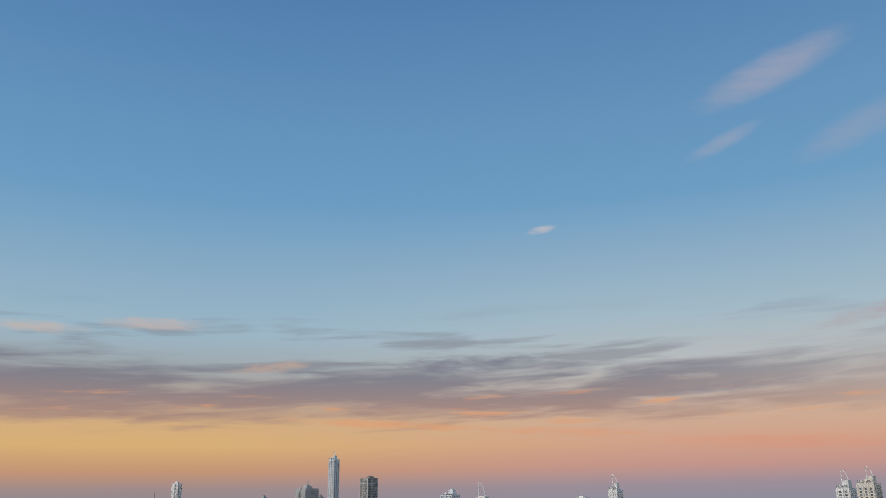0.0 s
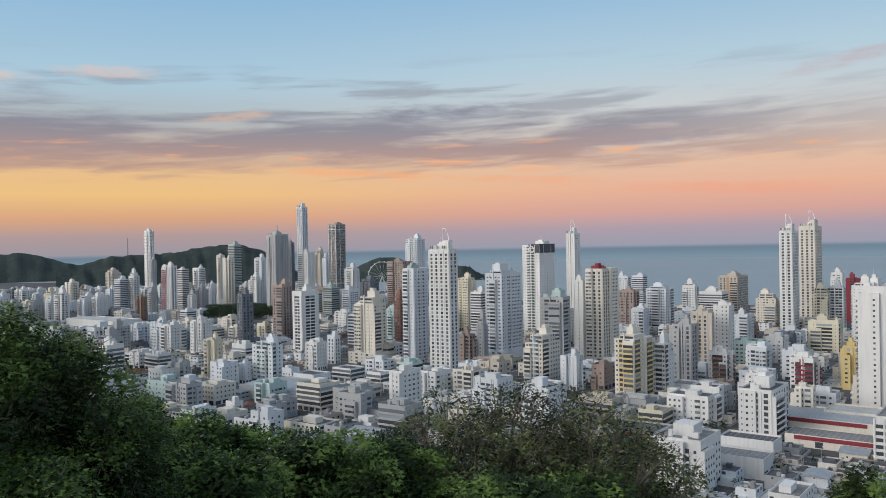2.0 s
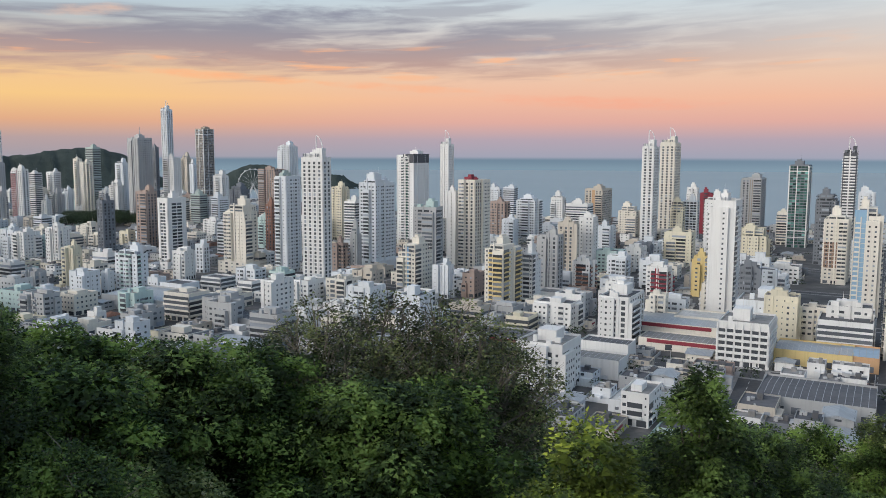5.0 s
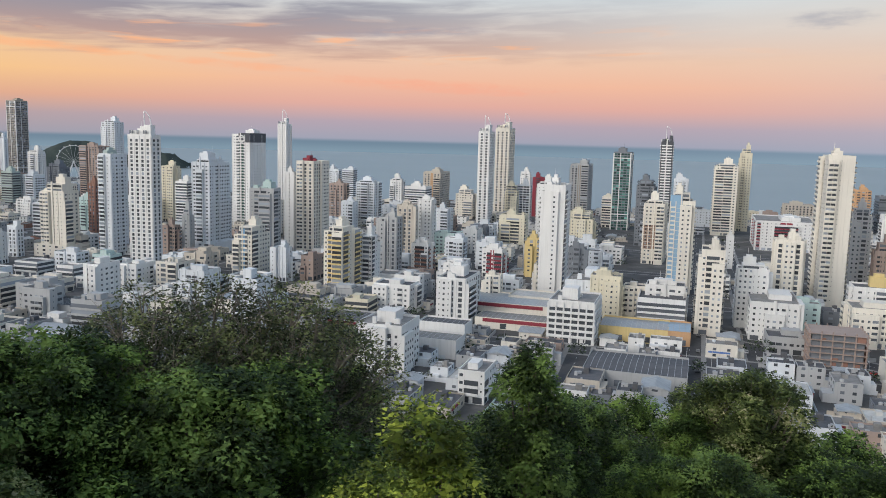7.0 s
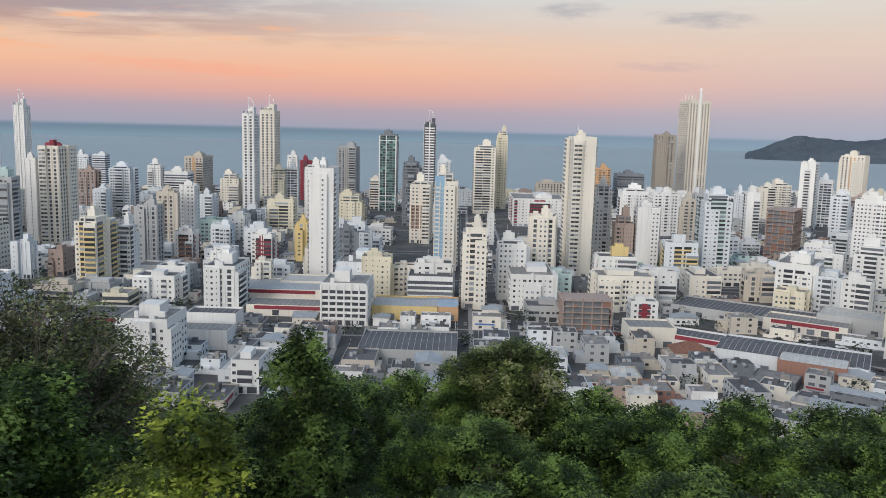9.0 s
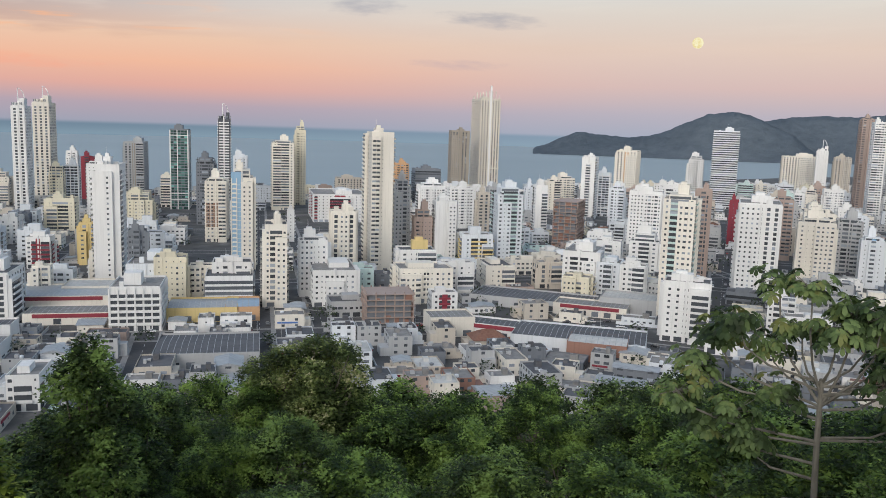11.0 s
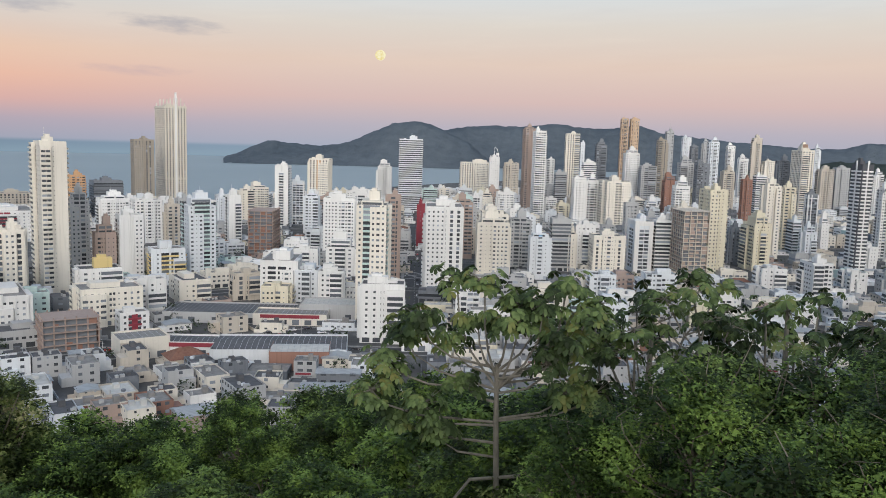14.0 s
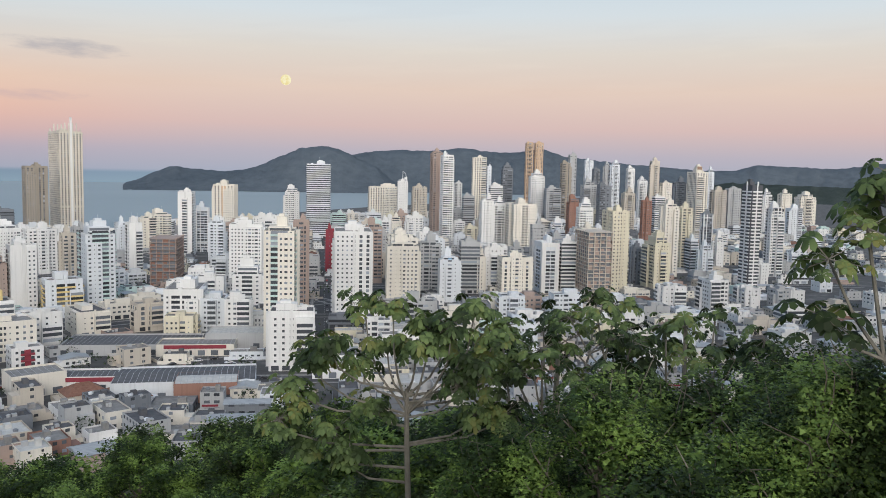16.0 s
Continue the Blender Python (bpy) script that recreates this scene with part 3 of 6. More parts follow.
    deck = part("roof", roof, ROOFS["concrete" if rng.random() < 0.7 else "dark"], root) or root
    tops = paint(accent) if crown == "cap" and accent else paint(wall)
    part("lift_house", top, tops, deck)
    if into or h > 20:
        part("roof_unit", units, tops, deck, kind="stuff")
    if style == "b":
        part("balcony_tier", slabs, paint("white"), root, "white balcony bands", "stuff")
        part("white_frame", trim, paint("white"), root, "white painted frame", "stuff")
    else:
        if h < 36 and dist < 460 and not into:
            # near blocks: every pane is a part of its own
            split_panes(glass, root)
        else:
            part("glazing", glass, GREENGLASS if accent == "glass" else GLASS, root, "dark window panes", "stuff")
        part("balcony_tier", slabs, paint(accent) if accent in ("yellow", "teal", "red", "brick", "lemon") and crown != "cap" else paint(wall), root, kind="stuff")
        if style in "dk":
            part("white_frame", trim, paint("white"), root, "white painted frame", "stuff")
    if accent in ("blue", "sky", "red", "navy", "brown", "orange", "bronze") and crown != "cap":
        stripe = Geo()
        u0, u1, q0, q1 = {"sky": (0.0, 0.55, 0.02, 0.98), "blue": (0.42, 0.62, 0.04, 0.97), "navy": (0.0, 0.14, 0.02, 1.0), "brown": (0.0, 1.0, 0.24, 0.62)}.get(accent, (0.40, 0.60, 0.25, 0.99))
        stripe.slab(front, front[3] * u0, front[3] * u1, h * q0, h * q1, 0.035 if accent == "brown" else 0.12)
        if accent == "brown":
            stripe.slab(right, 0, right[3], h * q0, h * q1, 0.035)
        part("painted_stripe", stripe, paint(accent), root, COLOUR_WORDS[accent] + " painted wall")
    if crown == "sail":
        sail = Geo()
        for sx in (-1, 1):
            sail.box(sx * w * 0.3 - w * 0.14, sx * w * 0.3 + w * 0.14, -d * 0.4, d * 0.1, h, h + 6 + 2 * sx, "b")
        box = part("crown_box", sail, paint(wall), root)
        arcs = Geo()
        arc_sail(arcs, w * 0.36, -d * 0.1, h + 5, 11)
        part("roof_sail", arcs, paint("white"), box, "curved steel roof sail")
        marks = Geo()
        for k, u in enumerate((0.08, 0.66)):
            for j in range(2):
                marks.slab(front, front[3] * (u + 0.10 * j), front[3] * (u + 0.07 + 0.10 * j), h + 1.6, h + 4.0, 0.08, -d * 0.0)
        part("sign_bar", marks, paint("slate"), root, kind="stuff")
    if crown == "spire":
        sp = Geo()
        sp.tube([(0, 0, h), (0, 0, h + 8), (0, 0, h + 17)], [1.2, 0.7, 0.15], 6)
        part("spire", sp, paint("grey"), root)
    if crown == "fins":
        fins = Geo()
        for k in range(6):
            u = -w / 2 + (k + 0.5) * w / 6
            hh = 6 + (6 if k in (1, 2, 3, 4) else 0)
            fins.box(u - 0.5, u + 0.6, -d / 2, -d / 2 + 1.0, h, h + hh)
            fins.box(u - 0.8, u + 0.8, d / 2 - 1.2, d / 2, h, h + hh)
        mast = Geo()
        mast.box(-w * 0.045, w * 0.045, -d / 2 - 0.9, -d / 2, 0, h + 20)
        part("centre_fin", mast, paint("white"), root, "white fin up the front")
        for q in (0.28, 0.80, 0.985):
            fins.box(-w / 2 - 0.7, w / 2 + 0.7, -d / 2 - 0.7, d / 2 + 0.7, h * q, h * q + 1.4)
        part("crown_ledge", fins, paint(wall), root, "pale pinnacles and ledges", "stuff")
    if crown == "ring":
        ring = Geo()
        pts = [(w * 0.06 + 3.2 * math.cos(t), -d / 2 - 0.5, h - 4 + 3.2 * math.sin(t)) for t in np.linspace(0, 2 * math.pi, 25)]
        ring.tube(pts, [0.7] * 25, 6)
        part("roof_ring", ring, paint("white"), root, "white ring emblem")
        cap = Geo()
        cap.box(-w * 0.12, w / 2 + 0.4, -d / 2 - 0.3, d / 2, h - 7.5, h + 2)
        part("crown_box", cap, paint("dark"), root)
        band = Geo()
        band.slab(front, w * 0.40, w * 0.66, 6, h - 7.5, 0.15)
        part("glass_band", band, GREENGLASS, root, "dark green glass band")
    if crown == "dome":
        dm = Geo()
        for k in range(5):
            a = w * 0.32 * math.cos(k * 0.3)
            dm.box(-a, a, -a, a, h + k * 2.4, h + k * 2.4 + 2.4, "b")
        part("crown_box", dm, paint(wall), root)
        cp = Geo()
        cp.box(-w * 0.2, w * 0.2, -w * 0.34, -w * 0.3, h + 3, h + 9)
        part("crown_arch", cp, paint("brown"), root)
    return root


def split_panes(geo, root):
    """Turns collected panes into one object each; panes of one size share their mesh."""
    store = {}
    for i in range(0, len(geo.v), 8):
        vs = [Vector(p) for p in geo.v[i:i + 8]]
        mid = sum(vs, Vector()) / 8
        rel = [p - mid for p in vs]
        key = tuple(round(c, 2) for p in rel for c in p)
        if key not in store:
            g = Geo()
            g.v = [tuple(p) for p in rel]
            g.f = [(4, 5, 6, 7), (0, 1, 5, 4), (1, 2, 6, 5), (2, 3, 7, 6), (3, 0, 4, 7)]
            store[key] = g.mesh("window", GLASS)
        ob = new("window", store[key])
        ob.parent = root
        ob.location = mid

# ---- ground, sea and far hills ----
def coast(az):
    """How far off the shore lies in each direction."""
    return float(np.interp(az, [-180, -110, -96, -88, -80, -72, -65, -55, -38, -20, -6, 0, 10, 30, 180], [4950, 4950, 4600, 3600, 2700, 2150, 1700, 1340, 1230, 1290, 1450, 1750, 2200, 3300, 4950]))


def hill_height(az, dist):
    """The hill under the viewer: a flat top, then a steep wooded slope down to the town."""
    if not -125 < az < 55:
        return 98.3
    slope = float(np.interp(az, [-125, -104, -88, -68, -14, 6, 24, 55], [0.10, 0.36, 0.52, 0.66, 0.62, 0.46, 0.24, 0.10]))
    z = 98.3 - slope * max(0.0, dist - 2.5)
    if dist > 40:
        z -= (dist - 40) * 0.25
    return max(0.0, z)


def make_ground():
    rings = [0.0, 2.5, 6, 10, 15, 20, 30, 40, 60, 80, 110, 140, 180, 220, 260, 300, 360, 450, 600, 800, 1000, 1200]
    n = 180
    verts, quads = [], []
    for k in range(n):
        az = -180 + 360.0 * k / n
        c = coast(az)
        for r in rings:
            verts.append((*heading(az, min(r, c))[:2], hill_height(az, r) if r < 400 or not -125 < az < 55 else 0.0))
        for q in (0.985, 1.0):
            verts.append((*heading(az, max(1200.5, c) * q + (1 if q == 1 else 0))[:2], 98.3 if not -125 < az < 55 else (0.0 if q < 1 else -3.0)))
    m = len(rings) + 2
    for k in range(n):
        a, b = k * m, ((k + 1) % n) * m
        for i in range(m - 1):
            quads.append((a + i, b + i, b + i + 1, a + i + 1))
    me = bpy.data.meshes.new("ground")
    me.from_pydata(verts, [], quads)
    me.materials.append(ground_material())
    tagged(new("ground", me), "wooded hill running down to the grey built-up plain", "ground", kind="structure")
    sea = Geo()
    sea.v = [tuple(heading(-180 + 360 * k / 96, 4960, -1.0)) for k in range(96)]
    sea.f = [tuple(range(96))]
    ob = new("water", sea.mesh("water", sea_material()))
    tagged(ob, "calm blue-grey sea out to the horizon", "sea", kind="structure")


def ridge(profile, dist, depth, label, cover):
    """A wooded ridge: its skyline as (azimuth, elevation) pairs."""
    az = [p[0] for p in profile][::-1]
    el = [p[1] for p in profile][::-1]
    n = int((az[-1] - az[0]) / 0.22)
    rows = [(-1.0, 0.0), (-0.7, 0.28), (-0.45, 0.58), (-0.2, 0.86), (0.0, 1.0), (0.35, 0.8), (1.0, 0.0)]
    verts, quads = [], []
    for k in range(n + 1):
        a = az[0] + (az[-1] - az[0]) * k / n
        top = EYE + dist * math.tan(radians(float(np.interp(a, az, el))))
        top += 5 * noise.noise((a * 2.1, dist, 0)) + 3.5 * noise.noise((a * 7.0, dist, 3)) + 2.5 * noise.noise((a * 19.0, 1, 3))
        for q, f in rows:
            r = dist + depth * q
            bump = (18 * noise.noise((a * 1.6, q * 3, 5)) + 9 * noise.noise((a * 6, q * 6, 8))) * (1 if 0 < f < 1 else 0)
            verts.append((*heading(a, r)[:2], max(-2.0, top * f + bump)))
    m = len(rows)
    for k in range(n):
        for i in range(m - 1):
            quads.append((k * m + i, (k + 1) * m + i, (k + 1) * m + i + 1, k * m + i + 1))
    me = bpy.data.meshes.new("hill")
    me.from_pydata(verts, [], quads)
    me.materials.append(cover)
    for p in me.polygons:
        p.use_smooth = True
    return tagged(new("hill", me), label, "hill", kind="structure")


# aerial haze is painted into the far forest's colour: paler, bluer than the near
HAZED_WOOD = hill_material("hazed_forest", (0.068, 0.088, 0.110), (0.135, 0.162, 0.190))
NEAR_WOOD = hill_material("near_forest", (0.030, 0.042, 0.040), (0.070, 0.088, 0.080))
make_ground()
ridge([(22.55, -0.95), (23.9, -0.45), (25.4, -0.05), (27.3, -0.15), (30.0, 0.3), (36.0, -0.4), (44.0, -1.9)][::-1], 3600, 500, "dark wooded hill at the edge of town", NEAR_WOOD)
ridge([(23.71, -0.65), (22.33, -0.88), (20.56, -0.39), (18.42, -0.29), (16.22, -0.17), (15.0, 0.1), (13.23, 0.26), (12.16, 0.18), (10.91, -0.14), (9.48, -1.1), (7.5, -2.4)], 2900, 420, "dark wooded hill behind the northern towers", NEAR_WOOD)
ridge([(5.6, -2.2), (4.39, -1.39), (3.42, -0.98), (2.64, -0.76), (1.67, -0.89), (0.71, -1.38), (-0.45, -1.67), (-1.44, -1.41), (-2.61, -1.46), (-3.39, -1.63), (-4.29, -2.19), (-4.9, -3.0)], 2500, 200, "small dark wooded headland in the sea", NEAR_WOOD)
ridge([(-57.4, -1.4), (-58.87, -0.65), (-60.28, -0.03), (-61.34, -0.12), (-63.87, -0.33), (-65.53, -0.07), (-67.22, 0.66), (-68.72, 1.34), (-70.25, 1.57), (-71.4, 1.37), (-72.4, 0.9), (-74.0, 0.2), (-76.0, -1.4)], 3900, 380, "long blue-green wooded headland across the bay", HAZED_WOOD)
ridge([(-69.0, -0.9), (-71.0, 0.6), (-72.18, 0.97), (-73.72, 1.27), (-75.28, 1.39), (-77.62, 1.36), (-79.96, 1.64), (-81.92, 1.37), (-83.86, 1.41), (-85.4, 1.67), (-86.95, 1.16), (-88.87, 0.97), (-90.76, 0.77), (-93.73, 0.5), (-96.5, 0.0), (-100.0, -1.0)], 4250, 450, "blue-green wooded mountain ridge across the bay", HAZED_WOOD)
ridge([(-88.0, 0.5), (-91.0, 0.75), (-93.73, 0.57), (-95.9, 0.38), (-98.02, 0.43), (-99.38, 0.82), (-101.41, 0.75), (-104.03, 0.65), (-106.75, 1.04), (-112.0, 1.3), (-122.0, 0.5)], 4600, 300, "hazy wooded hills behind the southern town", HAZED_WOOD)
ridge([(-92.0, -1.2), (-95.0, -0.7), (-98.0, -0.35), (-102.0, -0.45), (-107.0, -0.5), (-114.0, -0.4), (-122.0, -1.2)], 3900, 260, "lower dark wooded hill behind the southern town", NEAR_WOOD)

moon = Geo()
mb = bmesh.new()
bmesh.ops.create_uvsphere(mb, u_segments=32, v_segments=16, radius=29.5)
mm = bpy.data.meshes.new("moon")
mb.to_mesh(mm)
mb.free()
for p in mm.polygons:
    p.use_smooth = True
mm.materials.append(moon_material())
mo = tagged(new("moon", mm), "pale yellow full moon in the dusk sky", "moon", kind="structure")
mo.location = heading(MOON_AZ, 4800 * math.cos(radians(5.89)), EYE + 4800 * math.sin(radians(5.89)))

CLEAR = []


def keep_clear(left, right, dist, low):
    """Nothing that is filled in nearer than dist may rise above the sight line low between the two headings."""
    CLEAR.append((right, left, dist, low))




# ---- the town: blocks that stand out, north to south ----
building(22.78, 1660, 18.9, 15.2, 42.7, -38.7, "p", "cream")
building(20.36, 1863, 25.2, 20.2, 59.7, -38.7, "p", "beige")
building(19.89, 1459, 17.8, 14.3, 51.8, -38.7, "s", "cool")
building(19.11, 1457, 13.8, 11.0, 63.1, -38.7, "p", "white")
building(18.13, 1808, 19.1, 8.8, 139.5, -38.7, "v", "white")
building(17.94, 1706, 11.4, 9.1, 81.6, -38.7, "p", "grey")
building(16.91, 1360, 24.0, 10.8, 73.8, -38.7, "v", "white", accent="red")
building(16.07, 1428, 15.3, 12.2, 66.5, -38.7, "s", "white")
building(15.50, 1355, 10.0, 8.0, 30.4, -38.7, "p", "white")
building(15.02, 1458, 15.7, 12.6, 67.1, -38.7, "p", "white")
building(14.87, 1387, 13.6, 10.9, 37.3, -38.7, "p", "grey")
building(14.26, 1406, 12.5, 10.0, 42.4, -38.7, "p", "cool")
building(18.69, 1206, 12.6, 10.1, 35.1, -38.7, "p", "brown")
building(17.99, 1256, 10.8, 8.7, 47.7, -38.7, "p", "grey")
building(13.63, 1506, 11.2, 8.9, 87.6, -38.7, "p", "cream")
building(13.11, 1387, 14.5, 11.6, 83.9, -38.7, "f", "cream")
building(12.70, 1560, 18.6, 14.8, 107.0, -38.7, "s", "green")
building(11.38, 1359, 17.8, 14.2, 54.2, -38.7, "p", "white")
building(11.00, 1459, 17.6, 14.1, 84.1, -38.7, "p", "cool")
building(9.85, 1263, 19.4, 25.7, 118.8, -38.7, "p", "grey", crown="spire")
building(8.94, 1324, 8.1, 6.5, 106.6, -38.7, "v", "slate")
building(8.16, 1659, 15.6, 14.7, 178.9, -38.7, "v", "cool", crown="sail")
building(7.90, 1260, 18.7, 14.9, 91.0, -38.7, "p", "white")
building(7.02, 1557, 14.4, 11.5, 93.6, -38.7, "p", "beige")
building(6.62, 1455, 9.0, 7.2, 82.3, -38.7, "p", "cool")
building(5.81, 1613, 19.3, 27.1, 142.2, -38.7, "k", "bronze")
building(4.85, 1359, 18.4, 14.7, 65.5, -38.7, "p", "white")
building(3.68, 1464, 27.5, 22.0, 41.8, -38.7, "p", "slate")
building(6.30, 1159, 16.8, 13.4, 43.2, -38.7, "s", "green")
building(5.09, 1161, 21.7, 17.4, 38.8, -38.7, "p", "cool")
building(12.08, 856, 8.5, 13.9, 52.9, -38.7, "v", "slate")
building(9.60, 908, 16.6, 13.3, 58.6, -38.7, "v", "rose")
building(8.03, 793, 12.1, 21.7, 57.7, -38.7, "d", "white")
building(10.80, 919, 11.2, 9.0, 17.1, -38.7, "p", "lemon")
building(10.66, 626, 22.4, 10.1, 30.3, -38.7, "f", "cool", accent="teal")
building(7.37, 679, 13.3, 10.7, 22.0, -38.7, "p", "white")
building(6.17, 712, 8.9, 7.1, 23.2, -38.7, "v", "cool")
building(13.52, 621, 16.0, 12.8, 17.1, -38.7, "p", "cool")
building(14.15, 659, 9.5, 7.6, 29.4, -38.7, "p", "lemon")
building(12.15, 626, 7.0, 5.6, 15.0, -38.7, "p", "cool")
building(9.13, 611, 10.0, 8.0, 11.5, -38.7, "p", "cool")
building(7.70, 602, 21.0, 16.8, 8.5, -38.7, "p", "cool", crown="flat")
building(17.43, 652, 17.0, 13.6, 10.8, -38.7, "p", "white")
building(16.34, 654, 11.5, 9.2, 14.4, -38.7, "x", "grey")
building(12.90, 511, 8.2, 6.6, 7.5, -38.7, "p", "white")
building(10.76, 446, 13.6, 10.9, 13.2, -38.7, "p", "cool")
building(4.79, 468, 15.1, 12.1, 17.0, -38.7, "p", "grey")
building(3.13, 586, 12.7, 10.1, 10.1, -38.7, "s", "white", crown="flat")
building(1.29, 511, 10.4, 18.3, 22.2, -38.7, "p", "white")
building(-0.88, 542, 12.1, 17.4, 16.8, -38.7, "p", "white")
building(5.20, 618, 18.7, 14.9, 9.3, -38.7, "s", "white", crown="flat")
building(3.58, 709, 20.3, 16.2, 56.2, -38.7, "p", "cream", podium=10)
building(1.49, 1214, 28.0, 22.4, 75.5, -38.7, "v", "rose")
building(0.40, 1312, 22.7, 19.6, 111.1, -38.7, "p", "cool")
building(1.62, 815, 7.8, 6.2, 49.2, -38.7, "v", "brick")
building(0.41, 700, 10.8, 19.5, 79.6, -38.7, "p", "cool", accent="green", crown="cap")
building(2.56, 708, 10.5, 8.4, 14.6, -38.7, "s", "beige")
building(-1.49, 644, 20.2, 10.8, 95.2, -38.7, "v", "white", crown="sail", extra="slender white apartment tower with a curved roof sail")
building(-3.09, 957, 14.8, 11.8, 60.0, -38.7, "p", "lemon")
building(-3.94, 907, 14.1, 11.2, 46.4, -38.7, "s", "white")
building(-3.13, 683, 9.5, 7.6, 24.6, -38.7, "f", "rose")
building(-4.13, 681, 7.3, 5.8, 38.6, -38.7, "p", "grey")
building(-5.61, 712, 16.1, 28.9, 76.9, -38.7, "p", "cool", podium=9)
building(-8.14, 895, 20.2, 33.0, 96.8, -38.7, "p", "white", crown="ring", extra="tall pale tower with dark crown and white ring emblem")
building(-9.19, 674, 19.4, 15.5, 55.2, -38.7, "f", "grey", accent="teal", crown="cap")
building(-8.31, 583, 13.8, 24.8, 35.9, -38.7, "f", "cream", accent="blue")
building(-10.31, 566, 11.0, 8.8, 22.3, -38.7, "p", "cool")
building(-10.49, 1007, 11.5, 12.9, 109.4, -38.7, "p", "white", crown="sail")
building(-10.93, 718, 8.9, 7.1, 66.4, -38.7, "p", "white")
building(-12.37, 709, 14.7, 26.4, 76.5, -38.7, "v", "cream", accent="red", crown="cap")
building(-13.87, 1258, 18.1, 14.5, 47.5, -38.7, "p", "cool")
building(-14.19, 908, 17.4, 14.0, 46.3, -38.7, "v", "rose")
building(-14.90, 1228, 17.7, 14.1, 48.6, -38.7, "s", "cool")
building(-16.17, 960, 22.4, 17.9, 48.4, -38.7, "p", "cool")
building(-14.92, 806, 12.9, 10.3, 34.9, -38.7, "p", "cool")
building(-14.37, 531, 13.3, 24.0, 41.7, -38.7, "f", "cream", accent="yellow", extra="yellow and cream apartment block with tiered balconies")
building(-12.40, 573, 9.3, 16.8, 16.1, -38.7, "p", "rose")
building(-16.38, 551, 8.5, 15.3, 33.6, -38.7, "f", "white")
building(-17.79, 580, 13.2, 10.6, 42.5, -38.7, "v", "grey")
building(-18.21, 1157, 16.6, 13.2, 41.3, -38.7, "p", "white")
building(-19.66, 1062, 28.5, 22.8, 35.9, -38.7, "s", "white")
building(-18.92, 664, 13.4, 10.7, 44.4, -38.7, "v", "beige")
building(-20.28, 686, 13.0, 10.4, 47.2, -38.7, "p", "white")
building(-20.92, 1119, 23.6, 42.5, 52.6, -38.7, "v", "beige", accent="orange")
building(-23.00, 1029, 21.4, 17.1, 36.1, -38.7, "p", "cream")
building(-24.30, 890, 12.0, 21.7, 106.2, -38.7, "v", "white", crown="sail")
building(-25.58, 973, 16.1, 29.0, 111.3, -38.7, "v", "cream", crown="sail")
building(-26.19, 925, 13.3, 10.7, 48.7, -38.7, "f", "lemon")
building(-27.01, 986, 16.1, 12.9, 45.4, -38.7, "k", "cool")
building(-27.09, 1125, 12.7, 10.1, 55.4, -38.7, "p", "white")
building(-27.98, 1085, 13.8, 11.0, 50.3, -38.7, "x", "red")
building(-26.44, 772, 22.1, 17.7, 29.5, -38.7, "f", "lemon")
building(-28.50, 826, 15.9, 12.7, 58.7, -38.7, "p", "white")
building(-29.34, 526, 13.0, 23.5, 71.5, -38.7, "x", "white", extra="tall plain white tower with a blank wall")
building(-30.88, 1067, 22.5, 40.4, 70.1, -38.7, "v", "grey", accent="bronze")
building(-31.09, 808, 22.1, 17.7, 30.4, -38.7, "p", "lemon")
building(-20.00, 597, 13.0, 10.4, 22.4, -38.7, "f", "white", accent="brick")
building(-22.41, 650, 15.0, 12.0, 20.5, -38.7, "f", "cool")
building(-25.10, 597, 15.2, 12.1, 20.1, -38.7, "f", "white", accent="red")
building(-27.98, 605, 12.1, 9.6, 27.7, -38.7, "v", "yellow")
building(-22.42, 513, 12.7, 10.1, 21.4, -38.7, "p", "white")
building(-22.68, 447, 16.1, 28.9, 24.8, -38.7, "v", "white")
building(-25.15, 492, 9.2, 7.4, 18.0, -38.7, "p", "cream")
building(-28.28, 541, 6.7, 5.3, 18.0, -38.7, "x", "cream")
building(-30.88, 418, 22.5, 28.4, 20.6, -38.7, "g", "white", extra="white office block with a deep grid of openings")
building(-31.60, 488, 20.0, 35.9, 20.2, -38.7, "p", "cool")
building(-17.74, 349, 20.6, 23.1, 20.7, -38.7, "f", "white")
building(-24.19, 311, 10.4, 18.7, 11.9, -38.7, "f", "white")
building(-31.00, 908, 22.3, 17.8, 23.2, -38.7, "p", "lemon")
building(-32.84, 986, 15.5, 12.4, 35.0, -38.7, "s", "cream")
building(-33.63, 974, 19.1, 34.5, 87.4, -38.7, "k", "slate", accent="glass")
building(-35.24, 832, 16.7, 30.0, 63.7, -38.7, "f", "slate")
building(-35.90, 711, 16.5, 26.6, 52.5, -38.7, "p", "cream", accent="brown")
building(-36.44, 949, 12.5, 22.5, 100.2, -38.7, "b", "dark", crown="sail")
building(-37.59, 579, 14.3, 25.8, 67.3, -38.7, "p", "cream", accent="sky", extra="slim cream tower with a pale blue side wall")
building(-37.45, 904, 13.3, 10.6, 62.3, -38.7, "p", "cool")
building(-36.85, 762, 6.6, 5.3, 23.6, -38.7, "p", "white")
building(-40.27, 977, 23.6, 42.6, 78.6, -38.7, "f", "cream")
building(-41.43, 1024, 12.6, 10.1, 95.7, -38.7, "p", "lemon")
building(-39.04, 1056, 18.7, 14.9, 18.7, -38.7, "p", "cool")
building(-38.75, 954, 11.8, 9.4, 10.6, -38.7, "s", "cool")
building(-39.81, 458, 11.7, 21.1, 44.5, -38.7, "f", "cream")
building(-40.81, 702, 6.1, 4.9, 26.1, -38.7, "x", "white")
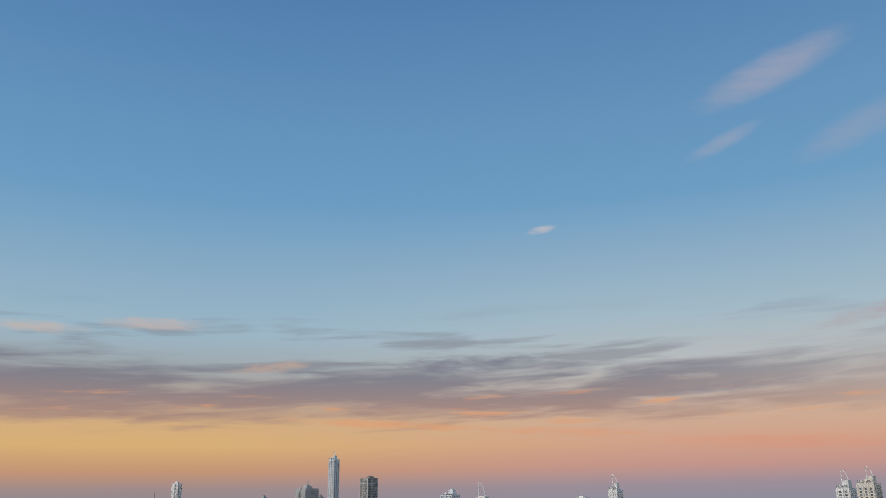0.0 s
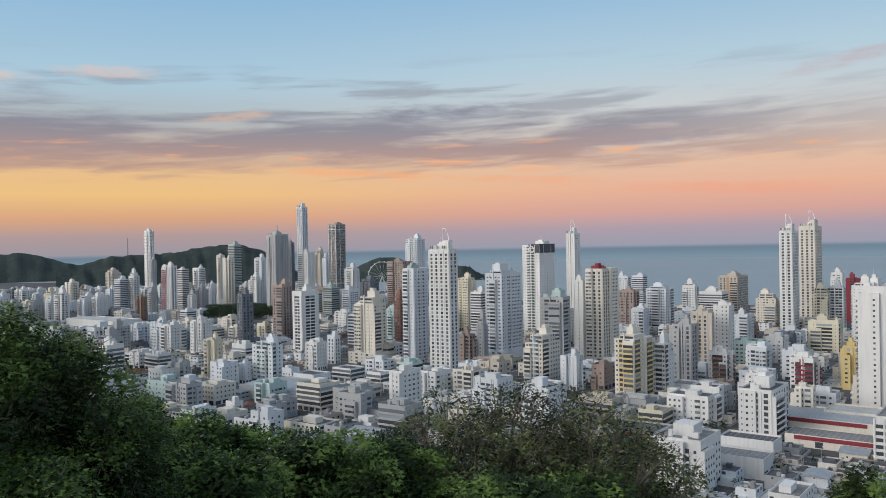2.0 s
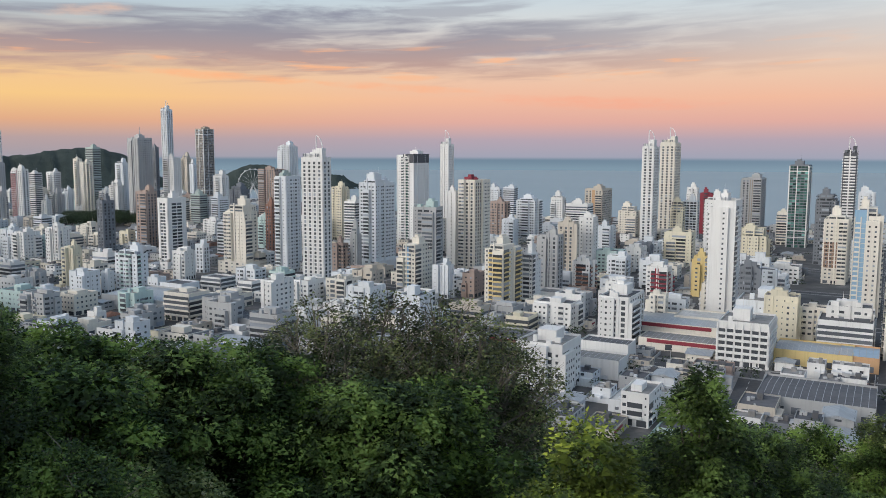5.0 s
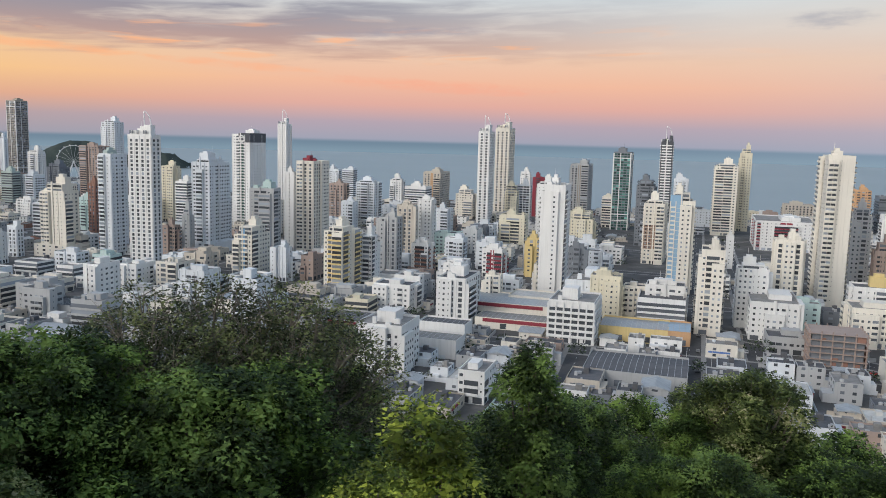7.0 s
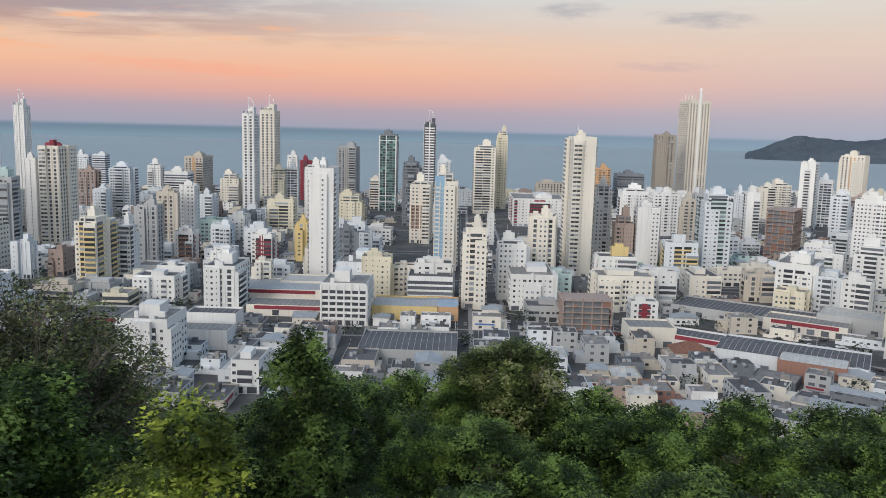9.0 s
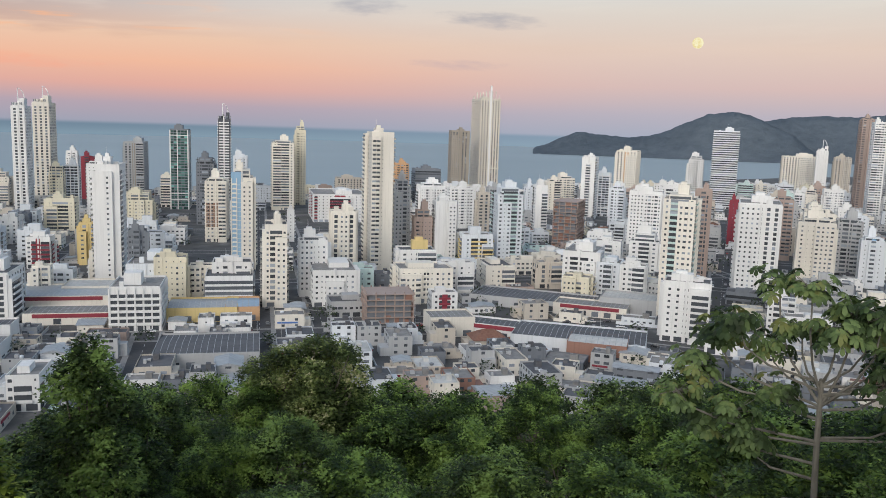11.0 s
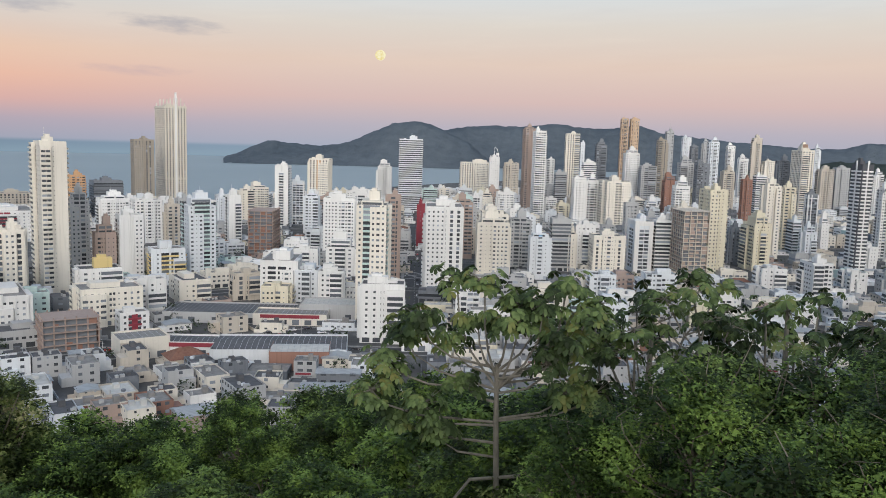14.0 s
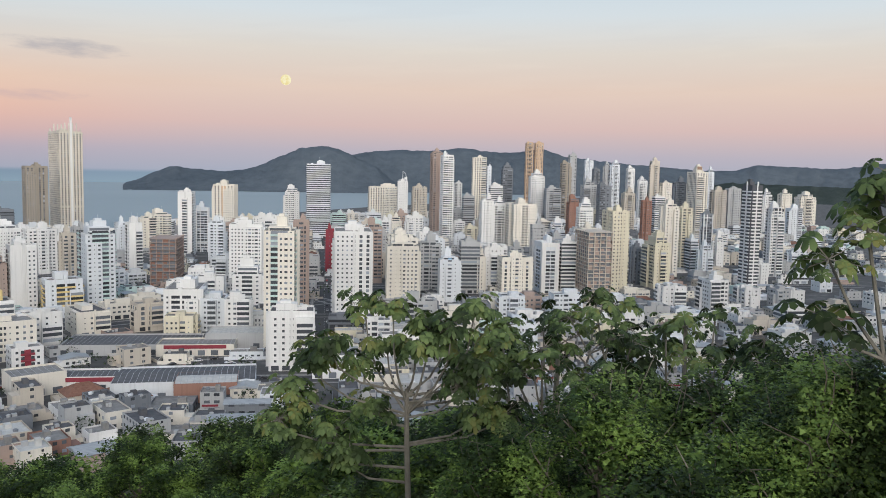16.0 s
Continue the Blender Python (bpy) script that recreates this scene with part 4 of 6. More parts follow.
building(-42.35, 482, 16.3, 13.0, 35.2, -38.7, "p", "white")
building(-44.38, 509, 15.6, 12.5, 46.3, -38.7, "v", "cream")
building(-43.94, 882, 54.0, 74.7, 27.7, -38.7, "p", "white", accent="red", extra="white block with dark red roof frames")
building(-44.75, 1163, 35.3, 28.2, 24.7, -38.7, "v", "beige")
building(-46.86, 576, 15.3, 27.5, 94.1, -38.7, "x", "cream")
building(-48.41, 622, 12.4, 9.9, 59.8, -38.7, "f", "grey")
building(-48.28, 1057, 18.6, 14.9, 51.3, -38.7, "p", "orange")
building(-50.08, 1093, 34.0, 27.2, 43.9, -38.7, "s", "slate")
building(-52.25, 1210, 24.3, 19.5, 94.5, -38.7, "v", "bronze")
building(-54.06, 1274, 30.1, 54.2, 142.7, -38.7, "v", "sand", crown="fins", extra="tallest sand-coloured tower with ledges and white pinnacles")
building(-50.45, 860, 26.2, 20.9, 41.8, -38.7, "p", "white")
building(-49.90, 615, 13.1, 10.5, 38.3, -38.7, "p", "rose")
building(-51.43, 615, 15.8, 12.6, 44.5, -38.7, "x", "white")
building(-52.48, 830, 24.4, 19.5, 39.7, -38.7, "p", "white")
building(-54.09, 765, 11.0, 8.8, 40.1, -38.7, "v", "beige")
building(-53.72, 598, 21.2, 16.9, 23.0, -38.7, "f", "cool", accent="yellow")
building(-55.80, 622, 19.9, 15.5, 56.6, -38.7, "f", "cool", accent="teal")
building(-58.03, 805, 11.9, 9.6, 46.1, -38.7, "x", "white")
building(-57.33, 955, 10.5, 8.4, 37.2, -38.7, "p", "cool")
building(-58.85, 1007, 15.7, 12.5, 41.6, -38.7, "p", "cream")
building(-60.09, 736, 21.3, 38.3, 39.6, -70.5, "c", "rose", accent="red")
building(-59.65, 1109, 21.2, 16.9, 40.1, -38.7, "p", "cream")
building(-61.35, 962, 14.9, 26.8, 70.4, -70.5, "x", "white")
building(-62.37, 1005, 13.3, 10.6, 51.1, -70.5, "k", "cool")
building(-63.31, 855, 13.8, 11.1, 46.0, -70.5, "p", "cool")
building(-63.86, 1120, 26.0, 46.8, 75.9, -70.5, "v", "cream", accent="orange")
building(-32.93, 470, 16.7, 13.4, 24.6, -38.7, "p", "lemon")
building(-34.87, 478, 12.2, 9.8, 18.2, -38.7, "p", "cream")
building(-30.86, 503, 9.9, 7.9, 35.0, -38.7, "f", "slate")
building(-36.78, 469, 24.9, 44.9, 16.7, -38.7, "s", "white", extra="white stepped block with long balcony rows")
building(-36.90, 468, 20.4, 16.3, 22.0, -38.7, "p", "white")
building(-43.65, 469, 24.0, 43.3, 19.5, -38.7, "p", "white")
building(-45.69, 480, 14.0, 11.2, 16.0, -38.7, "p", "teal")
building(-47.59, 420, 25.0, 20.0, 15.9, -38.7, "c", "brick", accent="red", extra="unfinished red brick building with bare floors")
building(-49.50, 502, 22.3, 17.8, 24.9, -38.7, "p", "white", accent="yellow", crown="cap")
building(-50.03, 472, 31.2, 23.3, 19.2, -38.7, "p", "cream")
building(-51.50, 434, 14.0, 11.2, 12.2, -38.7, "p", "white", accent="red")
building(-55.14, 527, 16.8, 30.2, 13.8, -38.7, "p", "cream")
building(-58.79, 528, 16.1, 12.9, 16.1, -38.7, "v", "beige")
building(-61.28, 520, 20.2, 36.4, 26.7, -70.5, "f", "white")
building(-60.92, 492, 15.8, 12.7, 13.9, -70.5, "p", "lemon", crown="cap")
building(-63.08, 509, 13.7, 19.8, 21.4, -70.5, "p", "cool")
building(-64.69, 499, 14.2, 11.3, 21.7, -70.5, "p", "white")
building(-65.24, 730, 26.8, 21.4, 50.6, -70.5, "p", "white")
building(-67.49, 466, 16.4, 29.6, 68.1, -70.5, "f", "cream", accent="teal")
building(-65.33, 597, 19.8, 15.9, 30.1, -70.5, "p", "white")
building(-70.04, 1211, 33.5, 26.8, 105.7, -70.5, "s", "cool")
building(-68.26, 1257, 20.5, 16.4, 69.9, -70.5, "p", "white")
building(-68.89, 581, 10.4, 8.3, 63.2, -70.5, "v", "rose")
building(-70.81, 802, 7.5, 6.0, 40.5, -70.5, "x", "red")
building(-72.42, 565, 24.5, 44.1, 58.3, -70.5, "v", "white", accent="navy", extra="white tower with a deep blue edge")
building(-68.31, 415, 21.4, 17.1, 29.0, -70.5, "p", "white")
building(-75.84, 616, 23.1, 18.5, 46.3, -70.5, "p", "cream")
building(-74.53, 1468, 52.5, 42.0, 69.7, -70.5, "v", "cream")
building(-75.82, 1406, 16.1, 12.9, 80.9, -70.5, "p", "white", crown="sail")
building(-77.00, 1459, 23.8, 19.0, 71.0, -70.5, "v", "beige")
building(-78.15, 1211, 14.0, 25.1, 128.8, -70.5, "p", "rose")
building(-78.86, 1131, 14.1, 25.3, 121.1, -70.5, "p", "white")
building(-79.64, 1505, 13.8, 11.1, 78.6, -70.5, "p", "white")
building(-80.39, 1357, 18.1, 14.5, 59.9, -70.5, "s", "grey")
building(-81.09, 1408, 21.1, 16.9, 123.7, -70.5, "v", "cream")
building(-81.79, 1703, 8.1, 6.5, 111.9, -70.5, "x", "cool")
building(-83.01, 1507, 16.8, 13.5, 113.2, -70.5, "p", "slate")
building(-81.69, 955, 13.7, 11.0, 69.7, -70.5, "p", "white")
building(-82.52, 985, 12.9, 10.3, 65.7, -70.5, "p", "white")
building(-84.03, 971, 26.6, 47.0, 63.5, -70.5, "p", "cream")
building(-82.27, 1308, 19.4, 15.5, 78.3, -70.5, "s", "white")
building(-84.50, 1906, 15.4, 12.3, 167.7, -70.5, "v", "apricot")
building(-85.16, 1907, 17.5, 14.0, 168.1, -70.5, "v", "apricot")
building(-85.07, 1409, 22.6, 18.1, 100.1, -70.5, "p", "white")
building(-86.15, 1360, 23.1, 18.5, 75.0, -70.5, "f", "grey")
building(-87.01, 1456, 14.7, 11.8, 117.7, -70.5, "v", "bronze")
building(-87.47, 1806, 15.1, 12.1, 140.4, -70.5, "p", "grey", crown="spire")
building(-87.65, 1157, 16.1, 12.9, 66.3, -70.5, "p", "brick")
building(-88.57, 2008, 17.7, 14.1, 132.2, -70.5, "p", "cool")
building(-89.08, 1906, 14.6, 11.7, 111.9, -70.5, "p", "slate")
building(-89.82, 2007, 15.2, 12.2, 126.4, -70.5, "p", "grey")
building(-90.34, 1908, 18.5, 14.8, 127.9, -70.5, "p", "cool")
building(-91.37, 2008, 17.1, 13.6, 118.1, -70.5, "p", "white")
building(-92.94, 1506, 14.1, 11.3, 125.3, -70.5, "x", "beige")
building(-92.18, 1607, 15.2, 12.2, 92.7, -70.5, "p", "white")
building(-88.62, 1309, 20.2, 16.1, 88.7, -70.5, "p", "grey")
building(-89.62, 1257, 16.4, 13.1, 82.9, -70.5, "v", "slate")
building(-91.29, 1307, 16.7, 13.4, 74.5, -70.5, "p", "beige")
building(-92.50, 1105, 11.6, 9.3, 66.6, -70.5, "p", "brick")
building(-93.30, 1207, 15.0, 12.0, 69.7, -70.5, "s", "white")
building(-93.74, 1508, 17.1, 13.6, 87.2, -70.5, "p", "cream")
building(-94.61, 1308, 17.2, 13.8, 91.9, -70.5, "f", "slate")
building(-95.73, 1265, 17.7, 31.9, 105.9, -70.5, "v", "cream", crown="dome", extra="cream tower with an arched brown crown")
building(-96.54, 1604, 9.5, 7.6, 114.2, -70.5, "p", "cool")
building(-97.10, 1459, 20.0, 16.0, 77.5, -70.5, "p", "beige")
building(-98.01, 1510, 20.4, 16.3, 80.3, -70.5, "p", "grey")
building(-96.44, 955, 10.4, 8.3, 58.9, -70.5, "k", "slate")
building(-94.06, 856, 14.0, 11.2, 72.1, -70.5, "p", "cream")
building(-95.05, 905, 11.9, 9.5, 66.2, -70.5, "p", "lemon")
building(-89.09, 684, 20.4, 36.8, 54.7, -70.5, "c", "brick", extra="unfinished brown brick tower with bare floor slabs")
building(-90.48, 717, 13.7, 24.7, 68.9, -70.5, "p", "lemon")
building(-93.35, 760, 14.3, 25.7, 46.2, -70.5, "p", "lemon")
building(-92.03, 785, 10.4, 8.3, 32.7, -70.5, "v", "slate")
building(-97.05, 634, 14.8, 19.1, 24.8, -70.5, "f", "white")
building(-95.55, 895, 8.1, 14.5, 34.7, -70.5, "s", "cool")
building(-96.47, 870, 11.2, 9.0, 31.4, -70.5, "p", "cool")
building(-97.26, 928, 9.1, 7.3, 36.4, -70.5, "p", "white")
building(-99.18, 773, 9.5, 17.1, 92.8, -70.5, "b", "dark")
building(-100.62, 906, 13.4, 10.7, 71.0, -70.5, "f", "white")
building(-100.09, 1505, 11.3, 9.0, 77.0, -70.5, "p", "white")
building(-101.14, 1710, 20.4, 16.3, 72.7, -70.5, "p", "cream")
building(-102.34, 1815, 30.9, 24.7, 68.8, -70.5, "p", "cream")
building(-101.73, 1409, 19.2, 15.4, 53.2, -70.5, "p", "cool")
building(-75.83, 665, 20.4, 36.7, 46.5, -70.5, "p", "cream")
building(-77.70, 673, 16.0, 12.8, 42.7, -70.5, "f", "grey")
building(-79.11, 631, 14.0, 11.2, 34.9, -70.5, "p", "cool", accent="blue")
building(-80.55, 679, 15.7, 12.5, 42.1, -70.5, "s", "grey")
building(-81.28, 678, 9.0, 7.2, 32.8, -70.5, "p", "cream")
building(-83.69, 659, 23.1, 18.5, 32.5, -70.5, "v", "cream")
building(-85.92, 699, 14.2, 25.6, 41.7, -70.5, "d", "cool")
building(-87.35, 698, 13.3, 10.7, 42.8, -70.5, "s", "white")
building(-85.22, 755, 11.3, 9.0, 52.6, -70.5, "p", "grey")
building(-88.41, 1007, 16.7, 13.4, 65.6, -70.5, "p", "white")
building(-63.01, 534, 14.0, 11.2, 16.5, -70.5, "v", "beige")
building(-72.65, 668, 17.6, 14.1, 18.4, -70.5, "p", "white")

# open sight lines over the lower roofs
keep_clear(23.16, 22.39, 1645, -2.86)
keep_clear(20.83, 19.89, 1845, -2.78)
keep_clear(20.31, 19.46, 1445, -4.05)
keep_clear(19.44, 18.78, 1445, -4.08)
keep_clear(18.42, 17.85, 1795, -2.67)
keep_clear(18.17, 17.70, 1695, -2.86)
keep_clear(17.39, 16.44, 1345, -4.36)
keep_clear(16.44, 15.69, 1415, -4.22)
keep_clear(15.76, 15.24, 1345, -4.32)
keep_clear(15.41, 14.64, 1445, -4.26)
keep_clear(15.22, 14.52, 1375, -4.27)
keep_clear(14.58, 13.94, 1395, -4.29)
keep_clear(19.06, 18.32, 1195, -4.47)
keep_clear(18.29, 17.69, 1245, -4.50)
keep_clear(13.90, 13.37, 1495, -3.19)
keep_clear(13.48, 12.73, 1375, -4.15)
keep_clear(13.13, 12.27, 1545, -2.47)
keep_clear(11.85, 10.90, 1345, -5.53)
keep_clear(11.43, 10.56, 1445, -2.52)
keep_clear(10.58, 9.11, 1245, -4.07)
keep_clear(9.17, 8.72, 1315, -3.33)
keep_clear(8.53, 7.78, 1645, -0.67)
keep_clear(8.45, 7.36, 1245, -3.36)
keep_clear(7.36, 6.68, 1545, -3.00)
keep_clear(6.84, 6.39, 1445, -3.01)
keep_clear(6.40, 5.22, 1595, -2.64)
keep_clear(5.35, 4.35, 1345, -3.44)
keep_clear(4.37, 2.99, 1445, -3.85)
keep_clear(6.83, 5.77, 1145, -4.56)
keep_clear(5.77, 4.40, 1145, -4.60)
keep_clear(12.62, 11.53, 845, -6.71)
keep_clear(10.26, 8.93, 895, -5.99)
keep_clear(8.91, 7.14, 778, -7.28)
keep_clear(11.24, 10.36, 909, -6.25)
keep_clear(11.69, 9.62, 612, -9.21)
keep_clear(8.09, 6.65, 667, -8.46)
keep_clear(6.63, 5.71, 702, -8.05)
keep_clear(14.45, 12.58, 608, -9.26)
keep_clear(14.67, 13.64, 649, -8.70)
keep_clear(12.55, 11.74, 618, -9.13)
keep_clear(9.72, 8.52, 601, -9.37)
keep_clear(8.99, 6.41, 586, -9.60)
keep_clear(18.35, 16.50, 638, -8.84)
keep_clear(16.96, 15.72, 643, -8.77)
keep_clear(13.48, 12.32, 501, -11.17)
keep_clear(11.87, 9.64, 434, -12.82)
keep_clear(5.99, 3.58, 455, -12.27)
keep_clear(3.93, 2.33, 575, -9.79)
keep_clear(2.41, 0.16, 498, -11.25)
keep_clear(0.20, -1.97, 529, -10.61)
keep_clear(6.32, 4.08, 604, -9.32)
keep_clear(4.64, 2.52, 694, -8.14)
keep_clear(2.34, 0.63, 1195, -3.51)
keep_clear(1.06, -0.26, 1295, -1.97)
keep_clear(1.97, 1.27, 806, -7.03)
keep_clear(1.26, -0.45, 686, -8.23)
keep_clear(3.10, 2.01, 698, -8.10)
keep_clear(-0.48, -2.51, 630, -8.94)
keep_clear(-2.52, -3.66, 945, -6.34)
keep_clear(-3.37, -4.51, 895, -5.18)
keep_clear(-2.61, -3.64, 673, -8.39)
keep_clear(-3.74, -4.53, 672, -8.40)
keep_clear(-4.41, -6.81, 694, -8.15)
keep_clear(-7.02, -9.25, 875, -4.24)
keep_clear(-8.13, -10.24, 659, -8.56)
keep_clear(-7.08, -9.53, 566, -9.93)
keep_clear(-9.60, -11.01, 555, -10.12)
keep_clear(-10.03, -10.96, 995, -4.84)
keep_clear(-10.48, -11.38, 709, -7.97)
keep_clear(-11.34, -13.39, 692, -8.16)
keep_clear(-13.35, -14.38, 1245, -3.49)
keep_clear(-13.50, -14.88, 895, -6.01)
keep_clear(-14.38, -15.41, 1215, -3.69)
keep_clear(-15.34, -17.00, 945, -6.00)
keep_clear(-14.35, -15.50, 795, -6.20)
keep_clear(-13.16, -15.58, 515, -10.88)
keep_clear(-11.60, -13.20, 561, -10.02)
keep_clear(-15.66, -17.10, 539, -10.42)
keep_clear(-16.98, -18.59, 569, -9.88)
keep_clear(-17.71, -18.71, 1145, -4.83)
keep_clear(-18.72, -20.59, 1045, -5.20)
keep_clear(-18.21, -19.62, 653, -8.64)
keep_clear(-19.62, -20.93, 675, -7.09)
keep_clear(-20.00, -21.84, 1095, -5.19)
keep_clear(-22.29, -23.71, 1015, -5.71)
keep_clear(-23.74, -24.85, 875, -6.24)
keep_clear(-24.92, -26.25, 955, -3.64)
keep_clear(-25.72, -26.67, 915, -5.46)
keep_clear(-26.47, -27.54, 975, -5.44)
keep_clear(-26.72, -27.45, 1115, -3.26)
keep_clear(-27.56, -28.39, 1075, -6.14)
keep_clear(-25.48, -27.39, 758, -7.46)
keep_clear(-27.87, -29.12, 815, -6.12)
keep_clear(-28.40, -30.26, 511, -10.97)
keep_clear(-30.12, -31.63, 1045, -4.98)
keep_clear(-30.21, -31.95, 795, -6.38)
keep_clear(-19.24, -20.75, 587, -9.59)
keep_clear(-21.62, -23.20, 639, -8.83)
keep_clear(-24.24, -25.95, 586, -9.61)
keep_clear(-27.33, -28.63, 595, -9.46)
keep_clear(-21.57, -23.27, 503, -11.14)
keep_clear(-21.11, -24.21, 429, -12.97)
keep_clear(-24.52, -25.78, 483, -11.58)
keep_clear(-27.87, -28.67, 534, -10.52)
keep_clear(-29.01, -32.70, 401, -13.85)
keep_clear(-30.12, -33.05, 468, -11.95)
keep_clear(-15.38, -20.05, 333, -16.50)
keep_clear(-22.78, -25.57, 298, -18.27)
keep_clear(-30.22, -31.78, 895, -7.02)
keep_clear(-32.35, -33.33, 975, -6.61)
keep_clear(-32.97, -34.29, 955, -6.20)
keep_clear(-34.60, -35.89, 815, -7.35)
keep_clear(-35.17, -36.63, 695, -10.01)
keep_clear(-36.03, -36.85, 935, -4.57)
keep_clear(-36.85, -38.34, 564, -9.97)
keep_clear(-37.02, -37.88, 895, -6.12)
keep_clear(-36.59, -37.10, 755, -8.89)
keep_clear(-39.53, -41.01, 955, -5.84)
keep_clear(-41.06, -41.79, 1015, -6.00)
keep_clear(-38.53, -39.55, 1045, -6.86)
keep_clear(-38.40, -39.11, 945, -7.26)
keep_clear(-39.04, -40.58, 445, -12.53)
keep_clear(-40.55, -41.06, 695, -8.77)
keep_clear(-41.32, -43.37, 472, -11.85)
keep_clear(-43.43, -45.33, 498, -11.24)
keep_clear(-41.89, -45.97, 845, -8.26)
keep_clear(-43.80, -45.69, 1145, -4.91)
keep_clear(-45.89, -47.83, 559, -10.05)
keep_clear(-47.76, -49.05, 613, -9.20)
keep_clear(-47.71, -48.84, 1045, -3.81)
keep_clear(-49.05, -51.10, 1075, -4.31)
keep_clear(-51.57, -52.92, 1195, -4.20)
keep_clear(-53.06, -55.05, 1245, -4.30)
keep_clear(-49.44, -51.46, 845, -5.63)
keep_clear(-49.21, -50.60, 605, -9.31)
keep_clear(-50.57, -52.28, 604, -9.32)
keep_clear(-51.48, -53.46, 815, -7.81)
keep_clear(-53.60, -54.57, 755, -8.08)
keep_clear(-52.50, -54.92, 585, -9.63)
keep_clear(-54.69, -56.89, 608, -9.26)
keep_clear(-57.51, -58.54, 795, -7.05)
keep_clear(-56.94, -57.71, 945, -5.99)
keep_clear(-58.30, -59.39, 995, -5.16)
keep_clear(-58.97, -61.19, 714, -7.91)
keep_clear(-58.97, -60.32, 1095, -4.82)
keep_clear(-60.78, -61.92, 945, -5.71)
keep_clear(-61.95, -62.78, 995, -6.35)
keep_clear(-62.80, -63.82, 845, -6.28)
keep_clear(-63.04, -64.67, 1095, -3.77)
keep_clear(-31.83, -34.04, 459, -12.17)
keep_clear(-34.09, -35.65, 469, -11.91)
keep_clear(-30.24, -31.49, 494, -11.33)
keep_clear(-35.10, -38.46, 446, -12.50)
keep_clear(-35.60, -38.20, 456, -12.23)
keep_clear(-41.89, -45.40, 446, -12.50)
keep_clear(-44.77, -46.61, 470, -11.88)
keep_clear(-45.64, -49.52, 405, -13.70)
keep_clear(-48.02, -50.96, 489, -11.45)
keep_clear(-47.82, -52.20, 455, -12.26)
keep_clear(-50.42, -52.57, 423, -13.15)
keep_clear(-53.75, -56.51, 508, -11.02)
keep_clear(-57.70, -59.85, 516, -10.87)
keep_clear(-59.80, -62.73, 499, -11.21)
keep_clear(-59.87, -61.96, 481, -11.63)
keep_clear(-62.15, -64.00, 496, -11.29)
keep_clear(-63.79, -65.56, 489, -11.45)
keep_clear(-64.10, -66.38, 715, -8.05)
keep_clear(-66.35, -68.62, 448, -12.44)
keep_clear(-64.30, -66.36, 585, -9.62)
keep_clear(-69.24, -70.85, 1195, -4.08)
keep_clear(-67.78, -68.75, 1245, -3.20)
keep_clear(-68.37, -69.42, 573, -9.82)
keep_clear(-70.54, -71.08, 795, -6.97)
keep_clear(-71.06, -73.78, 542, -10.37)
keep_clear(-66.76, -69.85, 403, -13.77)
keep_clear(-74.67, -77.00, 603, -9.34)
keep_clear(-73.44, -75.63, 1445, -3.27)
keep_clear(-75.47, -76.17, 1395, -3.25)
keep_clear(-76.49, -77.51, 1445, -3.42)
keep_clear(-77.74, -78.56, 1195, -4.58)
keep_clear(-78.41, -79.31, 1115, -4.96)
keep_clear(-79.35, -79.94, 1495, -2.97)
keep_clear(-79.96, -80.82, 1345, -3.74)
keep_clear(-80.60, -81.58, 1395, -1.57)
keep_clear(-81.63, -81.94, 1695, -1.75)
keep_clear(-82.64, -83.38, 1495, -1.52)
keep_clear(-81.22, -82.16, 945, -5.28)
keep_clear(-82.09, -82.95, 975, -5.26)
keep_clear(-82.91, -85.14, 945, -5.41)
keep_clear(-81.78, -82.76, 1295, -1.93)
keep_clear(-84.23, -84.77, 1895, -0.12)
keep_clear(-84.85, -85.46, 1895, -0.11)
keep_clear(-84.52, -85.61, 1395, -2.45)
keep_clear(-85.57, -86.72, 1345, -3.59)
keep_clear(-86.66, -87.35, 1445, -3.56)
keep_clear(-87.18, -87.75, 1795, -1.61)
keep_clear(-87.17, -88.13, 1145, -3.54)
keep_clear(-88.26, -88.87, 1995, -1.19)
keep_clear(-88.81, -89.34, 1895, -1.95)
keep_clear(-89.56, -90.08, 1995, -0.78)
keep_clear(-90.01, -90.68, 1895, -0.76)
keep_clear(-91.07, -91.66, 1995, -1.50)
keep_clear(-92.61, -93.27, 1495, -1.65)
keep_clear(-91.85, -92.51, 1595, -2.24)
keep_clear(-88.09, -89.15, 1295, -2.93)
keep_clear(-89.16, -90.07, 1245, -3.09)
keep_clear(-90.84, -91.73, 1295, -3.42)
keep_clear(-92.13, -92.87, 1095, -3.38)
keep_clear(-92.86, -93.74, 1195, -3.35)
keep_clear(-93.34, -94.14, 1495, -2.19)
keep_clear(-94.13, -95.08, 1295, -3.29)
keep_clear(-95.05, -96.41, 1245, -4.00)
keep_clear(-96.33, -96.75, 1595, -1.72)
keep_clear(-96.61, -97.60, 1445, -2.82)
keep_clear(-97.52, -98.50, 1495, -2.79)
keep_clear(-96.04, -96.83, 945, -4.72)
keep_clear(-93.47, -94.64, 845, -6.35)
keep_clear(-94.58, -95.52, 895, -4.79)
keep_clear(-87.75, -90.42, 662, -8.52)
keep_clear(-89.61, -91.34, 701, -8.07)
keep_clear(-92.46, -94.23, 744, -7.61)
keep_clear(-91.56, -92.49, 775, -7.30)
keep_clear(-96.04, -98.04, 619, -9.10)
keep_clear(-95.12, -95.98, 883, -6.43)
keep_clear(-96.00, -96.93, 859, -6.60)
keep_clear(-96.90, -97.61, 919, -6.18)
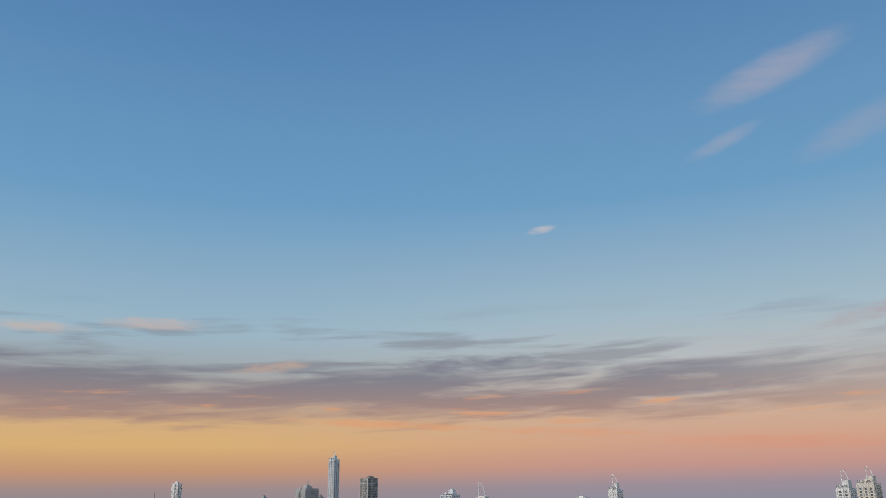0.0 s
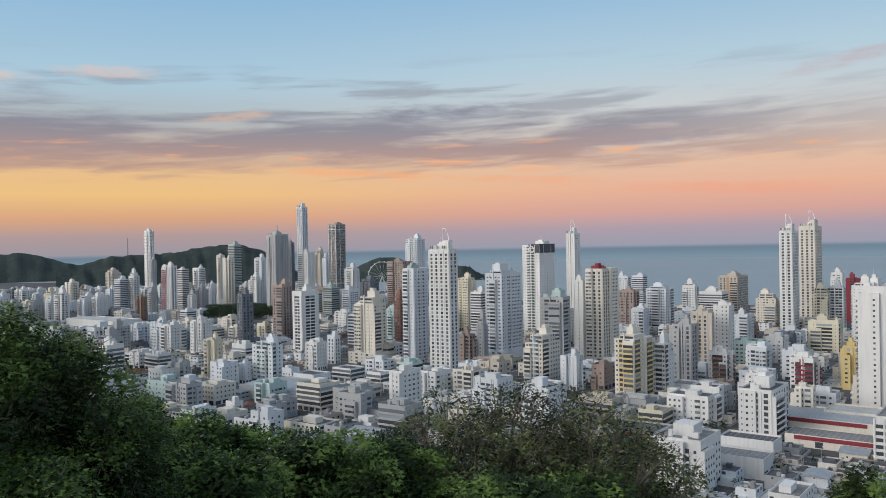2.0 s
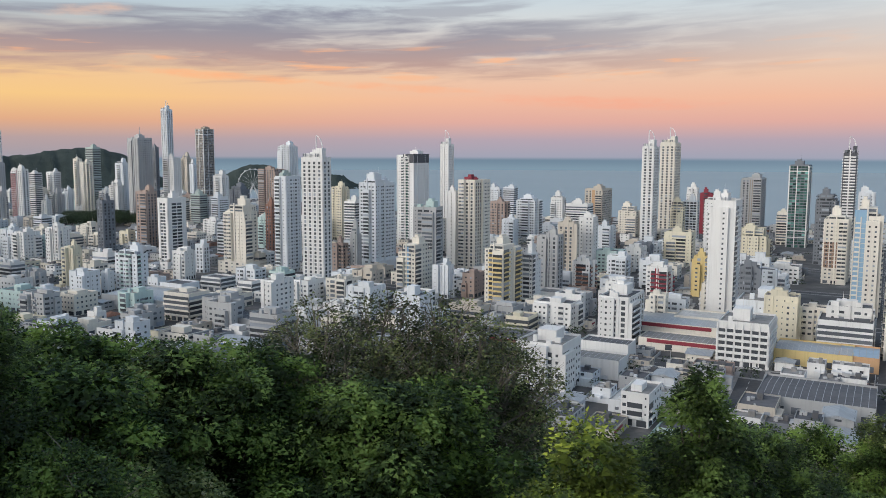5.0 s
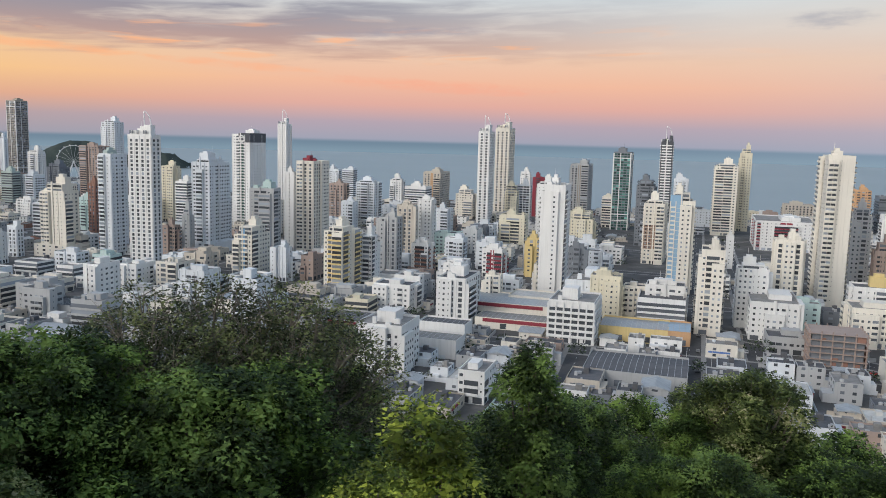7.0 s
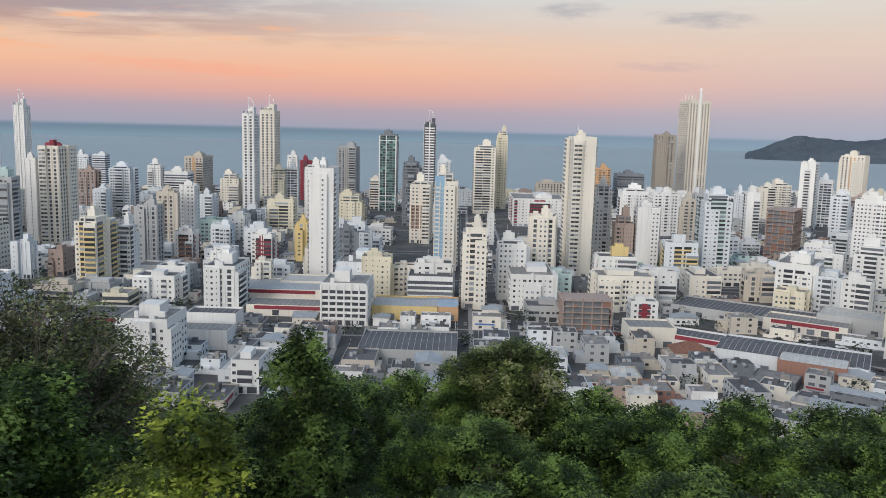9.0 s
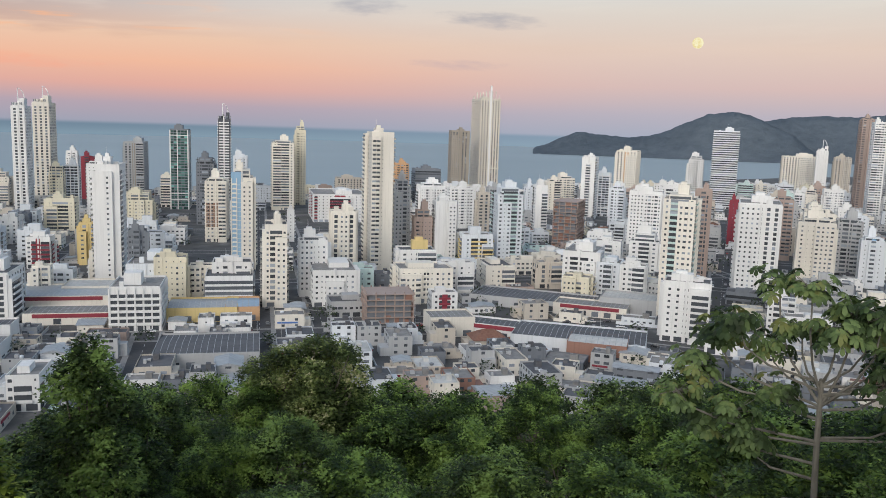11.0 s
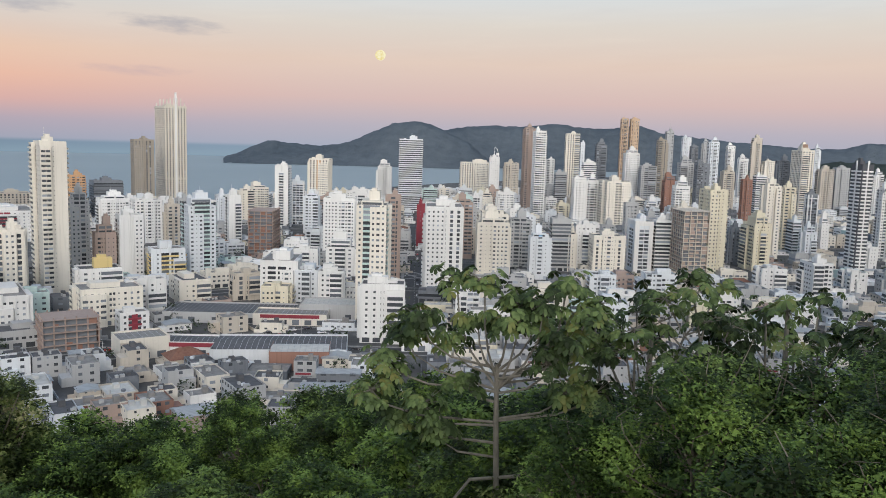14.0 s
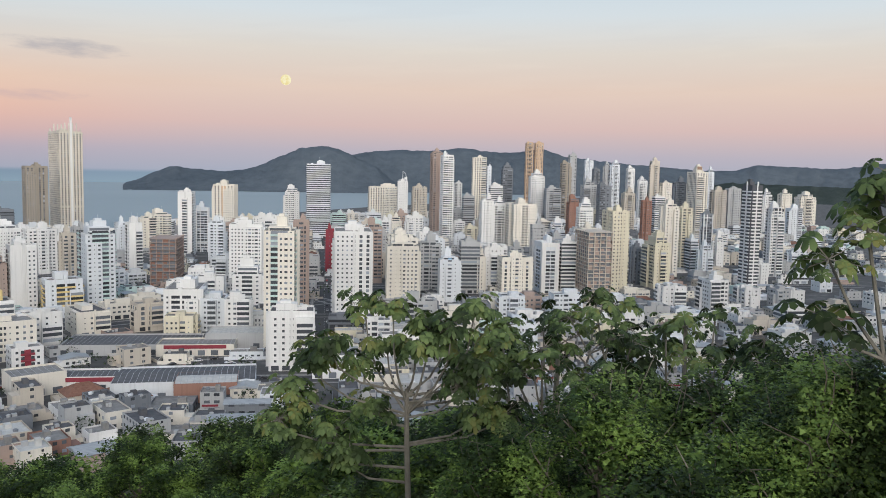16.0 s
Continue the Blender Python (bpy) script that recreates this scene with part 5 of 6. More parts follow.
keep_clear(-98.56, -99.80, 760, -7.44)
keep_clear(-100.08, -101.16, 895, -4.50)
keep_clear(-99.82, -100.36, 1495, -3.07)
keep_clear(-100.70, -101.57, 1695, -2.66)
keep_clear(-101.71, -102.96, 1795, -2.43)
keep_clear(-101.23, -102.23, 1395, -3.18)
keep_clear(-74.78, -76.87, 645, -8.75)
keep_clear(-76.95, -78.45, 662, -8.52)
keep_clear(-78.40, -79.82, 621, -9.08)
keep_clear(-79.80, -81.30, 668, -8.46)
keep_clear(-80.84, -81.71, 669, -8.44)
keep_clear(-82.51, -84.86, 644, -8.75)
keep_clear(-85.07, -86.78, 682, -8.28)
keep_clear(-86.70, -88.01, 687, -8.22)
keep_clear(-84.72, -85.73, 745, -6.35)
keep_clear(-87.83, -88.98, 995, -3.91)
keep_clear(-62.18, -63.84, 524, -10.71)
keep_clear(-71.87, -73.44, 657, -8.58)


# ---- streets ----
GRID_A, GRID_B = -38.7, -70.5   # headings of the two street grids


def road(name, g, u0, v0, u1, v1, width, z=0.05, lines=True, label="grey asphalt street between the blocks"):
    """A street in a grid's own plan: u across, v ahead along the heading g."""
    a, b = Vector((u0, v0)), Vector((u1, v1))
    d = (b - a).normalized()
    side = Vector((-d.y, d.x))
    root = thing("road", pose(0, 0, 0, 0, 0, g), label, "road", kind="structure")

    def strip(geo, o0, o1, zz, s0=0.0, s1=None):
        ln = (b - a).length if s1 is None else s1
        p = [a + d * s0 + side * o0, a + d * ln + side * o0, a + d * ln + side * o1, a + d * s0 + side * o1]
        i = len(geo.v)
        geo.v += [(q.x, q.y, zz) for q in p]
        geo.f.append((i + 3, i + 2, i + 1, i) if o1 < o0 else (i, i + 1, i + 2, i + 3))
    tar, walkway, mark = Geo(), Geo(), Geo()
    strip(tar, -width / 2, width / 2, z)
    for s in (-1, 1):
        e0, e1 = s * width / 2, s * (width / 2 + 2.4)
        strip(walkway, min(e0, e1), max(e0, e1), z + 0.14)
    part("carriageway", tar, ASPHALT, root)
    part("pavement", walkway, PAVING, root)
    if lines:
        n = int((b - a).length / 9)
        for k in range(n):
            strip(mark, -0.09, 0.09, z + 0.012, k * 9.0, k * 9.0 + 4.0)
        part("lane_marks", mark, LINE, root, kind="stuff")


road("road", GRID_A, 0, 300, 0, 1380, 11, 0.060)
road("road", GRID_A, 31, 400, 28, 900, 9, 0.064)
road("road", GRID_A, -46, 300, -62, 620, 10, 0.068)
road("road", GRID_A, -330, 388, 420, 392, 15, 0.072, label="wide grey avenue with parked cars")
for k, v in enumerate((520, 640, 770, 900, 1050, 1200)):
    road("road", GRID_A, -900, v, 420, v + 4, 9, 0.076 + 0.004 * k, False)
for k, u in enumerate((-140, -240, -350, -460, 130, 230, 330)):
    road("road", GRID_A, u, 440, u, 1250, 8, 0.100 + 0.004 * k, False)
road("road", GRID_B, 0, 420, 0, 1500, 16, 0.132)
road("road", GRID_B, -250, 395, 420, 380, 12, 0.136)
for k, v in enumerate((560, 700, 850, 1000)):
    road("road", GRID_B, -60, v, 500, v + 6, 9, 0.140 + 0.004 * k, False)


def grid_of(az):
    return GRID_A if az > -60 else GRID_B


def plan(az, dist, g):
    """Position in a grid's own plan."""
    a = radians(az - g)
    return -math.sin(a) * dist, math.cos(a) * dist


def on_road(az, dist, r, ease=0.7):
    u, v = plan(az, dist, grid_of(az))
    if grid_of(az) == GRID_A:
        lanes_u, lanes_v = (0, 30, -52, -140, -240, -350, -460, 130, 230, 330), (390, 522, 642, 772, 902, 1052, 1202)
    else:
        lanes_u, lanes_v = (0,), (388, 563, 703, 853, 1003)
    return any(abs(u - q) < r * ease + 4 for q in lanes_u) or any(abs(v - q) < r * ease + 4 for q in lanes_v)


def allowed_top(az, dist, half):
    """The greatest height that leaves the known blocks in sight."""
    cap = float(np.interp(az, [-110, -98, -88, -72, -60, -38, 0, 12, 30], [-3.4, -2.6, -2.4, -3.0, -3.6, -4.4, -4.3, -4.6, -5.0]))
    if dist > 1150 and az > 2:
        cap = float(np.interp(az, [2, 8, 30], [-3.4, -2.5, -2.2]))
    for a0, a1, dd, low in CLEAR:
        if dist < dd and az + half > a0 and az - half < a1:
            cap = min(cap, low + 0.35)
    return EYE + dist * math.tan(radians(cap))


def free(x, y, r, slack=1.0):
    return all((x - a) ** 2 + (y - b) ** 2 > (r * slack + c * slack) ** 2 for a, b, c in FOOTPRINTS.near(x, y))


# ---- halls and low sheds ----
def hall(az, dist, w, d, h, turn, wall, roof, label, pitch=0.0, seams=True, sign=""):
    at = heading(az, dist)
    root = thing("hall", pose(at.x, at.y, 0, 0, 0, turn), label, "building", "low halls of the town")
    FOOTPRINTS.append((at.x, at.y, 0.42 * math.hypot(w, d)))
    b, r, s, g = Geo(), Geo(), Geo(), Geo()
    b.box(-w / 2, w / 2, -d / 2, d / 2, -1, h, "bt")
    i = len(b.v)
    for fc in faces_of(w, d):
        b.slab(fc, 0, fc[3], h, h + 0.9, 0.0, 0.2)
    z1 = h + pitch
    r.v = [(-w / 2 + 0.2, -d / 2 + 0.2, h), (w / 2 - 0.2, -d / 2 + 0.2, h), (w / 2 - 0.2, 0, z1), (-w / 2 + 0.2, 0, z1), (w / 2 - 0.2, d / 2 - 0.2, h), (-w / 2 + 0.2, d / 2 - 0.2, h)]
    r.f = [(0, 1, 2, 3), (3, 2, 4, 5), (0, 3, 5), (1, 4, 2)]
    if seams:
        n = int(w / 2.5)
        for k in range(1, n):
            x = -w / 2 + k * w / n
            j = len(s.v)
            s.v += [(x - 0.1, -d / 2 + 0.3, h + 0.10), (x + 0.1, -d / 2 + 0.3, h + 0.10), (x + 0.1, 0, z1 + 0.10), (x - 0.1, 0, z1 + 0.10), (x + 0.1, d / 2 - 0.3, h + 0.10), (x - 0.1, d / 2 - 0.3, h + 0.10)]
            s.f += [(j, j + 1, j + 2, j + 3), (j + 3, j + 2, j + 4, j + 5)]
    rng = random.Random(int(dist))
    for fc in faces_of(w, d)[:2]:
        n = max(2, int(fc[3] / 6))
        for k in range(n):
            if rng.random() < 0.7:
                g.slab(fc, (k + 0.2) * fc[3] / n, (k + 0.75) * fc[3] / n, 0.4, min(h - 0.8, 3.2), 0.05)
    part("wall", b, paint(wall), root)
    part("roof", r, ROOFS[roof], root)
    part("roof_seams", s, ROOFS["light" if roof == "metal" else "metal"], root, kind="stuff")
    part("glazing", g, GLASS, root, kind="stuff")
    if sign:
        q = Geo()
        fc = faces_of(w, d)[0]
        q.slab(fc, fc[3] * 0.1, fc[3] * 0.9, h - 1.4, h + 0.5, 0.25)
        part("sign_band", q, paint(sign), root, COLOUR_WORDS[sign] + " sign band")
    return root


hall(-35.0, 430, 34, 26, 6.5, GRID_A, "yellow", "metal", "long yellow-walled shop hall with a grey metal roof", 1.5)
hall(-37.6, 430, 17, 26, 6.5, GRID_A, "orange", "blue", "orange-fronted shop with a pale blue metal roof", 1.5)
hall(-35.3, 352, 42, 34, 6.0, GRID_A, "grey", "dark", "wide grey hall with a dark flat roof", 1.0)
hall(-26.3, 470, 56, 34, 8.0, GRID_A, "cream", "metal", "cream supermarket hall with a metal roof and red signs", 0.8, sign="red")
hall(-27.0, 435, 44, 20, 5.0, GRID_A, "cream", "concrete", "low shop row with a red front", 0.4, sign="red")
hall(9.0, 560, 62, 40, 8.0, GRID_A, "grey", "metal", "large warehouse with a pale metal roof", 2.0)
hall(-61.3, 378, 60, 30, 7.0, GRID_B + 4, "cool", "dark", "long market hall with a dark curved roof", 1.6)
hall(-62.6, 366, 26, 20, 7.6, GRID_B + 4, "brick", "light", "ribbed white market roof on brick walls", 1.2)
hall(-21.0, 375, 26, 16, 8.0, GRID_A, "white", "concrete", "long white shop building with a flat roof")
hall(-21.8, 402, 24, 14, 9.0, GRID_A, "white", "dark", "white workshop with a dark flat roof")
hall(-14.5, 430, 46, 26, 5.0, GRID_A, "grey", "dark", "dark-roofed car dealer hall with red signs", 0.4, sign="red")
hall(-29.5, 480, 52, 22, 9.0, GRID_A, "cream", "light", "long cream podium with a flat roof")
hall(-18.5, 560, 30, 18, 6.0, GRID_A, "white", "concrete", "low white hall with a flat roof")
hall(-58.0, 470, 70, 30, 5.0, GRID_B, "grey", "dark", "low yard hall with a dark roof")
hall(-62.0, 455, 40, 18, 5.5, GRID_B, "cream", "concrete", "cream shop row with a flat roof", sign="red")
hall(-66.0, 470, 55, 22, 8.0, GRID_B, "grey", "light", "long grey podium under white blocks")
hall(-55.0, 395, 36, 16, 6.0, GRID_B, "white", "dark", "white hall with a dark roof", 1.2, sign="red")
hall(-73.0, 400, 46, 20, 6.0, GRID_B, "white", "light", "long white hall with a pale roof")
hall(-52.0, 395, 22, 18, 9.0, GRID_A, "cream", "concrete", "cream corner building with a flat roof")
hall(3.0, 470, 30, 20, 8.0, GRID_A, "grey", "dark", "grey hall with a flat dark roof")
hall(21.0, 1150, 110, 40, 12.0, GRID_A, "white", "light", "large white hall with a pale roof", 2)


def house(az, dist, w, d, h, turn, wall, roof, seed, into=None):
    """A small house with a hipped or flat roof."""
    rng = random.Random(seed)
    at = heading(az, dist)
    if into:
        into.m = pose(at.x, at.y, 0, 0, 0, turn)
    root = into or thing("house", pose(at.x, at.y, 0, 0, 0, turn), "small %s house with a %s roof" % (COLOUR_WORDS[wall], {"tile": "red tile", "concrete": "flat concrete", "dark": "dark flat", "metal": "grey metal", "light": "pale flat", "blue": "bluish metal"}[roof]), "house", "houses of the town")
    FOOTPRINTS.append((at.x, at.y, 0.45 * math.hypot(w, d)))
    b, r, g = Geo(), Geo(), Geo(dist > 450)
    b.box(-w / 2, w / 2, -d / 2, d / 2, -1, h, "b")
    if roof in ("tile", "metal"):
        o, t = 0.6, min(w, d) * (0.28 if roof == "tile" else 0.12)
        k = min(w, d) * 0.5 * (0.9 if roof == "tile" else 0.0)
        r.v = [(-w / 2 - o, -d / 2 - o, h), (w / 2 + o, -d / 2 - o, h), (w / 2 + o, d / 2 + o, h), (-w / 2 - o, d / 2 + o, h), (-w / 2 - o + k, 0, h + t), (w / 2 + o - k, 0, h + t)]
        r.f = [(0, 1, 5, 4), (2, 3, 4, 5), (1, 2, 5), (3, 0, 4), (3, 2, 1, 0)]
    else:
        for fc in faces_of(w, d):
            b.slab(fc, 0, fc[3], h, h + 0.7, 0.0, 0.2)
        r.box(-w / 2 + 0.2, w / 2 - 0.2, -d / 2 + 0.2, d / 2 - 0.2, h - 0.1, h + 0.1, "b")
        r.box(w * 0.1, w * 0.3, -1, 1.2, h, h + rng.uniform(1.2, 2.6), "b")
    for fc in faces_of(w, d):
        punch(g, fc, 0, h + 0.4, rng, step=rng.choice((2.8, 3.6, 4.4)), ww=1.5, wh=1.2)
    # a lower annexe, yard walls and small units on the roof
    fc = rng.choice(faces_of(w, d))
    q, out, low = rng.choice((0.0, 0.45)), rng.uniform(2.0, 4.5), h * rng.uniform(0.45, 0.75)
    annexe, units = Geo(), Geo()
    annexe.slab(fc, fc[3] * q, fc[3] * (q + 0.55), -1, low, out)
    if into:
        for fc in rng.sample(faces_of(w + 5, d + 5), 2):
            b.slab(fc, 0, fc[3], -1, 1.8, 0.0, 0.18)
    if into or seed % 2:
        part("annexe", annexe, paint(wall), root)
    if roof not in ("tile", "metal"):
        for _ in range(rng.randint(1, 3)):
            x, y, k = rng.uniform(-0.4, 0.1) * w, rng.uniform(-0.38, 0.38) * d, rng.uniform(0.4, 1.0)
            units.box(x - k, x + k, y - k * 0.8, y + k * 0.8, h, h + rng.uniform(0.7, 1.8), "b")
    if into or seed % 2 == 0:
        part("roof_unit", units, paint("grey"), root, kind="stuff")
    if not into and rng.random() < 0.4:
        front = faces_of(w, d)[0]
        sign, tint = Geo(), rng.choice(("red", "red", "navy", "yellow", "teal", "white"))
        sign.slab(front, front[3] * 0.08, front[3] * rng.uniform(0.5, 0.92), 2.7, 3.5, 0.3)
        part("sign_band", sign, paint(tint), root, COLOUR_WORDS[tint] + " shop sign band")
    part("wall", b, paint(wall), root)
    deck = part("roof", r, ROOFS[roof], root)
    part("glazing", g, GLASS, root, kind="stuff")
    if not into and roof not in ("tile", "metal"):
        tank = Geo()
        x, y = -w * 0.25, rng.uniform(-0.25, 0.25) * d
        tank.tube([(x, y, h), (x, y, h + 0.9), (x, y, h + 1.15)], [0.8, 0.9, 0.5], 10)
        part("water_tank", tank, paint(rng.choice(("cool", "grey", "slate"))), deck, "round plastic water tank")


def fill_town():
    rng = random.Random(5)
    far_blocks, far_houses = Joined(), Joined()
    blocks = houses = 0
    walls = ["white"] * 10 + ["cool"] * 8 + ["cream"] * 5 + ["grey"] * 5 + ["beige"] * 2 + ["lemon", "rose", "slate", "teal"]
    tries = 0
    while blocks < 1450 and tries < 60000:
        tries += 1
        az = rng.uniform(-112, 32)
        near = tries < 900
        dist = math.sqrt(rng.uniform(430 ** 2, (640 if near else 2300) ** 2))
        if dist > coast(az) * 0.95:
            continue
        w, d = rng.uniform(12, 22), rng.uniform(11, 18)
        r = 0.5 * math.hypot(w, d)
        p = heading(az, dist)
        if on_road(az, dist, r) or not free(p.x, p.y, r, 0.75):
            continue
        want = rng.choice((10, 13, 16, 20, 26, 32, 38, 45, 52)) if dist > 620 else rng.choice((7, 10, 13, 16, 20, 24))
        if az < -88:
            want *= float(np.interp(az, [-108, -97, -88], [0.25, 0.4, 1.0]))
        h = min(want, allowed_top(az, dist - r, math.degrees(r / dist)) - 2.5)
        if h < 5:
            continue
        style = rng.choice("pppppffsv") if h > 18 else rng.choice("ppps")
        building(az, dist, w, d, h, grid_of(az) + rng.choice((0, 0, 0, 2, -3)), style, rng.choice(walls), seed=blocks, into=None if blocks < 55 else far_blocks)
        blocks += 1
    tries = 0
    house_walls = ["white"] * 5 + ["cool"] * 4 + ["cream"] * 4 + ["grey"] * 8 + ["beige"] * 5 + ["slate"] * 3 + ["lemon", "rose", "teal", "brick"]
    roofs = ["tile"] + ["concrete"] * 6 + ["dark"] * 8 + ["metal"] * 5 + ["light"] * 2
    while houses < 1900 and tries < 90000:
        tries += 1
        az = rng.uniform(-112, 30)
        near = tries < 3000
        dist = math.sqrt(rng.uniform(290 ** 2, (480 if near else 1250 if az > -88 else 1900) ** 2))
        w, d, h = rng.uniform(7, 19), rng.uniform(7, 14), rng.choice((3.2, 3.6, 4.2, 5.0, 6.4, 8.0))
        r = 0.5 * math.hypot(w, d)
        p = heading(az, dist)
        if -68 < az < -49 and 398 < dist < 436:   # open car park beside the avenue
            continue
        if hill_height(az, dist - r) > 0 or on_road(az, dist, r, 0.45) or not free(p.x, p.y, r, 0.76):
            continue
        if h + 2.5 > allowed_top(az, dist - r, math.degrees(r / dist)):
            continue
        house(az, dist, w, d, h, grid_of(az) + rng.choice((0, 90)), rng.choice(house_walls), rng.choice(roofs), houses, None if houses < 215 else far_houses)
        houses += 1
    far_blocks.finish("distant_blocks", "crowded pale apartment blocks farther off in the town", "buildings")
    far_houses.finish("distant_houses", "crowded small houses farther off in the town", "houses")
    return blocks, houses


print("filled", fill_town())


# ---- cars and town trees ----
def car_kind(key, rgb):
    m, n, b = principled("car_paint_" + key)
    b.inputs["Base Color"].default_value = (*rgb, 1)
    b.inputs["Roughness"].default_value = 0.3
    b.inputs["Coat Weight"].default_value = 0.6
    root = thing("car", Matrix(), "parked %s car beside the street" % key, "car", "parked cars")
    body, cabin, glass = Geo(), Geo(), Geo()
    prof = [(-2.1, 0.35), (2.1, 0.35), (2.1, 0.72), (1.95, 0.86), (0.95, 0.98), (-1.75, 0.98), (-2.1, 0.85)]
    for g, pr, hw in ((body, prof, 0.86), (glass, [(0.9, 0.95), (0.25, 1.42), (-1.25, 1.42), (-1.8, 0.95)], 0.74)):
        k = len(pr)
        g.v = [(s * hw, y, z) for s in (-1, 1) for y, z in pr]
        g.f = [tuple(range(k)), tuple(reversed(range(k, 2 * k)))] + [(i, i + k, (i + 1) % k + k, (i + 1) % k) for i in range(k)]
    cabin.box(-0.70, 0.70, -1.22, 0.22, 1.40, 1.47)
    part("body", body, m, root)
    part("glasshouse", glass, GLASS, root, "dark car windows")
    part("roof", cabin, m, root)
    for x in (-0.8, 0.8):
        for y in (-1.3, 1.3):
            w = Geo()
            w.tube([(x - 0.1, y, 0.32), (x + 0.1, y, 0.32)], [0.32, 0.32], 10)
            tyre = part("wheel", w, paint("dark"), root)
            hub = Geo()
            k = 1 if x > 0 else -1
            hub.tube([(x + 0.09 * k, y, 0.32), (x + 0.125 * k, y, 0.32)], [0.19, 0.17], 8)
            part("hubcap", hub, paint("grey"), tyre)
    return root


def park_cars():
    rng = random.Random(3)
    kinds = [car_kind("white", (0.75, 0.75, 0.75)), car_kind("silver", (0.42, 0.43, 0.45)), car_kind("black", (0.02, 0.02, 0.025)), car_kind("red", (0.35, 0.03, 0.03)), car_kind("grey", (0.15, 0.16, 0.17))]
    spots = []
    for g, along, fixed, lo, hi in ((GRID_A, "u", 385.5, -320, 400), (GRID_A, "u", 397.5, -320, 400), (GRID_A, "v", -4.0, 310, 620), (GRID_A, "v", 4.0, 310, 620), (GRID_A, "v", 26.5, 410, 620),
                                    (GRID_B, "v", -6.0, 420, 900), (GRID_B, "v", 6.0, 420, 900), (GRID_B, "v", 2.0, 420, 900), (GRID_B, "u", 383.0, -60, 200), (GRID_B, "u", 391.0, -160, 200)):
        q = lo
        while q < hi:
            q += rng.uniform(5.5, 26)
            spots.append((g, q, fixed, 90) if along == "u" else (g, fixed, q, 0))
    rng.shuffle(spots)
    for g, u, v, turn in spots[:150]:
        p = pose(0, 0, 0, 0, 0, g) @ Vector((u, v, 0.14))
        copy_thing(rng.choice(kinds), Matrix.Translation(p) @ Matrix.Rotation(radians(g + turn + rng.choice((0, 180)) + rng.uniform(-2, 2)), 4, "Z"))
    for k in range(30):   # the car park beside the avenue
        p = heading(-66.6 + 1.1 * (k % 15), 412 + 8 * (k // 15) + rng.uniform(-1, 1), 0.14)
        if free(p.x, p.y, 3.0):
            copy_thing(rng.choice(kinds), Matrix.Translation(p) @ Matrix.Rotation(radians(GRID_B + rng.choice((0, 180)) + rng.uniform(-5, 5)), 4, "Z"))
    for k in range(26):   # the crowded yard at the foot of the hill
        p = heading(-18.6, 338) + pose(0, 0, 0, 0, 0, GRID_A) @ Vector((-8 + 2.7 * (k % 7), -8 + 5.2 * (k // 7), 0.02))
        copy_thing(rng.choice(kinds), Matrix.Translation(p) @ Matrix.Rotation(radians(GRID_A + rng.uniform(-6, 6)), 4, "Z"))
    for kind in kinds:
        for o in (*kind.children_recursive, kind):
            bpy.data.objects.remove(o)


park_cars()


def street_lamp(g, u, v, turn):
    p = pose(0, 0, 0, 0, 0, g) @ Vector((u, v, 0.1))
    root = thing("street_lamp", Matrix.Translation(p) @ Matrix.Rotation(radians(g + turn), 4, "Z"), "grey steel street lamp with a curved arm", "street lamp", "street lamps")
    pole, head = Geo(), Geo()
    pole.tube([(0, 0, -0.3), (0, 0, 7.5), (0.4, 0, 8.4), (1.8, 0, 8.8)], [0.11, 0.08, 0.06, 0.05], 6)
    head.box(1.5, 2.3, -0.15, 0.15, 8.72, 8.9)
    post = part("pole", pole, paint("grey"), root)
    part("lamp_head", head, paint("cool"), post)


for k in range(12):
    street_lamp(GRID_A, -150 + 32 * k, 382.5, 90)
    street_lamp(GRID_B, -8.6, 430 + 34 * k, 0)


def mast():
    """The aerial on the northern hill."""
    at = heading(19.45, 2900)
    root = thing("radio_mast", pose(at.x, at.y, 78), "thin steel radio mast on the hilltop", "mast")
    g = Geo()
    g.tube([(0, 0, -5), (0, 0, 40), (0, 0, 62)], [1.6, 1.1, 0.6], 4)
    part("pole", g, paint("slate"), root)


def ferris_wheel():
    """The big wheel on the shore, half hidden by a tower."""
    at = heading(2.75, 1720)
    root = thing("ferris_wheel", pose(at.x, at.y, 0, 0, 0, 20), "large white ferris wheel on the shore", "ferris wheel")
    rim, spoke, legs = Geo(), Geo(), Geo()
    pts = [(30 * math.cos(t), 0, 36 + 30 * math.sin(t)) for t in np.linspace(0, 2 * math.pi, 37)]
    rim.tube(pts, [0.7] * 37, 5)
    for k in range(18):
        t = 2 * math.pi * k / 18
        spoke.tube([(0, 0, 36), (30 * math.cos(t), 0, 36 + 30 * math.sin(t))], [0.22, 0.22], 3)
        rim.box(31 * math.cos(t) - 1.2, 31 * math.cos(t) + 1.2, -1.2, 1.2, 34.5 + 31 * math.sin(t), 37 + 31 * math.sin(t))
    for s in (-1, 1):
        legs.tube([(14 * s, 4, 0), (0, 1.5, 36)], [0.9, 0.6], 5)
        legs.tube([(14 * s, -4, 0), (0, -1.5, 36)], [0.9, 0.6], 5)
    part("rim", rim, paint("white"), root)
    part("spokes", spoke, paint("white"), root, kind="stuff")
    part("leg_frame", legs, paint("white"), root, kind="stuff")


mast()
ferris_wheel()


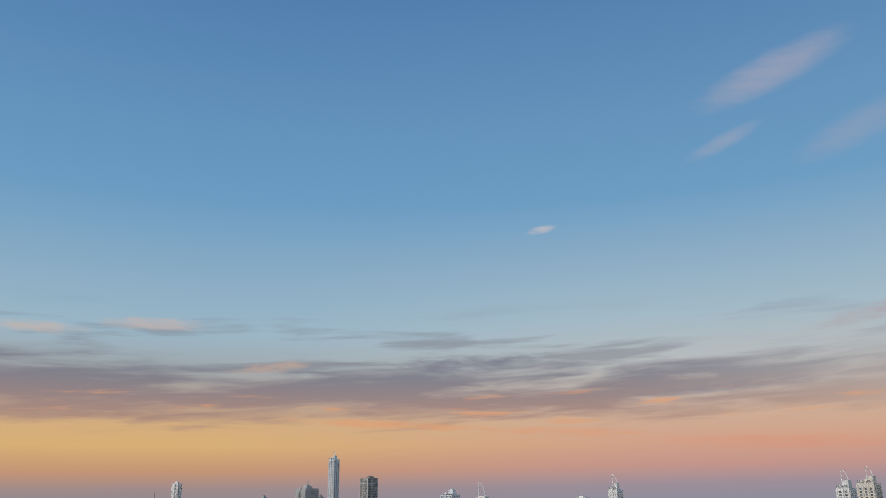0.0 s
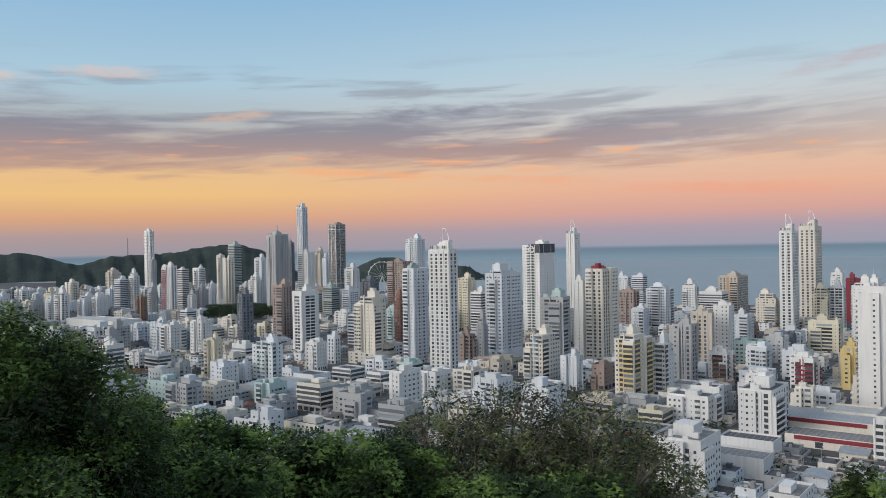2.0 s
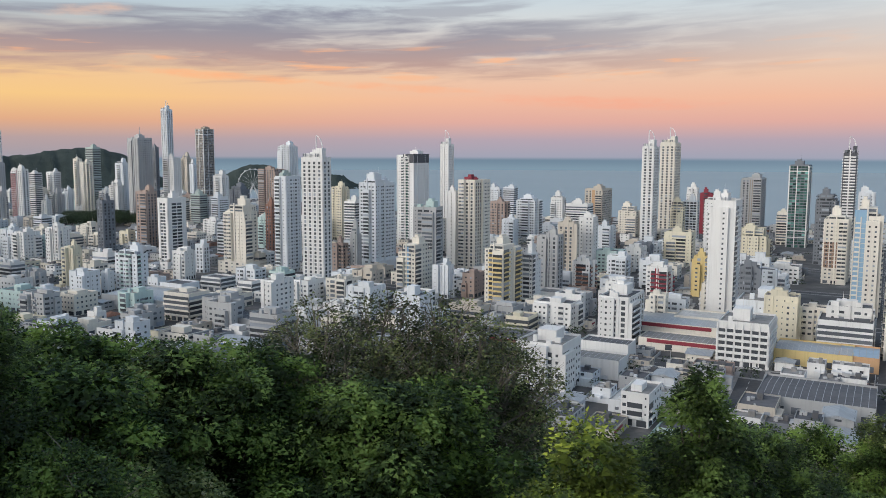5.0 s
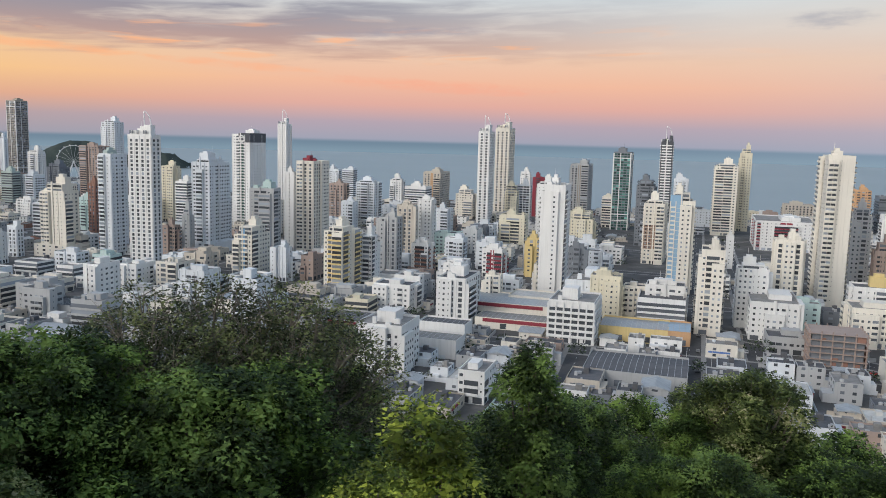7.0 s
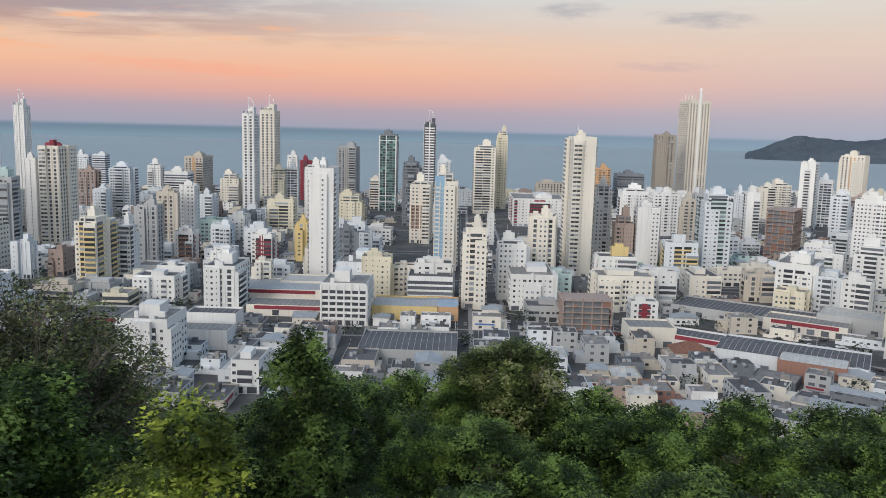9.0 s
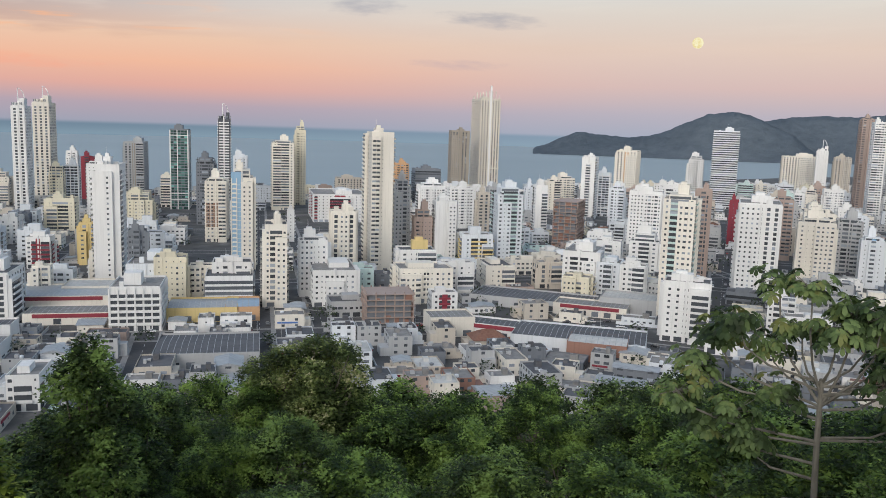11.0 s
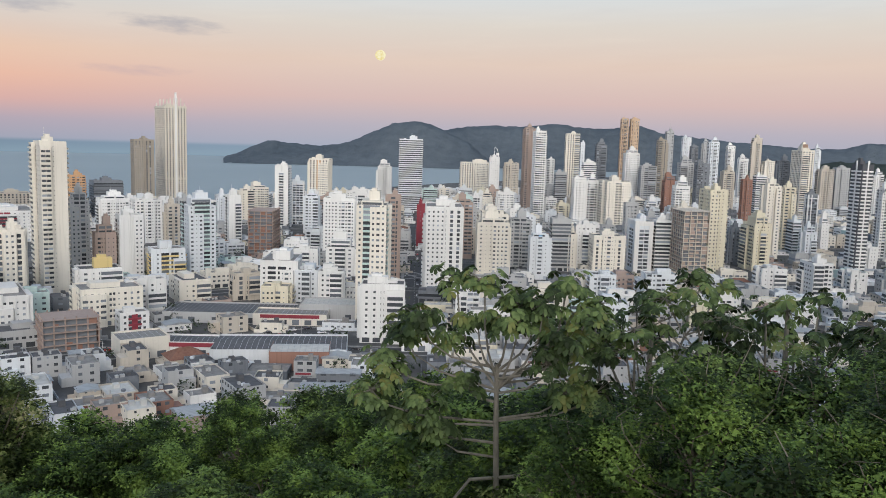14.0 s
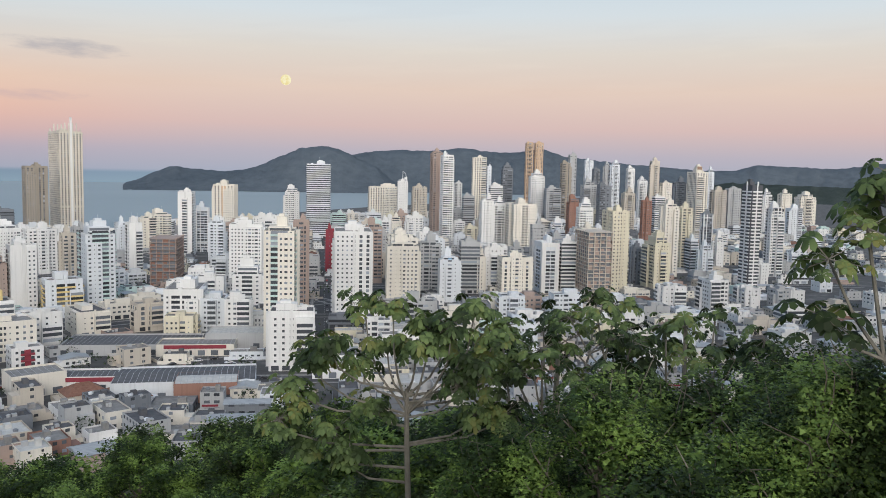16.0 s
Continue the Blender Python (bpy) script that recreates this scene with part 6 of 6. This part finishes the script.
# ---- trees ----
def leaves(rng, centres, radius, count, size, flat=0.7, droop=0.0, aspect=0.42, under=-0.35, inner=0.0):
    """Many small pointed leaves over the skin of each clump, turned outwards and up; inner is the share of oversized
    leaves added deep inside to block the view through.
    """
    v, f = [], []
    weight = [r * r for r in radius]
    total = sum(weight)
    for c, rad, wt in zip(centres, radius, weight):
        for _ in range(max(4, int(count * wt / total))):
            z = rng.uniform(under, 1)
            t = rng.uniform(0, 2 * math.pi)
            q = math.sqrt(max(0.0, 1 - z * z))
            o = Vector((q * math.cos(t), q * math.sin(t), z))
            deep = rng.random() < inner
            k = rng.uniform(0.4, 0.65) if deep else rng.uniform(0.72, 1.0) + (0.22 * rng.random() if rng.random() < 0.16 else 0.0)
            p = c + Vector((o.x * rad * k, o.y * rad * k, o.z * rad * k * flat))
            s = size * (2.6 if deep else rng.uniform(0.65, 1.35))
            d = Vector((o.x + rng.uniform(-0.8, 0.8), o.y + rng.uniform(-0.8, 0.8), 0.35 * o.z + rng.uniform(-0.55, 0.35) - droop)).normalized()
            up = Vector((o.x * 0.7 + rng.uniform(-0.5, 0.5), o.y * 0.7 + rng.uniform(-0.5, 0.5), max(0.1, o.z) + 0.35))
            side = d.cross(up).normalized() * s * aspect
            i = len(v)
            v += [tuple(p + side), tuple(p - side), tuple(p + d * s)]
            f.append((i, i + 1, i + 2))
    g = Geo()
    g.v, g.f = v, f
    return g


def tree_kind(name, label, height, width, leaf, count, size, seed, lumps=26, deep=0.5, fat=0.19, flat=0.75, droop=0.1, bark=None, twigs=0, inner=0.10, point=0.0):
    """A broadleaved tree as an original to copy: a trunk rooted well down the slope, limbs, and a domed crown of leafy lumps."""
    rng = random.Random(seed)
    root = thing(name, Matrix(), label, "tree" if name == "tree" else "shrub", "trees on the hillside")
    wood = Geo()
    mid = height * (1 - deep)          # foot of the crown
    r0 = 0.016 * height + 0.03
    sway = [rng.uniform(-0.2, 0.2) for _ in range(4)]
    wood.tube([(0, 0, -14), (0, 0, 0), (sway[0], sway[1], mid * 0.7), (sway[2], sway[3], mid + height * deep * 0.5)], [r0 * 1.5, r0 * 1.2, r0, r0 * 0.45], 7)
    centres, radius = [], []
    for k in range(lumps):
        z = (k + 0.5) / lumps * 1.25 - 0.25       # from below the rim to the top
        t = k * 2.39996 + rng.uniform(-0.5, 0.5)
        q = math.sqrt(max(0.0, 1 - max(0.0, z) ** 2)) * (1 - point * max(0.0, z))
        q *= rng.uniform(0.55, 1.0)
        rad = width * fat * rng.uniform(0.65, 1.25)
        c = Vector((q * math.cos(t) * (width / 2 - rad * 0.6), q * math.sin(t) * (width / 2 - rad * 0.6), mid + max(-0.2, z) * (height * deep - rad * flat) * rng.uniform(0.82, 1.0)))
        centres.append(c)
        radius.append(rad)
        start = Vector((sway[2] * 0.5, sway[3] * 0.5, mid * rng.uniform(0.55, 0.95) + max(0, z) * height * deep * 0.35))
        bend = start.lerp(c, 0.55) + Vector((rng.uniform(-0.2, 0.2), rng.uniform(-0.2, 0.2), -0.12 * (c - start).length))
        wood.tube([tuple(start), tuple(bend), tuple(c)], [r0 * 0.42, r0 * 0.28, r0 * 0.10], 5)
        for _ in range(twigs):
            o = Vector((rng.gauss(0, 0.6), rng.gauss(0, 0.6), rng.uniform(0.1, 1.0))).normalized() * rad * rng.uniform(0.8, 1.5)
            wood.tube([tuple(bend.lerp(c, rng.uniform(0.3, 1.0))), tuple(c + o * 0.5 + Vector((rng.uniform(-0.1, 0.1), rng.uniform(-0.1, 0.1), 0))), tuple(c + o)], [0.016, 0.011, 0.005], 3)
    centres.append(Vector((sway[2], sway[3], mid + height * deep * 0.45)))
    radius.append(width * fat * 1.3)
    part("trunk", wood, bark or BARK, root)
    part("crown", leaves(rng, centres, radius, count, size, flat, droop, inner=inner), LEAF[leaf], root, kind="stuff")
    return root


def plant(kind, az, dist, top_el, height, spin=0.0, scale=1.0):
    """Copies a tree so that its top reaches the given elevation from the eye; its trunk runs down into the slope."""
    p = heading(az, dist)
    top = EYE + dist * math.tan(radians(top_el))
    m = Matrix.Translation((p.x, p.y, top - height * 0.955 * scale)) @ Matrix.Rotation(radians(spin), 4, "Z")
    ob = copy_thing(kind, m)
    ob.matrix_basis = m @ Matrix.Diagonal((scale, scale, scale, 1))
    return ob


DARK = tree_kind("tree", "dense dark green broadleaved tree on the slope", 7.0, 5.0, "dark", 15000, 0.10, 1, 20, 0.5, 0.18)
MID = tree_kind("tree", "leafy mid-green tree on the hillside", 7.0, 5.0, "mid", 15000, 0.10, 2, 19, 0.5, 0.17)
MID2 = tree_kind("tree", "rounded mid-green tree with flat leafy layers", 6.0, 5.2, "mid", 15000, 0.095, 12, 17, 0.5, 0.19, 0.5)
COLUMN = tree_kind("tree", "tall dense dark green tree with an upright crown", 9.0, 3.9, "dark", 24000, 0.10, 3, 38, 0.8, 0.18, 1.0, point=0.35)
OLIVE = tree_kind("tree", "thin brownish tree with bare twigs and small leaves", 7.0, 6.4, "olive", 13000, 0.085, 4, 46, 0.55, 0.11, 0.8, twigs=7, inner=0.0)
BRIGHT = tree_kind("tree", "bright yellow-green young tree", 5.0, 2.6, "bright", 13000, 0.06, 5, 26, 0.75, 0.18, 0.9, point=0.4)
FLOWER = tree_kind("tree", "green tree with pale flower heads", 7.0, 5.0, "flower", 15000, 0.095, 6, 30, 0.5, 0.15, 0.8)
SHRUB = tree_kind("shrub", "tangled green shrub on the slope", 3.5, 3.4, "mid", 17000, 0.055, 7, 30, 0.7, 0.16, 0.8, twigs=2)
DARKSHRUB = tree_kind("shrub", "dark tangled shrub on the slope", 3.5, 3.4, "dark", 17000, 0.055, 10, 30, 0.7, 0.17, 0.7, twigs=2)
NEARTREE = tree_kind("tree", "dense green tree with small leaves beside the viewpoint", 7.0, 5.0, "dark", 34000, 0.06, 13, 34, 0.6, 0.145, 0.8, twigs=3)
FARDARK = tree_kind("tree", "dark green tree lower on the slope", 7.0, 5.8, "dark", 6500, 0.17, 8)
FARMID = tree_kind("tree", "green tree lower on the slope", 7.0, 5.8, "mid", 6500, 0.17, 9, 22, 0.5, 0.2, 0.6)


def tuft(rng, wood, crown, tip, leaves_n, big):
    """A rosette of stalked leaves with narrow hanging lobes."""
    for j in range(leaves_n):
        b = 2 * math.pi * (j + rng.uniform(-0.3, 0.3)) / leaves_n
        tilt = rng.uniform(-0.6, 0.8)
        hub = tip + Vector((math.cos(b), math.sin(b), tilt)).normalized() * rng.uniform(0.14, 0.46)
        wood.tube([tuple(tip), tuple(hub)], [0.008, 0.005], 3)
        nrm = Vector((math.cos(b) * rng.uniform(0.2, 1.1), math.sin(b) * rng.uniform(0.2, 1.1), 0.8)).normalized()
        e1 = nrm.orthogonal().normalized()
        e2 = nrm.cross(e1)
        size = big * rng.uniform(0.65, 1.15)
        hang = rng.uniform(0.1, 0.5)
        for q in range(8):
            t = 2 * math.pi * q / 8 + rng.uniform(-0.1, 0.1)
            dr = e1 * math.cos(t) + e2 * math.sin(t)
            sd = (e2 * math.cos(t) - e1 * math.sin(t)) * size * 0.24
            ln = size * rng.uniform(0.75, 1.05)
            lift = hub + dr * ln * 0.45 + nrm * 0.015
            late = hub + dr * ln * 0.8 - Vector((0, 0, ln * hang * 0.5))
            tipp = hub + dr * ln - Vector((0, 0, ln * hang))
            i = len(crown.v)
            crown.v += [tuple(hub), tuple(lift + sd * 0.7), tuple(late + sd), tuple(tipp), tuple(late - sd), tuple(lift - sd * 0.7)]
            crown.f += [(i, i + 1, i + 5), (i + 1, i + 2, i + 4, i + 5), (i + 2, i + 3, i + 4)]


def cecropia(seed, height, reach, arms, label):
    """An open tree with a pale trunk, candelabra limbs and umbrella tufts of large lobed leaves."""
    rng = random.Random(seed)
    root = thing("tree", Matrix(), label, "tree", "trees on the hillside")
    wood = Geo()
    crown = Geo()
    wood.tube([(0, 0, -1), (0.05, 0.02, height * 0.3), (-0.03, 0.04, height * 0.6)], [0.10, 0.085, 0.07], 8)
    tips = []
    for k in range(arms):
        a = 2 * math.pi * (k + rng.uniform(-0.3, 0.3)) / arms
        z0 = height * rng.uniform(0.34, 0.60)
        ln = reach * rng.uniform(0.55, 1.0)
        up = height * rng.uniform(0.80, 1.0) - z0
        o = Vector((math.cos(a), math.sin(a), 0))
        pts = [Vector((0, 0, z0)), o * ln * 0.5 + Vector((0, 0, z0 + up * 0.12)), o * ln * 0.85 + Vector((0, 0, z0 + up * 0.45)), o * ln + Vector((0, 0, z0 + up))]
        wood.tube([tuple(p) for p in pts], [0.036, 0.030, 0.024, 0.018], 6)
        tips.append(pts[3])
        for _ in range(2):
            b = a + rng.uniform(-1.0, 1.0)
            q = pts[2] + Vector((math.cos(b), math.sin(b), 0)) * reach * rng.uniform(0.2, 0.45) + Vector((0, 0, up * rng.uniform(0.1, 0.5)))
            wood.tube([tuple(pts[2]), tuple((pts[2] + q) / 2 - Vector((0, 0, 0.1))), tuple(q)], [0.022, 0.018, 0.014], 5)
            tips.append(q)
    tips.append(Vector((0, 0, height * 0.95)))
    wood.tube([(-0.03, 0.04, height * 0.6), (0, 0, height * 0.95)], [0.07, 0.03], 6)
    for tip in tips:
        tuft(rng, wood, crown, tip, rng.randint(12, 15), 0.17)
    part("trunk", wood, PALEBARK, root, "pale ringed trunk and arms")
    part("crown", crown, LEAF["cecropia"], root, "umbrella tufts of large lobed leaves", "stuff")
    return root


def tall_cecropia():
    """The open tree in front: a straight pale trunk, two whorls of curved arms, tufts like umbrellas."""
    rng = random.Random(31)
    at = heading(-76.4, 14.3)
    base = hill_height(-76.4, 14.3)
    root = thing("tree", pose(at.x, at.y, base, 0, 0, -76.4), "tall open tree with a pale trunk and lobed leaves", "tree", "trees on the hillside")
    eye = EYE - base
    wood, crown = Geo(), Geo()
    low, mid, top = eye - 14.3 * 0.405, eye - 14.3 * 0.375, eye - 14.3 * 0.262
    wood.tube([(0.1, 0, -1), (0.06, 0, low), (0.02, 0, (low + top) / 2), (0, 0, top)], [0.06, 0.055, 0.048, 0.038], 9)
    # tufts: metres to the right of the trunk, and how far below the eye's level for each metre of distance
    upper = ((-1.25, 0.200), (-0.75, 0.162), (-0.25, 0.160), (-1.6, 0.225), (-0.35, 0.215), (-0.8, 0.235), (1.15, 0.165), (0.75, 0.180), (1.5, 0.190), (0.65, 0.215), (1.1, 0.222), (0.15, 0.205), (-1.9, 0.260), (0.35, 0.185))
    lower = ((1.55, 0.262), (1.25, 0.298), (-1.2, 0.300), (-1.75, 0.325), (-1.0, 0.335), (1.75, 0.300), (-0.55, 0.285), (0.85, 0.250), (-2.1, 0.290), (1.9, 0.245))
    for group, z0 in ((upper, top), (lower, mid)):
        for x, fall in group:
            y = rng.uniform(-0.7, 0.7)
            tip = Vector((x, y, eye - 14.3 * fall))
            start = Vector((0.02, 0, top - rng.uniform(0.02, 0.5) if group is upper else max(low + 0.1, tip.z - rng.uniform(0.2, 0.7))))
            bend = Vector((x * 0.62, y * 0.6, start.z + (tip.z - start.z) * 0.38 - 0.08))
            late = Vector((x * 0.9, y * 0.9, start.z + (tip.z - start.z) * 0.6))
            wood.tube([tuple(start), tuple((start + bend) / 2), tuple(bend), tuple(late), tuple(tip)], [0.027, 0.024, 0.02, 0.016, 0.012], 6)
            tuft(rng, wood, crown, tip, rng.randint(22, 28), 0.17)
    # bare arms low on the trunk
    for x, drop in ((-1.0, -1.3), (1.5, 0.05)):
        wood.tube([(0.05, 0, low), (x * 0.4, -0.1, low + 0.12 + drop * 0.1), (x * 0.75, -0.2, low + 0.12 + drop * 0.45), (x, -0.3, low + drop)], [0.036, 0.032, 0.027, 0.02], 6)
    part("trunk", wood, PALEBARK, root, "pale ringed trunk and arms")
    part("crown", crown, LEAF["cecropia"], root, "umbrella tufts of large lobed leaves", "stuff")


tall_cecropia()
CEC = cecropia(11, 6.0, 1.75, 9, "open tree with a pale trunk and large lobed leaves")
CEC2 = cecropia(12, 5.0, 2.0, 9, "spreading tree with large lobed leaves")

# the trees that stand out
plant(NEARTREE, 27.4, 14, -2.6, 7, 20)
plant(NEARTREE, 23.4, 14, -5.0, 7, 120, 0.8)
plant(NEARTREE, 31.5, 12, -2.4, 7, 200)
plant(NEARTREE, 19.6, 15, -9.0, 7, 60, 0.7)
plant(MID, 14.6, 18, -10.3, 7, 310, 0.8)
plant(MID2, 11.6, 18, -11.9, 6, 150, 0.8)
plant(DARK, 6.4, 17, -11.6, 7, 75, 0.8)
plant(MID, 2.2, 18, -12.4, 7, 290, 0.8)
plant(OLIVE, -1.4, 20, -10.4, 7, 10, 0.9)
plant(OLIVE, -6.0, 21, -9.8, 7, 200)
plant(OLIVE, -10.6, 21, -10.2, 7, 100)
plant(OLIVE, -13.6, 23, -11.7, 7, 40, 0.85)
plant(DARK, -4.8, 17, -14.6, 7, 290)
plant(MID2, -9.5, 18, -15.2, 6, 330)
plant(BRIGHT, -20.6, 10.5, -17.7, 5, 0, 1.05)
plant(BRIGHT, -17.2, 8.5, -21.6, 5, 90, 0.7)
plant(COLUMN, -27.9, 24, -12.7, 9, 0)
plant(COLUMN, -30.4, 26, -16.4, 9, 140, 0.9)
plant(FLOWER, -43.4, 33, -14.1, 7, 90)
plant(FLOWER, -40.6, 33, -14.7, 7, 200, 0.9)
plant(CEC2, -86.8, 16, -9.6, 5, 15)
plant(CEC2, -95.0, 15, -9.7, 5, 140)
plant(MID, -73.6, 19, -16.6, 7, 40)
plant(DARK, -78.2, 19, -16.4, 7, 140)
plant(MID2, -81.8, 18, -15.6, 6, 240)
plant(DARK, -76.0, 16, -18.4, 7, 200, 0.8)
plant(MID2, -79.6, 15.6, -18.8, 6, 10, 0.8)
plant(CEC, -113.4, 10.5, -0.6, 6, 100)
plant(NEARTREE, -104.0, 12.5, -10.2, 7, 90)
plant(NEARTREE, -108.8, 11.0, -8.8, 7, 10)
plant(NEARTREE, -98.4, 13.0, -12.6, 7, 200)
plant(NEARTREE, -92.0, 13.5, -13.0, 7, 300)


def canopy(az):
    """The skyline of the wood below the viewer."""
    return float(np.interp(az, [-118, -107, -102, -99, -90, -83, -78, -71, -66, -63.8, -60.7, -57.5, -54, -50, -47, -38, -31, -26, -22.5, -20, -16.5, -13, -4, 4, 6.8, 9.5, 12.4, 15, 18, 19.6, 22, 24, 34, 45],
                           [-8, -9.6, -11.4, -12.8, -13.2, -14.4, -16.2, -15.5, -15.8, -16.7, -16.1, -16.5, -17.6, -17.2, -17.0, -16.5, -16.8, -18.6, -18.8, -18.2, -16.4, -14.6, -14.2, -13.0, -12.4, -13.0, -12.0, -10.8, -10.4, -8.6, -6.0, -4.4, -4, -4]))


def wood():
    """Rows of crowns down the slope, each lower than the one behind it; the slope is steepest in the middle."""
    rng = random.Random(21)
    for row, (drop, far) in enumerate(((0.0, 1.35), (0.2, 1.0), (2.4, 0.88), (4.6, 0.77), (7.0, 0.68), (10.0, 0.60))):
        az = -117.0 + rng.uniform(0, 4)
        while az < 42:
            reach = float(np.interp(az, [-118, -84, -72, -30, -10, 6, 42], [11, 11.5, 31, 34, 26, 18, 15]))
            dist = reach * far * rng.uniform(0.93, 1.07)
            top = canopy(az) - drop - (rng.uniform(-0.1, 0.7) if row < 2 else rng.uniform(-0.6, 0.9))
            if dist > 36:
                kind, full = rng.choice(((FARDARK, 7), (FARMID, 7)))
            elif dist > 14:
                kind, full = rng.choice(((DARK, 7), (MID, 7), (MID2, 6), (MID2, 6), (MID, 7), (FLOWER, 7)))
            else:
                kind, full = rng.choice(((SHRUB, 3.5), (DARKSHRUB, 3.5), (SHRUB, 3.5)))
            room = EYE + dist * math.tan(radians(top)) - hill_height(az, dist)
            if room > 1.2:
                plant(kind, az, dist, top, full, rng.uniform(0, 360), rng.uniform(0.7, 1.0))
            az += math.degrees((3.5 if dist > 14 else 2.7) * rng.uniform(0.8, 1.2) / dist)
    for k in range(60):   # the foot of the wood
        az, dist = -116 + 150 * (k + rng.random()) / 60, rng.uniform(48, 120)
        ground = hill_height(az, dist)
        if ground > 0:
            top = min(ground + rng.uniform(6, 9), EYE + dist * math.tan(radians(canopy(az) - 1.5)))
            if top - ground > 3:
                plant(rng.choice((FARDARK, FARMID)), az, dist, math.degrees(math.atan2(top - EYE, dist)), 7, rng.uniform(0, 360))


wood()
for kind in (DARK, MID, MID2, COLUMN, OLIVE, BRIGHT, FLOWER, SHRUB, DARKSHRUB, NEARTREE, FARDARK, FARMID, CEC, CEC2):
    for o in (*kind.children_recursive, kind):
        bpy.data.objects.remove(o)


def town_trees():
    """Dark street trees and small groves among the houses, too far to tell apart."""
    rng = random.Random(8)
    centres, radius = [], []
    while len(centres) < 420:
        az, dist = rng.uniform(-110, 26), rng.uniform(300, 900)
        p = heading(az, dist)
        if hill_height(az, dist) > 0 or not free(p.x, p.y, 2.0, 0.9):
            continue
        h = rng.uniform(2.5, 6.0)
        if h + 3 > allowed_top(az, dist, 0.3):
            continue
        centres.append(Vector((p.x, p.y, h * 0.7)))
        radius.append(h * 0.7)
    for k in range(160):   # the grove below the northern hill
        p = heading(rng.uniform(9.0, 14.5), rng.uniform(1180, 1330))
        centres.append(Vector((p.x, p.y, 7)))
        radius.append(9.0)
    g = leaves(rng, centres, radius, 150 * len(centres), 1.1, 0.85)
    tagged(new("town_trees", g.mesh("town_trees", LEAF["city"])), "dark street trees scattered among the houses", "trees", kind="stuff")


town_trees()
